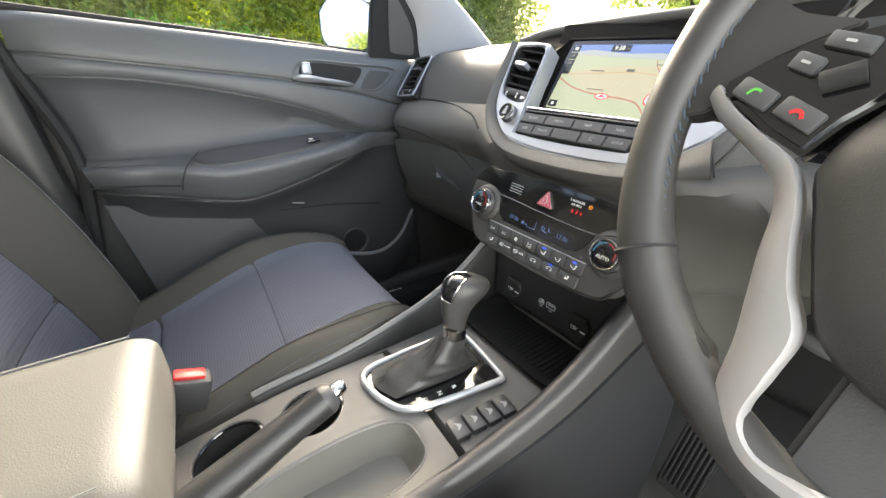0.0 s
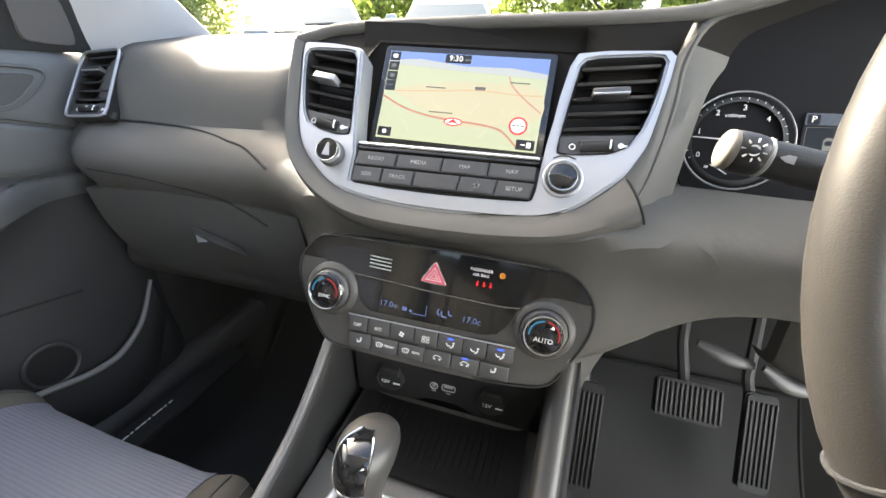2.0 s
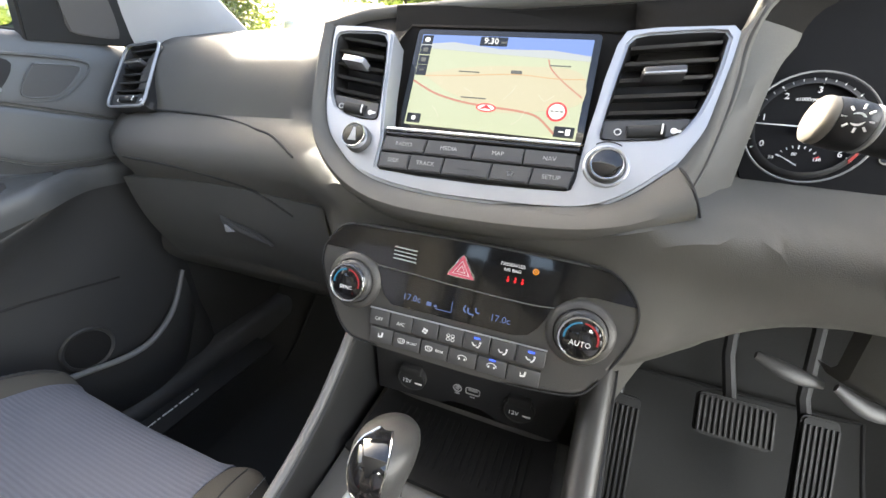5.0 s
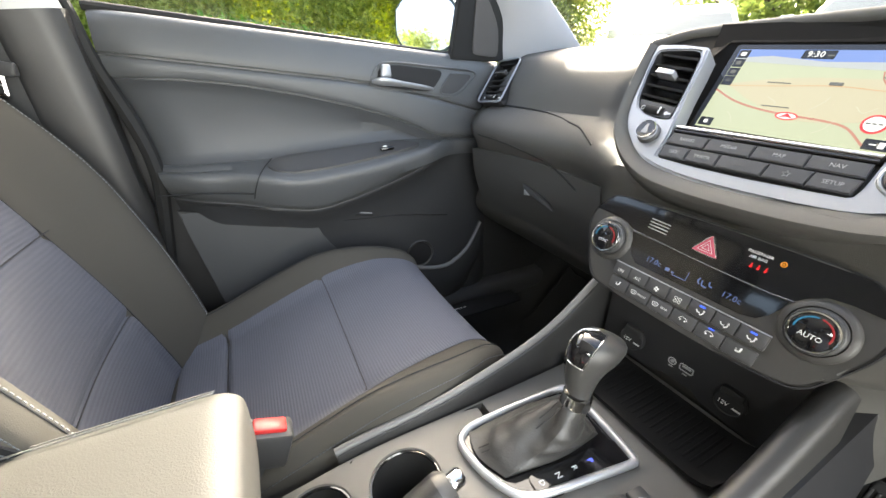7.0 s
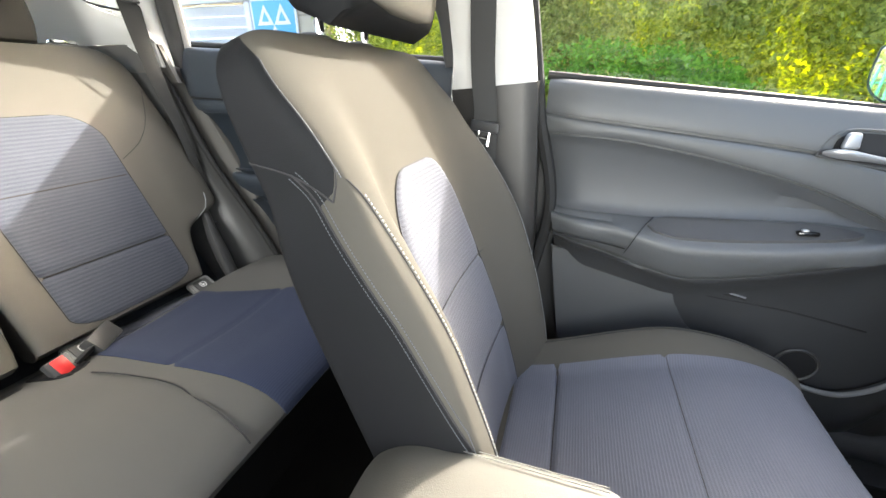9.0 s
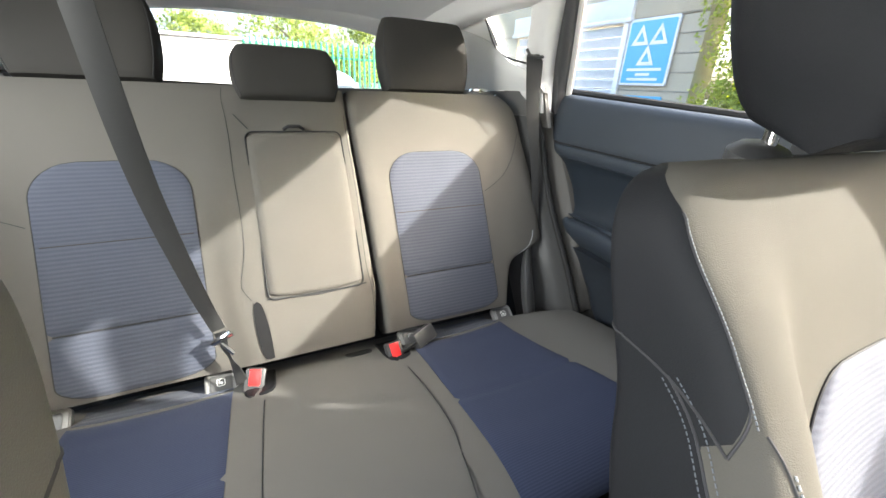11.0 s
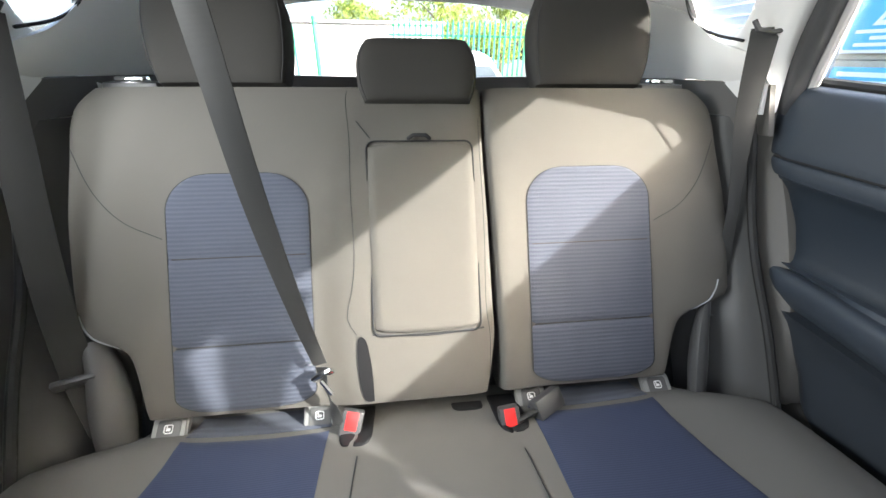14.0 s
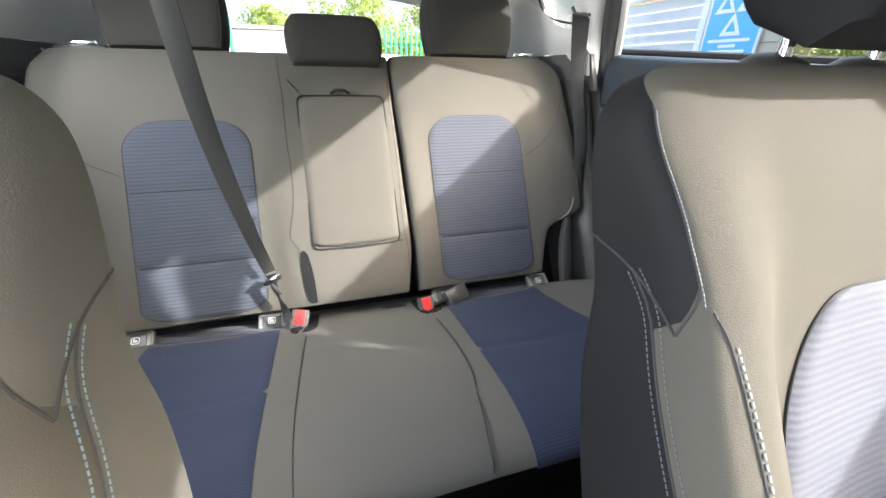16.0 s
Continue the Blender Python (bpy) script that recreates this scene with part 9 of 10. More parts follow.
for k, at in enumerate((32.6, 31.8)):
    bm = bmesh.new()
    SKQ = plane_pose(tuple(along(at) + toward * 0.0102), tuple(-d), tuple(toward.cross(d)))
    plate(bm, [(-0.002, -0.002), (0.002, -0.002), (0.002, 0.002), (-0.002, 0.002)] if k else [(-0.002, 0.0), (0.0015, -0.002), (0.0015, 0.002)], 0.0004, SKQ @ pose(0, 0, 0.0002))
    part("mark", bm, GREYINK, st)

# ---- pedals and mats ----
def pedal(name, o, w, h, tilt, ribs, label):
    root = thing(name, label, "pedal", o)
    m = plane_pose(o, (1, 0, 0), (0, math.sin(radians(tilt)), math.cos(radians(tilt))))
    bm = bmesh.new()
    plate(bm, rounded(w, h, 0.010), 0.012, m, 0.003)
    part("pad", bm, RUBBER, root)
    n = ribs
    for k in range(n):
        bm = bmesh.new()
        x = -w / 2 + w * (k + 0.5) / n
        block(bm, (w / n * 0.5, h * 0.84, 0.004), m @ pose(x, 0, 0.0135), 0.001)
        part("rib", bm, surface("rib_rubber", (0.018, 0.018, 0.018), 0.6) if k == 0 else bpy.data.materials["rib_rubber"], root)
    bm = bmesh.new()
    tube(bm, [m @ Vector((0, 0, -0.005)), m @ Vector((0, 0.10, -0.05)), m @ Vector((0, 0.30, -0.02))], 0.010, 8)
    part("arm", bm, DARKPL, root)
    return root


pedal("brake_pedal", (0.358, 0.715, 0.590), 0.105, 0.066, 35, 14, "ribbed black rubber brake pedal")
pedal("accelerator_pedal", (0.485, 0.73, 0.52), 0.05, 0.17, 30, 7, "long ribbed black accelerator pedal")
pedal("foot_rest", (0.195, 0.66, 0.50), 0.065, 0.20, 30, 8, "ribbed black foot rest beside the tunnel")
for x, lab in ((-0.42, "black carpet mat in the passenger footwell"), (0.40, "black carpet mat in the driver's footwell")):
    root = thing("floor_mat", lab, "mat", (x, 0.55, 0.315), "floor mats")
    bm, rows = bmesh.new(), []
    for i in range(15):
        y = 0.33 + 0.58 * i / 14
        rows.append([(x - 0.23 + 0.46 * j / 14, y, 0.322 + 0.31 * smooth01(0.70, 1.1, y) + 0.05 * smooth01(0.62, 0.70, abs(x - 0.23 + 0.46 * j / 14))) for j in range(15)])
    mt = part("mat", slab(bm, rows, (0, 0, -0.008)), CARPET, root)
    bm = bmesh.new()
    edge = [rows[0][j] for j in range(15)] + [rows[i][14] for i in range(1, 15)] + [rows[14][j] for j in range(13, -1, -1)] + [rows[i][0] for i in range(13, 0, -1)]
    tube(bm, edge, 0.004, 6, True)
    part("binding", bm, RUBBER, root)

# scuff plate with worn lettering on the sill
scuff = thing("scuff_plate", "dark sill scuff plate with a worn pale word", "scuff plate", (-0.66, 0.42, 0.45))
bm = bmesh.new()
SCM = plane_pose((-0.622, 0.415, 0.4700), (0, 1, 0), (-0.95, 0, 0.1))
block(bm, (0.50, 0.06, 0.008), SCM, 0.003)
part("plate", bm, RUBBER, scuff)
for k in range(11):
    bm = bmesh.new()
    plate(bm, rounded(0.006 + 0.003 * (k % 3), 0.0035, 0.001, 3, -0.050 + 0.0115 * k, 0.006), 0.0005, SCM @ pose(0, 0, 0.0045))
    part("text_bar", bm, WHITEINK, scuff)


# ---- seat belts ----
def ribbon(bm, pts, widths, facing, thick=0.0016, n=40):
    """A strap along points, its flat side turned to facing (a vector, or one for each control point)."""
    line = curve_points(pts, n)
    rows = []
    for i, p in enumerate(line):
        t = i / (n - 1)
        d = (line[min(i + 1, n - 1)] - line[max(i - 1, 0)]).normalized()
        if isinstance(facing, list):
            f = Vector(lerp_table([(k / (len(facing) - 1), *v) for k, v in enumerate(facing)], t))
        else:
            f = Vector(facing)
        s = d.cross(f).normalized()
        w = lerp_table([(k / (len(widths) - 1), v) for k, v in enumerate(widths)], t)[0] / 2
        nrm = s.cross(d).normalized()
        rows.append([p + s * w * q + nrm * 0.0012 * (1 - q * q) for q in (-1, -0.5, 0, 0.5, 1)])
        last = nrm
    return slab(bm, rows, lambda p: last * -thick)


def tongue(root, o, m, strap_w=0.05):
    bm = bmesh.new()
    block(bm, (0.066, 0.014, 0.022), m, 0.005)
    part("tongue_grip", bm, DARKPL, root, "black plastic tongue grip")
    bm = bmesh.new()
    for a, b in (((-0.012, 0, -0.010), (-0.012, 0, -0.040)), ((0.012, 0, -0.010), (0.012, 0, -0.040)), ((-0.013, 0, -0.039), (0.013, 0, -0.039)), ((-0.012, 0, -0.022), (0.012, 0, -0.022))):
        tube(bm, [m @ Vector(a), m @ Vector(b)], 0.0035, 6)
    part("tongue_plate", bm, CHROME, root, "bright steel tongue plate")


# front passenger's belt on the middle pillar
b1 = thing("seat_belt", "grey front seat belt hanging on the middle pillar", "seat belt", (-0.69, -0.36, 0.50), "seat belts")
bm = bmesh.new()
part("strap", ribbon(bm, [(-0.640, -0.355, 1.405), (-0.645, -0.352, 1.349), (-0.660, -0.350, 1.228), (-0.671, -0.342, 1.131), (-0.692, -0.337, 0.85), (-0.708, -0.335, 0.52)], [0.048, 0.048, 0.047, 0.048], (1, 0.2, 0.12)), WEB, b1)
tongue(b1, None, pose(-0.668, -0.342, 1.118, 0, 6, 80))
bm = bmesh.new()
block(bm, (0.022, 0.078, 0.034), pose(-0.640, -0.355, 1.412, 0, 7, 0), 0.009)
part("shoulder_guide", bm, DARKPL, b1, "black plastic shoulder guide")

# rear outer belts
for sx, lab in ((-1, "grey rear seat belt bunched beside the narrow backrest"), (1, "grey rear seat belt hanging beside the wide backrest")):
    root = thing("seat_belt", lab, "seat belt", (sx * 0.66, -1.15, 0.68), "seat belts")
    bm = bmesh.new()
    if sx < 0:
        pts, wd, fc = [(-0.632, -1.245, 1.385), (-0.640, -1.235, 1.25), (-0.655, -1.20, 1.05), (-0.668, -1.165, 0.83), (-0.675, -1.12, 0.69)], [0.046, 0.034, 0.020, 0.034, 0.046], (0.45, 0.9, 0.1)
    else:
        pts, wd, fc = [(0.632, -1.24, 1.385), (0.640, -1.20, 1.20), (0.638, -1.14, 0.98), (0.636, -1.11, 0.82), (0.605, -1.07, 0.70)], [0.047, 0.048, 0.048, 0.048, 0.046], (-0.75, 0.65, 0.2)
    part("strap", ribbon(bm, pts, wd, fc), WEB, root)
    c = Vector(pts[0])
    bm = bmesh.new()
    tube(bm, [c + Vector((-0.032, 0.004, 0.010)), c + Vector((-0.026, 0.012, -0.004)), c + Vector((0, 0.016, -0.008)), c + Vector((0.026, 0.012, -0.004)), c + Vector((0.032, 0.004, 0.010))], 0.0045, 8)
    part("guide_loop", bm, DARKPL, root, "black belt guide")
    if sx < 0:
        tongue(root, None, pose(-0.672, -1.148, 0.805, -20, 0, -28))
    else:
        tongue(root, None, pose(0.636, -1.096, 0.805, -20, 0, 20))
    # plastic trim between the backrest and the door opening, behind the belt
    fil = thing("side_filler", "grey plastic trim between rear bench and door", "trim", (sx * 0.66, -1.08, 0.56), "side fillers")
    bm, rows = bmesh.new(), []
    for i in range(19):
        z = 0.56 + 0.66 * i / 18
        y0 = lerp_table([(0.56, -0.90), (0.66, -0.952), (0.83, -1.052), (0.96, -1.142), (1.06, -1.195), (1.22, -1.262)], z)[0]
        rows.append([(sx * (0.690 - 0.075 * smooth01(0.10, 1.0, j / 9) + 0.008 * math.sin(6.0 * z) * j / 9), y0 - 0.215 * j / 9, z) for j in range(10)])
    part("panel", slab(bm, rows, (sx * 0.012, 0, 0)), surface("filler_grey", (0.060, 0.060, 0.060), 0.34, grain=1100, bump=0.12), fil)
    bm = bmesh.new()
    tube(bm, [r[0] for r in rows], 0.008, 8)
    part("door_seal", bm, RUBBER, fil, "black rubber seal")
    bm = bmesh.new()
    tube(bm, curve_points([(sx * 0.585, -1.050, 0.660), (sx * 0.590, -1.085, 0.74), (sx * 0.602, -1.118, 0.80), (sx * 0.622, -1.150, 0.85)], 16), [0.030, 0.031, 0.032, 0.033, 0.034, 0.035, 0.035, 0.034, 0.033, 0.032, 0.030, 0.028, 0.026, 0.024, 0.022, 0.018], 12, squash=0.55)
    part("hinge_cover", bm, DARKPL, fil, "dark hinge cover beside the cushion")

# middle belt: from the roof across the wide backrest to its buckle
b3 = thing("seat_belt", "grey middle seat belt stretched from roof to buckle", "seat belt", (0.2, -1.1, 0.70), "seat belts")
bm = bmesh.new()
part("strap", ribbon(bm, [(0.292, -1.06, 1.575), (0.296, -1.115, 1.38), (0.280, -1.135, 1.12), (0.235, -1.105, 0.90), (0.208, -1.082, 0.815)], [0.046, 0.044, 0.042, 0.036, 0.028], [(0.25, 0.9, 0.3), (0.1, 0.9, 0.3), (0.0, 0.9, 0.4), (0.3, 0.9, 0.4)]), WEB, b3)
bm = bmesh.new()
part("loose_strap", ribbon(bm, [(0.206, -1.080, 0.810), (0.200, -1.060, 0.775), (0.190, -1.055, 0.740), (0.180, -1.035, 0.705)], [0.030, 0.026, 0.024, 0.026], [(0.6, 0.8, 0.3), (0.9, 0.4, 0.3), (0.3, 0.9, 0.4)], n=20), WEB, b3)
bm = bmesh.new()
block(bm, (0.045, 0.010, 0.016), pose(0.203, -1.070, 0.800, -25, 30, 0), 0.003)
tube(bm, [(0.205, -1.060, 0.795), (0.185, -1.045, 0.775)], 0.004, 6)
part("tongue", bm, CHROME, b3, "bright steel tongue")


# ---- outside ----
def leaf_cloud(name, clumps, per, size, colors, label, seed):
    """Foliage: many small bent leaves round clump centres (centre, radii)."""
    rng = np.random.default_rng(seed)
    verts, faces = [], []
    for (c, r) in clumps:
        d = rng.normal(size=(per, 3))
        d /= np.linalg.norm(d, axis=1)[:, None]
        p = np.array(c) + d * np.array(r) * (0.55 + 0.5 * rng.random((per, 1)) ** 0.6)
        a = rng.normal(size=(per, 3)) + d * 0.8
        a /= np.linalg.norm(a, axis=1)[:, None]
        b = np.cross(a, rng.normal(size=(per, 3)))
        b /= np.linalg.norm(b, axis=1)[:, None]
        s = size * (0.6 + 0.9 * rng.random((per, 1)))
        for k in range(per):
            i = len(verts)
            verts += [p[k] - a[k] * s[k], p[k] + b[k] * s[k] * 0.45, p[k] + a[k] * s[k], p[k] - b[k] * s[k] * 0.45]
            faces.append((i, i + 1, i + 2, i + 3))
    me = bpy.data.meshes.new(name)
    me.from_pydata([tuple(v) for v in verts], [], faces)
    me.materials.append(colors)
    ob = new(name, me)
    return ob


def foliage(name, dark, light, trans=0.35):
    m = bpy.data.materials.new(name)
    m.use_nodes = True
    nt = m.node_tree
    n, link = nt.nodes, nt.links.new
    p = n["Principled BSDF"]
    p.inputs["Roughness"].default_value = 0.6
    g, mix = n.new("ShaderNodeNewGeometry"), n.new("ShaderNodeMix")
    mix.data_type = "RGBA"
    link(g.outputs["Random Per Island"], mix.inputs["Factor"])
    mix.inputs[6].default_value, mix.inputs[7].default_value = (*dark, 1), (*light, 1)
    link(mix.outputs[2], p.inputs["Base Color"])
    tr, ms = n.new("ShaderNodeBsdfTranslucent"), n.new("ShaderNodeMixShader")
    link(mix.outputs[2], tr.inputs["Color"])
    ms.inputs["Fac"].default_value = trans
    link(p.outputs[0], ms.inputs[1])
    link(tr.outputs[0], ms.inputs[2])
    link(ms.outputs[0], n["Material Output"].inputs["Surface"])
    return m


ASPHALT = surface("grey_asphalt", (0.075, 0.073, 0.07), 0.9, vary=0.3, grain=60, bump=0.4, stain=0.8)
bm = bmesh.new()
gx = [-600, -200, -60, -25] + [-14 + 0.5 * k for k in range(57)] + [25, 60, 200, 600]


def ground_z(x, y):
    """The yard climbs to a bank ahead of the car."""
    return 0.55 * smooth01(4.3, 6.5, y) * smooth01(0.2, -0.9, x)


sheet(bm, [[(x, y, ground_z(x, y)) for x in gx] for y in gx])
tagged(part("ground", bm, ASPHALT), "grey asphalt yard around the car", "ground", kind="structure")

HEDGE = foliage("yellow_green_conifer", (0.22, 0.29, 0.045), (0.60, 0.64, 0.15), 0.55)
BUSH = foliage("fresh_green_bush", (0.10, 0.25, 0.02), (0.25, 0.48, 0.045), 0.5)
TREE = foliage("mid_green_tree", (0.12, 0.17, 0.03), (0.34, 0.42, 0.09), 0.5)
rng = random.Random(4)
clumps = []
for k in range(230):
    y = -3.55 + 9.15 * rng.random()
    x = -5.2 - 0.55 * rng.random() + 0.10 * max(0, y - 6)
    z = 0.2 + 3.3 * rng.random() ** 0.9
    clumps.append(((x, y, z), (0.42 + 0.2 * rng.random(), 0.5, 0.55 + 0.25 * rng.random())))
bm = bmesh.new()
rows = []
for i in range(60):
    y = -3.70 + 9.3 * i / 59
    rows.append([(-5.95 + 0.10 * max(0, y - 6) + 0.25 * noise.noise((y * 1.3, j * 0.7, 0)), y, 2.9 * j / 14 + 0.3 * noise.noise((y, 3.0, j))) for j in range(15)])
tagged(part("hedge_core", slab(bm, rows, (-0.03, 0, 0)), foliage("deep_hedge", (0.42, 0.46, 0.055), (0.46, 0.50, 0.06), 0.7)), "dense dark inside of the conifer hedge", "hedge", kind="stuff")
tagged(leaf_cloud("hedge", clumps, 1050, 0.030, HEDGE, "", 5), "tall yellow-green conifer hedge along the yard", "hedge", kind="stuff")
clumps = []
for k in range(26):
    clumps.append(((-4.45 - 0.4 * rng.random(), -0.2 + 1.5 * rng.random(), 0.35 + 0.98 * rng.random()), (0.35, 0.4, 0.32)))
tagged(leaf_cloud("bush", clumps, 520, 0.032, BUSH, "", 6), "low bright green bush in front of the hedge", "bush", kind="stuff")


def tree(x, y, h, r, seed, mat_=TREE, per=120, clump=46):
    root = thing("tree", "leafy green tree beyond the yard", "tree", (x, y, 0), "trees")
    rr = random.Random(seed)
    bm = bmesh.new()
    tube(bm, curve_points([(x, y, 0), (x + 0.1, y, h * 0.3), (x - 0.1, y + 0.1, h * 0.75)], 8), [0.22 - 0.02 * k for k in range(8)], 8)
    for k in range(6):
        a = 2 * math.pi * rr.random()
        z0 = h * (0.25 + 0.35 * rr.random())
        tube(bm, [(x, y, z0), (x + 0.5 * r * math.cos(a), y + 0.5 * r * math.sin(a), z0 + 0.18 * h)], [0.09, 0.03], 6)
    part("trunk", bm, surface("bark", (0.09, 0.07, 0.05), 0.9, vary=0.3, grain=40), root)
    cl = []
    for k in range(clump):
        a, q = 2 * math.pi * rr.random(), rr.random() ** 0.6
        z = h * (0.30 + 0.70 * rr.random())
        k2 = math.sin(math.pi * min(1, max(0.08, (z / h - 0.2) / 0.85))) ** 0.6
        cl.append(((x + r * q * k2 * math.cos(a), y + r * q * k2 * math.sin(a), z), (0.26 * r, 0.26 * r, 0.22 * r)))
    ob = leaf_cloud("crown", cl, per, 0.11, mat_, "", seed)
    ob.parent = root
    ob.matrix_parent_inverse = Matrix.Translation((-x, -y, 0))
    return root


for k, (x, y, h, r) in enumerate(((-7.2, 14.0, 5.2, 2.2), (0.9, 17.5, 6.5, 2.3), (3.4, 19.5, 7.0, 2.2), (6.2, 19.0, 5.6, 1.5), (-3.2, 19.0, 6.2, 2.4), (-0.8, 20.0, 6.5, 2.2), (-9.5, 17.0, 6.0, 2.5), (-3.6, -32.0, 6.5, 3.2), (-8.0, -31.0, 5.2, 3.0), (2.5, -36.0, 5.0, 2.8))):
    tree(x, y, h, r, 20 + k)

WHITEPAINT = surface("white_car_paint", (0.62, 0.62, 0.62), 0.25, vary=0.02, grain=20, bump=0.0, coat=0.6)
DARKPAINT = surface("dark_green_paint", (0.03, 0.045, 0.04), 0.25, vary=0.05, grain=20, bump=0.0, coat=0.6)
SILVERGREEN = surface("silver_green_paint", (0.34, 0.37, 0.35), 0.28, metal=0.3, vary=0.02, grain=20, bump=0.0, coat=0.5)
BUMPERGREY = surface("grey_bumper_plastic", (0.05, 0.055, 0.06), 0.5, vary=0.05, bump=0.05)
CARGLASS = surface("dark_car_glass", (0.10, 0.12, 0.12), 0.06, vary=0.05, bump=0.0)


def pickup(x, y, turn, paint, label, canopy=False, tall=1.0, lower=None, bold=False):
    """A parked pickup or van, nose towards local +y."""
    root = thing("pickup_truck", label, "vehicle", (x, y, ground_z(x, y)), "parked vehicles")
    M = pose(x, y, ground_z(x, y), 0, 0, turn) @ Matrix.Diagonal((1, 1, tall, 1))

    def P(name, bm, mat_, parent=None, lab=""):
        bmesh.ops.transform(bm, matrix=M, verts=bm.verts[:])
        return part(name, bm, mat_, parent or root, lab)

    bm, rings = bmesh.new(), []
    prof = [(2.62, 0.55, 0.86, 0.98), (2.58, 0.42, 0.92, 1.02), (2.2, 0.40, 0.94, 1.10), (1.55, 0.40, 0.94, 1.16), (1.0, 0.40, 0.94, 1.18), (-0.9, 0.40, 0.94, 1.18), (-2.5, 0.45, 0.92, 1.15), (-2.6, 0.50, 0.88, 1.10)]
    for yy, z0, w, z1 in prof:
        rings.append([(w * math.copysign(abs(math.cos(a)) ** 0.35, math.cos(a)), yy, (z0 + z1) / 2 + (z1 - z0) / 2 * math.copysign(abs(math.sin(a)) ** 0.45, math.sin(a))) for a in [2 * math.pi * k / 24 for k in range(24)]])
    body = P("body", loft(bm, rings), paint)
    bm, rings = bmesh.new(), []
    end = -2.45 if canopy else -0.95
    for yy, z1, w in ((1.12, 1.17, 0.84), (0.95, 1.28, 0.80), (0.28, 1.72, 0.68), (0.0, 1.77, 0.66), (end + 0.35, 1.76, 0.66), (end + 0.05, 1.70, 0.68), (end, 1.2, 0.80)):
        rings.append([(-w - 0.03, yy, 1.12), (-w, yy, z1 - 0.05), (-w + 0.08, yy, z1), (w - 0.08, yy, z1), (w, yy, z1 - 0.05), (w + 0.03, yy, 1.12)])
    cab = P("cab", loft(bm, rings), paint)
    bm = bmesh.new()
    plate(bm, [(-0.74, 0), (0.74, 0), (0.62, 0.58), (-0.62, 0.58)], 0.012, plane_pose((0, 1.02, 1.225), (-1, 0, 0), (0, -0.84, 0.56)), 0.003)
    P("windscreen", bm, CARGLASS, cab, "dark windscreen")
    for sx in (-1, 1):
        bm = bmesh.new()
        plate(bm, [(0.70, 0), (0.02, 0.44), (end + 0.5, 0.44), (end + 0.25, 0.0)], 0.01, plane_pose((sx * 0.815, 0, 1.22), (0, sx, 0), (-sx * 0.32, 0, 1)) if sx > 0 else plane_pose((sx * 0.815, 0, 1.22), (0, 1, 0), (-sx * 0.32, 0, 1)), 0.002)
        P("side_window", bm, CARGLASS, cab, "dark side window")
        bm = bmesh.new()
        block(bm, (0.20, 0.10, 0.17), pose(sx * 1.02, 0.95, 1.28), 0.04)
        P("door_mirror", bm, paint)
        bm = bmesh.new()
        block(bm, (0.34, 0.16, 0.20), pose(sx * 0.70, 2.54, 0.93, 0, 0, -sx * 14), 0.05)
        P("headlight", bm, surface("headlight_glass", (0.32, 0.34, 0.36), 0.12, bump=0.0), None, "clear headlight")
        bm = bmesh.new()
        block(bm, (0.20, 0.06, 0.09), pose(sx * 0.70, 2.62, 0.60), 0.02)
        P("fog_light", bm, CARGLASS)
        for yy in (1.72, -1.45):
            bm = bmesh.new()
            disc(bm, [(0.24, -0.12), (0.36, -0.12), (0.385, -0.06), (0.385, 0.06), (0.36, 0.12), (0.24, 0.12)], plane_pose((sx * 0.80, yy, 0.385), (0, 1, 0), (0, 0, 1)), 28)
            wl = P("wheel", bm, RUBBER)
            bm = bmesh.new()
            disc(bm, [(0.245, -0.125), (0.24, 0.125), (0.10, 0.115), (0.05, 0.13)], plane_pose((sx * 0.80, yy, 0.385), (0, 1, 0), (0, 0, 1)), 20)
            P("rim", bm, SILVER, wl)
    bm = bmesh.new()
    block(bm, (0.98, 0.08, 0.24), pose(0, 2.58, 0.90), 0.03)
    gr = P("grille", bm, DARKPL, None, "dark radiator grille")
    for k in range(2):
        bm = bmesh.new()
        block(bm, (0.96, 0.04, 0.060 if bold else 0.024), pose(0, 2.635, 0.82 + 0.15 * k), 0.010)
        P("grille_bar", bm, CHROME, gr)
    bm = bmesh.new()
    block(bm, (0.40, 0.02, 0.055), pose(0, 2.652, 0.905), 0.008)
    P("badge_bar", bm, CHROME, gr)
    if bold:
        for sx in (-1, 1):
            bm = bmesh.new()
            block(bm, (0.10, 0.05, 0.24), pose(sx * 0.46, 2.625, 0.90, 0, sx * 14, 0), 0.02)
            P("grille_side", bm, CHROME, gr)
    # bonnet creases, wiper cowl and the roof's front edge
    for sx in (-1, 1):
        bm = bmesh.new()
        tube(bm, curve_points([(sx * 0.52, 2.50, 1.035), (sx * 0.60, 2.0, 1.115), (sx * 0.66, 1.2, 1.178)], 12), 0.012, 6)
        P("bonnet_crease", bm, paint, body)
        bm = bmesh.new()
        tube(bm, [(sx * 0.10 + 0.08, 1.06, 1.222), (sx * 0.10 - 0.42, 0.985, 1.262)], 0.012, 5)
        P("wiper", bm, DARKPL, cab)
    bm = bmesh.new()
    block(bm, (1.50, 0.14, 0.02), pose(0, 1.10, 1.195, -12), 0.006)
    P("cowl", bm, DARKPL, cab, "black cowl below the windscreen")
    bm = bmesh.new()
    block(bm, (1.78, 0.20, 0.34), pose(0, 2.58, 0.60), 0.05)
    P("bumper", bm, lower or paint)
    bm = bmesh.new()
    block(bm, (0.90, 0.04, 0.14), pose(0, 2.68, 0.56), 0.02)
    P("air_intake", bm, DARKPL)
    bm = bmesh.new()
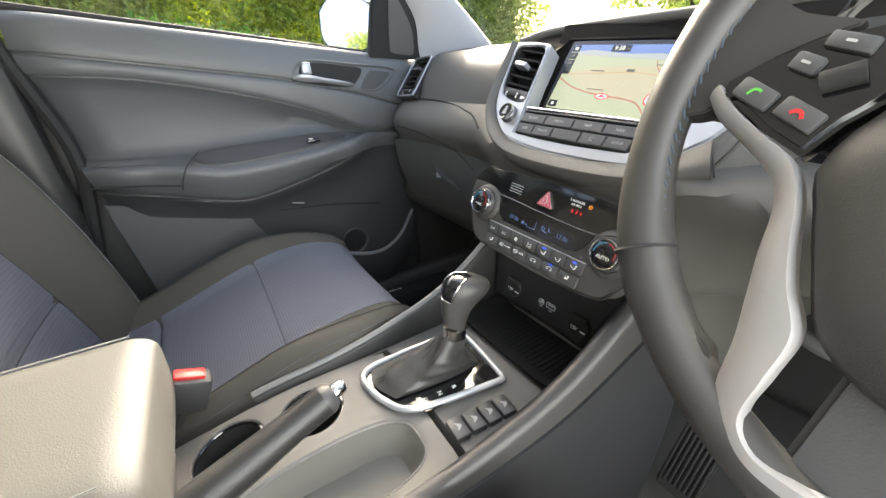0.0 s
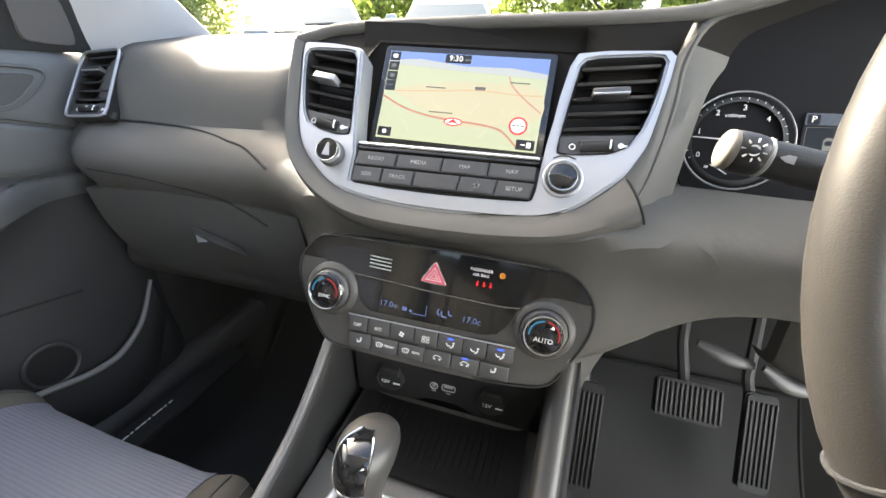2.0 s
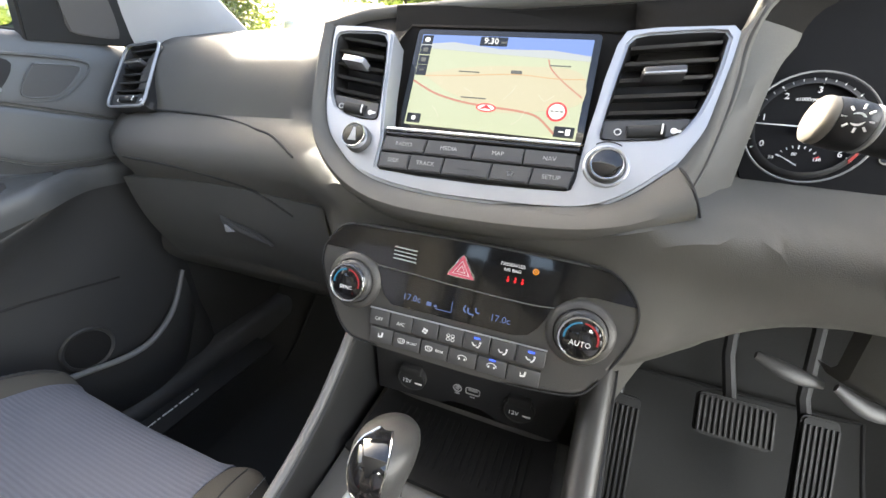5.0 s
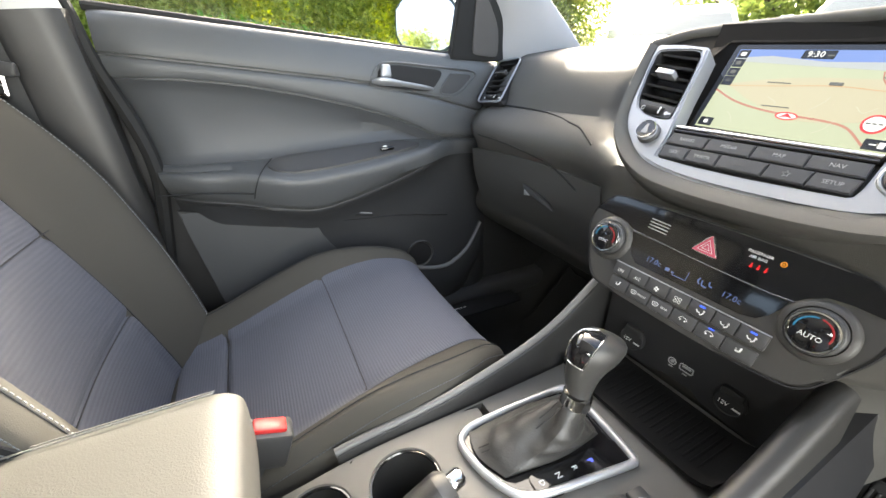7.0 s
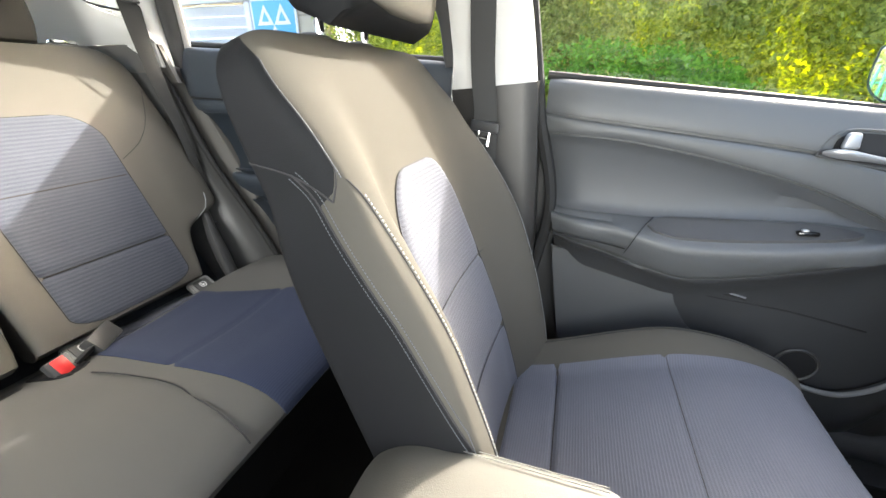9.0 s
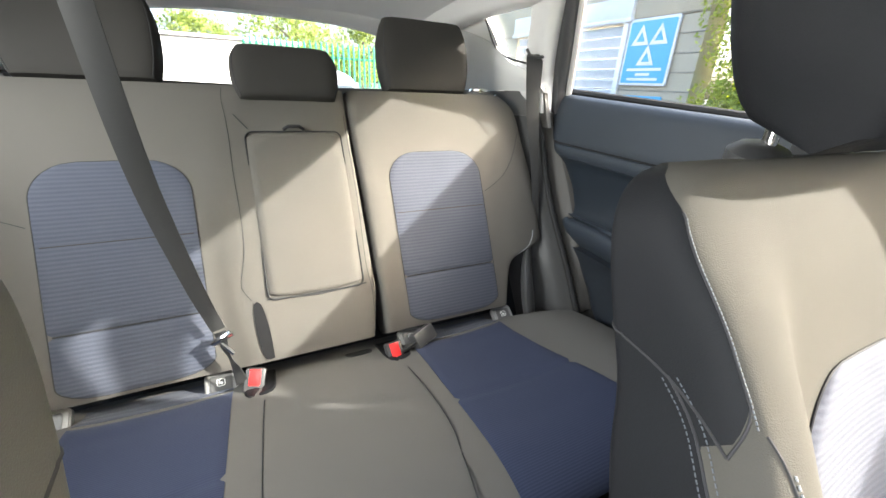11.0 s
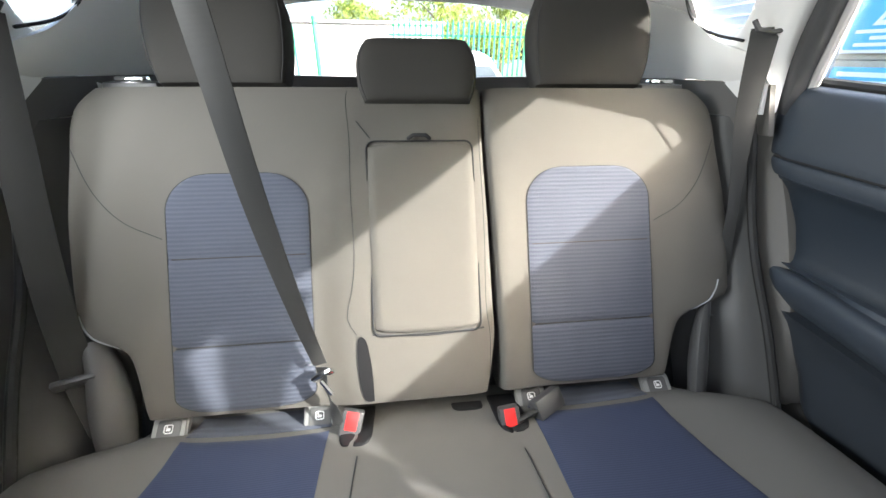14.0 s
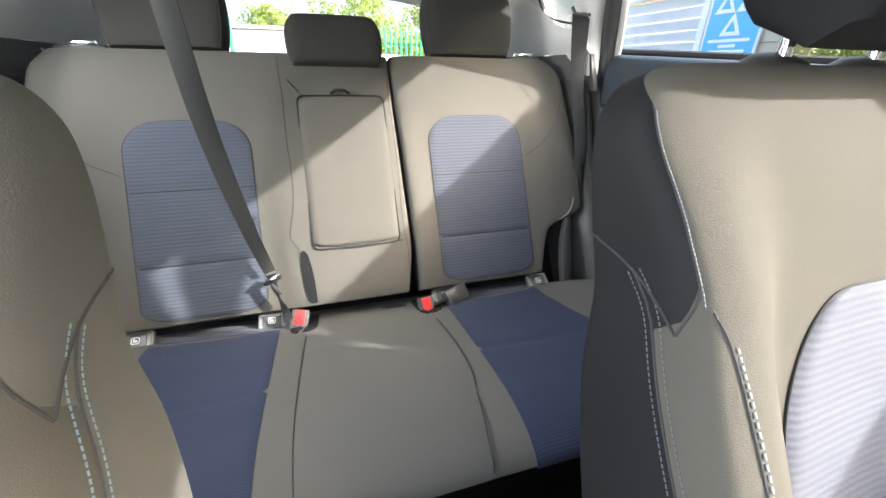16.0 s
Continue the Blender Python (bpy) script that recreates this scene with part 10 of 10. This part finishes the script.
    block(bm, (0.52, 0.012, 0.11), pose(0, 2.70, 0.60), 0.004)
    P("plate_bar", bm, WHITEINK)
    if not canopy:
        bm = bmesh.new()
        block(bm, (1.55, 1.5, 0.04), pose(0, -1.75, 1.19), 0.01)
        P("bed_cover", bm, DARKPL)
    else:
        for sx in (-1, 1):
            bm = bmesh.new()
            block(bm, (0.12, 0.06, 0.40), pose(sx * 0.80, -2.6, 0.95), 0.02)
            P("tail_light", bm, RED, None, "red tail light")
    return root


GREYPAINT = surface("grey_car_paint", (0.10, 0.105, 0.10), 0.3, bump=0.0, coat=0.5)
pickup(-4.92, 7.30, 213, WHITEPAINT, "white parked pickup truck with a grey bumper", tall=0.95, lower=BUMPERGREY)
pickup(-2.63, 8.50, 195, SILVERGREEN, "silver-green parked pickup truck with a chrome grille", bold=True)
pickup(-7.3, 14.6, 200, DARKPAINT, "dark green parked pickup truck further back")
pickup(-1.60, 15.8, -5, GREYPAINT, "dark grey canopy pickup seen from behind", True)
pickup(0.73, 9.25, 185, WHITEPAINT, "white parked estate facing the car", True, 1.0)
pickup(3.05, 8.8, 195, WHITEPAINT, "white parked estate with dark glass close by", True, 0.97)
for x, y, h in ((1.55, 13.0, 9.0), (2.75, 12.2, 9.0)):
    root = thing("lamp_post", "white lamp post in the yard", "lamp post", (x, y, 0), "lamp posts")
    bm = bmesh.new()
    tube(bm, [(x, y, 0), (x, y, 3), (x, y, h)], [0.09, 0.075, 0.05], 12)
    part("pole", bm, WHITEPAINT, root)
    bm = bmesh.new()
    disc(bm, [(0.16, 0), (0.16, 0.05), (0.10, 0.08)], pose(x, y, 0), 16)
    part("foot", bm, DARKPL, root)

# the garage beside the hedge, its shutter and its blue test sign
garage = thing("garage_building", "pale stone garage with a white roller shutter", "building", (-5.5, -6.2, 0))
STONE = surface("pale_stone", (0.46, 0.40, 0.30), 0.9, vary=0.2, grain=40, bump=0.5, stain=2.0)
bm = bmesh.new()
block(bm, (0.4, 6.0, 1.6), pose(-5.44, -6.85, 3.10), 0.02)
block(bm, (0.4, 1.18, 2.30), pose(-5.44, -4.42, 1.15), 0.02)
block(bm, (0.4, 2.0, 2.30), pose(-5.44, -8.85, 1.15), 0.02)
part("wall", bm, STONE, garage)
MORTAR = surface("stone_joint", (0.28, 0.25, 0.20), 0.95, vary=0.2, grain=60)
for k in range(12):
    bm = bmesh.new()
    tube(bm, [(-5.238, -5.00, 0.16 + 0.24 * k), (-5.238, -3.84, 0.16 + 0.24 * k)], 0.010, 5)
    part("course_joint", bm, MORTAR, garage)
SLAT = surface("white_shutter", (0.62, 0.63, 0.64), 0.5, vary=0.04, bump=0.05)
for k in range(15):
    bm = bmesh.new()
    block(bm, (0.045, 2.75, 0.142), pose(-5.28, -6.45, 0.09 + 0.150 * k, 0, 18, 0), 0.012, 1)
    part("slat", bm, SLAT, garage)
FASCIA = surface("white_fascia", (0.72, 0.72, 0.71), 0.5, vary=0.04, bump=0.05)
for size, at in (((0.08, 0.10, 2.34), (-5.235, -5.05, 1.17)), ((0.10, 2.95, 0.30), (-5.225, -6.45, 2.47)), ((0.12, 3.0, 0.06), (-5.215, -6.45, 2.31))):
    bm = bmesh.new()
    block(bm, size, pose(*at), 0.012)
    part("shutter_frame", bm, FASCIA, garage, "white shutter frame")
bm = bmesh.new()
block(bm, (0.5, 6.2, 0.22), pose(-5.44, -6.85, 3.98), 0.02)
part("roof_edge", bm, DARKPL, garage)
sign = thing("test_station_sign", "blue and white sign with three white triangles", "sign", (-5.2, -4.57, 1.0))
SIGNBLUE = surface("sign_blue", (0.09, 0.40, 0.66), 0.35, vary=0.05, bump=0.0)
SGM = plane_pose((-5.215, -4.575, 1.865), (0, 1, 0), (0, 0, 1))
bm = bmesh.new()
plate(bm, rounded(0.80, 0.88, 0.03), 0.025, SGM, 0.004)
part("board", bm, WHITEINK, sign)
bm = bmesh.new()
plate(bm, rounded(0.73, 0.81, 0.02), 0.004, SGM @ pose(0, 0, 0.0255), 0.001)
part("blue_field", bm, SIGNBLUE, sign, "blue sign field")
for tx, ty in ((-0.15, 0.21), (0.15, 0.21), (0.0, -0.055)):
    bm = bmesh.new()
    outline = [(-0.145, -0.115), (0.145, -0.115), (0.0, 0.150)]
    plate_with_holes(bm, [(tx + a, ty + b) for a, b in outline], [[(tx + 0.50 * a, ty - 0.012 + 0.50 * b) for a, b in outline]], 0.006, SGM @ pose(0, 0, 0.0305), 0.001)
    part("triangle", bm, WHITEINK, sign)
for k, w in enumerate((0.58, 0.24, 0.52)):
    bm = bmesh.new()
    plate(bm, rounded(w, 0.036, 0.006, 3, 0, -0.225 - 0.065 * k), 0.003, SGM @ pose(0, 0, 0.030))
    part("text_bar", bm, WHITEINK, sign)
bm = bmesh.new()
plate(bm, rounded(0.78, 0.24, 0.02, 5, 0, -0.70), 0.022, SGM, 0.004)
part("lower_board", bm, SIGNBLUE, sign)
for k in range(2):
    bm = bmesh.new()
    plate(bm, rounded(0.62 - 0.1 * k, 0.05, 0.006, 3, 0, -0.655 - 0.085 * k), 0.003, SGM @ pose(0, 0, 0.0225))
    part("text_bar", bm, WHITEINK, sign)

# what shows through the tailgate: a parked car, palisade fence, a white cabin
FENCE = surface("green_fence_paint", (0.03, 0.24, 0.13), 0.5, bump=0.05)
fence = thing("palisade_fence", "green steel palisade fence behind the yard", "fence", (0, -13, 0))
for k in range(60):
    x = -9.2 + 0.155 * k
    bm = bmesh.new()
    tube(bm, [(x, -13.0, 0.1), (x, -13.0, 2.2), (x, -13.0, 2.32)], [0.034, 0.034, 0.004], 5)
    part("pale", bm, FENCE, fence)
for z in (0.5, 1.9):
    bm = bmesh.new()
    block(bm, (9.4, 0.04, 0.06), pose(-4.6, -13.04, z), 0.01)
    part("rail", bm, FENCE, fence)
for k in range(2):
    bm = bmesh.new()
    tube(bm, [(1.45 + 0.40 * k, -9.0, 0), (1.45 + 0.40 * k, -9.0, 2.0 - 0.15 * k)], 0.045 - 0.02 * k, 8)
    part("post", bm, FENCE, fence)
cabin = thing("white_cabin", "white site cabin beyond the fence", "building", (-1.2, -19, 0))
bm = bmesh.new()
block(bm, (7.6, 3.0, 2.4), pose(1.85, -18.2, 1.2), 0.12, 3)
part("wall", bm, WHITEPAINT, cabin)
bm = bmesh.new()
block(bm, (7.7, 3.2, 0.10), pose(1.85, -18.2, 2.45), 0.03)
part("roof", bm, WHITEPAINT, cabin)
pickup(-0.55, -6.2, 0, WHITEPAINT, "white car parked close behind", True, 0.80)
# door mirror outside the passenger's window
dm = thing("door_mirror", "white-backed door mirror outside the passenger window", "mirror", (-0.93, 0.56, 1.10))
bm = bmesh.new()
MR = plane_pose((-0.902, 0.490, 1.236), (0.89, 0.46, 0), (0, 0.03, 1))
rings = []
for sc, h in ((1.0, 0.0), (1.03, -0.02), (0.98, -0.07), (0.75, -0.12), (0.3, -0.145)):
    rings.append([MR @ Vector((x * sc, y * sc, h)) for x, y in smooth_poly([(-0.115, 0.045), (-0.075, 0.075), (0.05, 0.068), (0.105, 0.035), (0.112, -0.03), (0.07, -0.068), (-0.06, -0.066), (-0.11, -0.03)], 40)])
loft(bm, rings)
part("shell", bm, DARKPAINT, dm)
bm = bmesh.new()
plate(bm, [(x * 0.93, y * 0.93) for x, y in smooth_poly([(-0.115, 0.045), (-0.075, 0.075), (0.05, 0.068), (0.105, 0.035), (0.112, -0.03), (0.07, -0.068), (-0.06, -0.066), (-0.11, -0.03)], 40)], 0.003, MR @ pose(0, 0, 0.001))
part("mirror_glass", bm, surface("mirror_silver", (0.9, 0.9, 0.9), 0.02, metal=1.0, vary=0.0, bump=0.0), dm, "clear mirror glass")
bm = bmesh.new()
block(bm, (0.10, 0.07, 0.06), pose(-0.80, 0.565, 1.165, 0, 0, 10), 0.02)
part("foot", bm, DARKPL, dm)
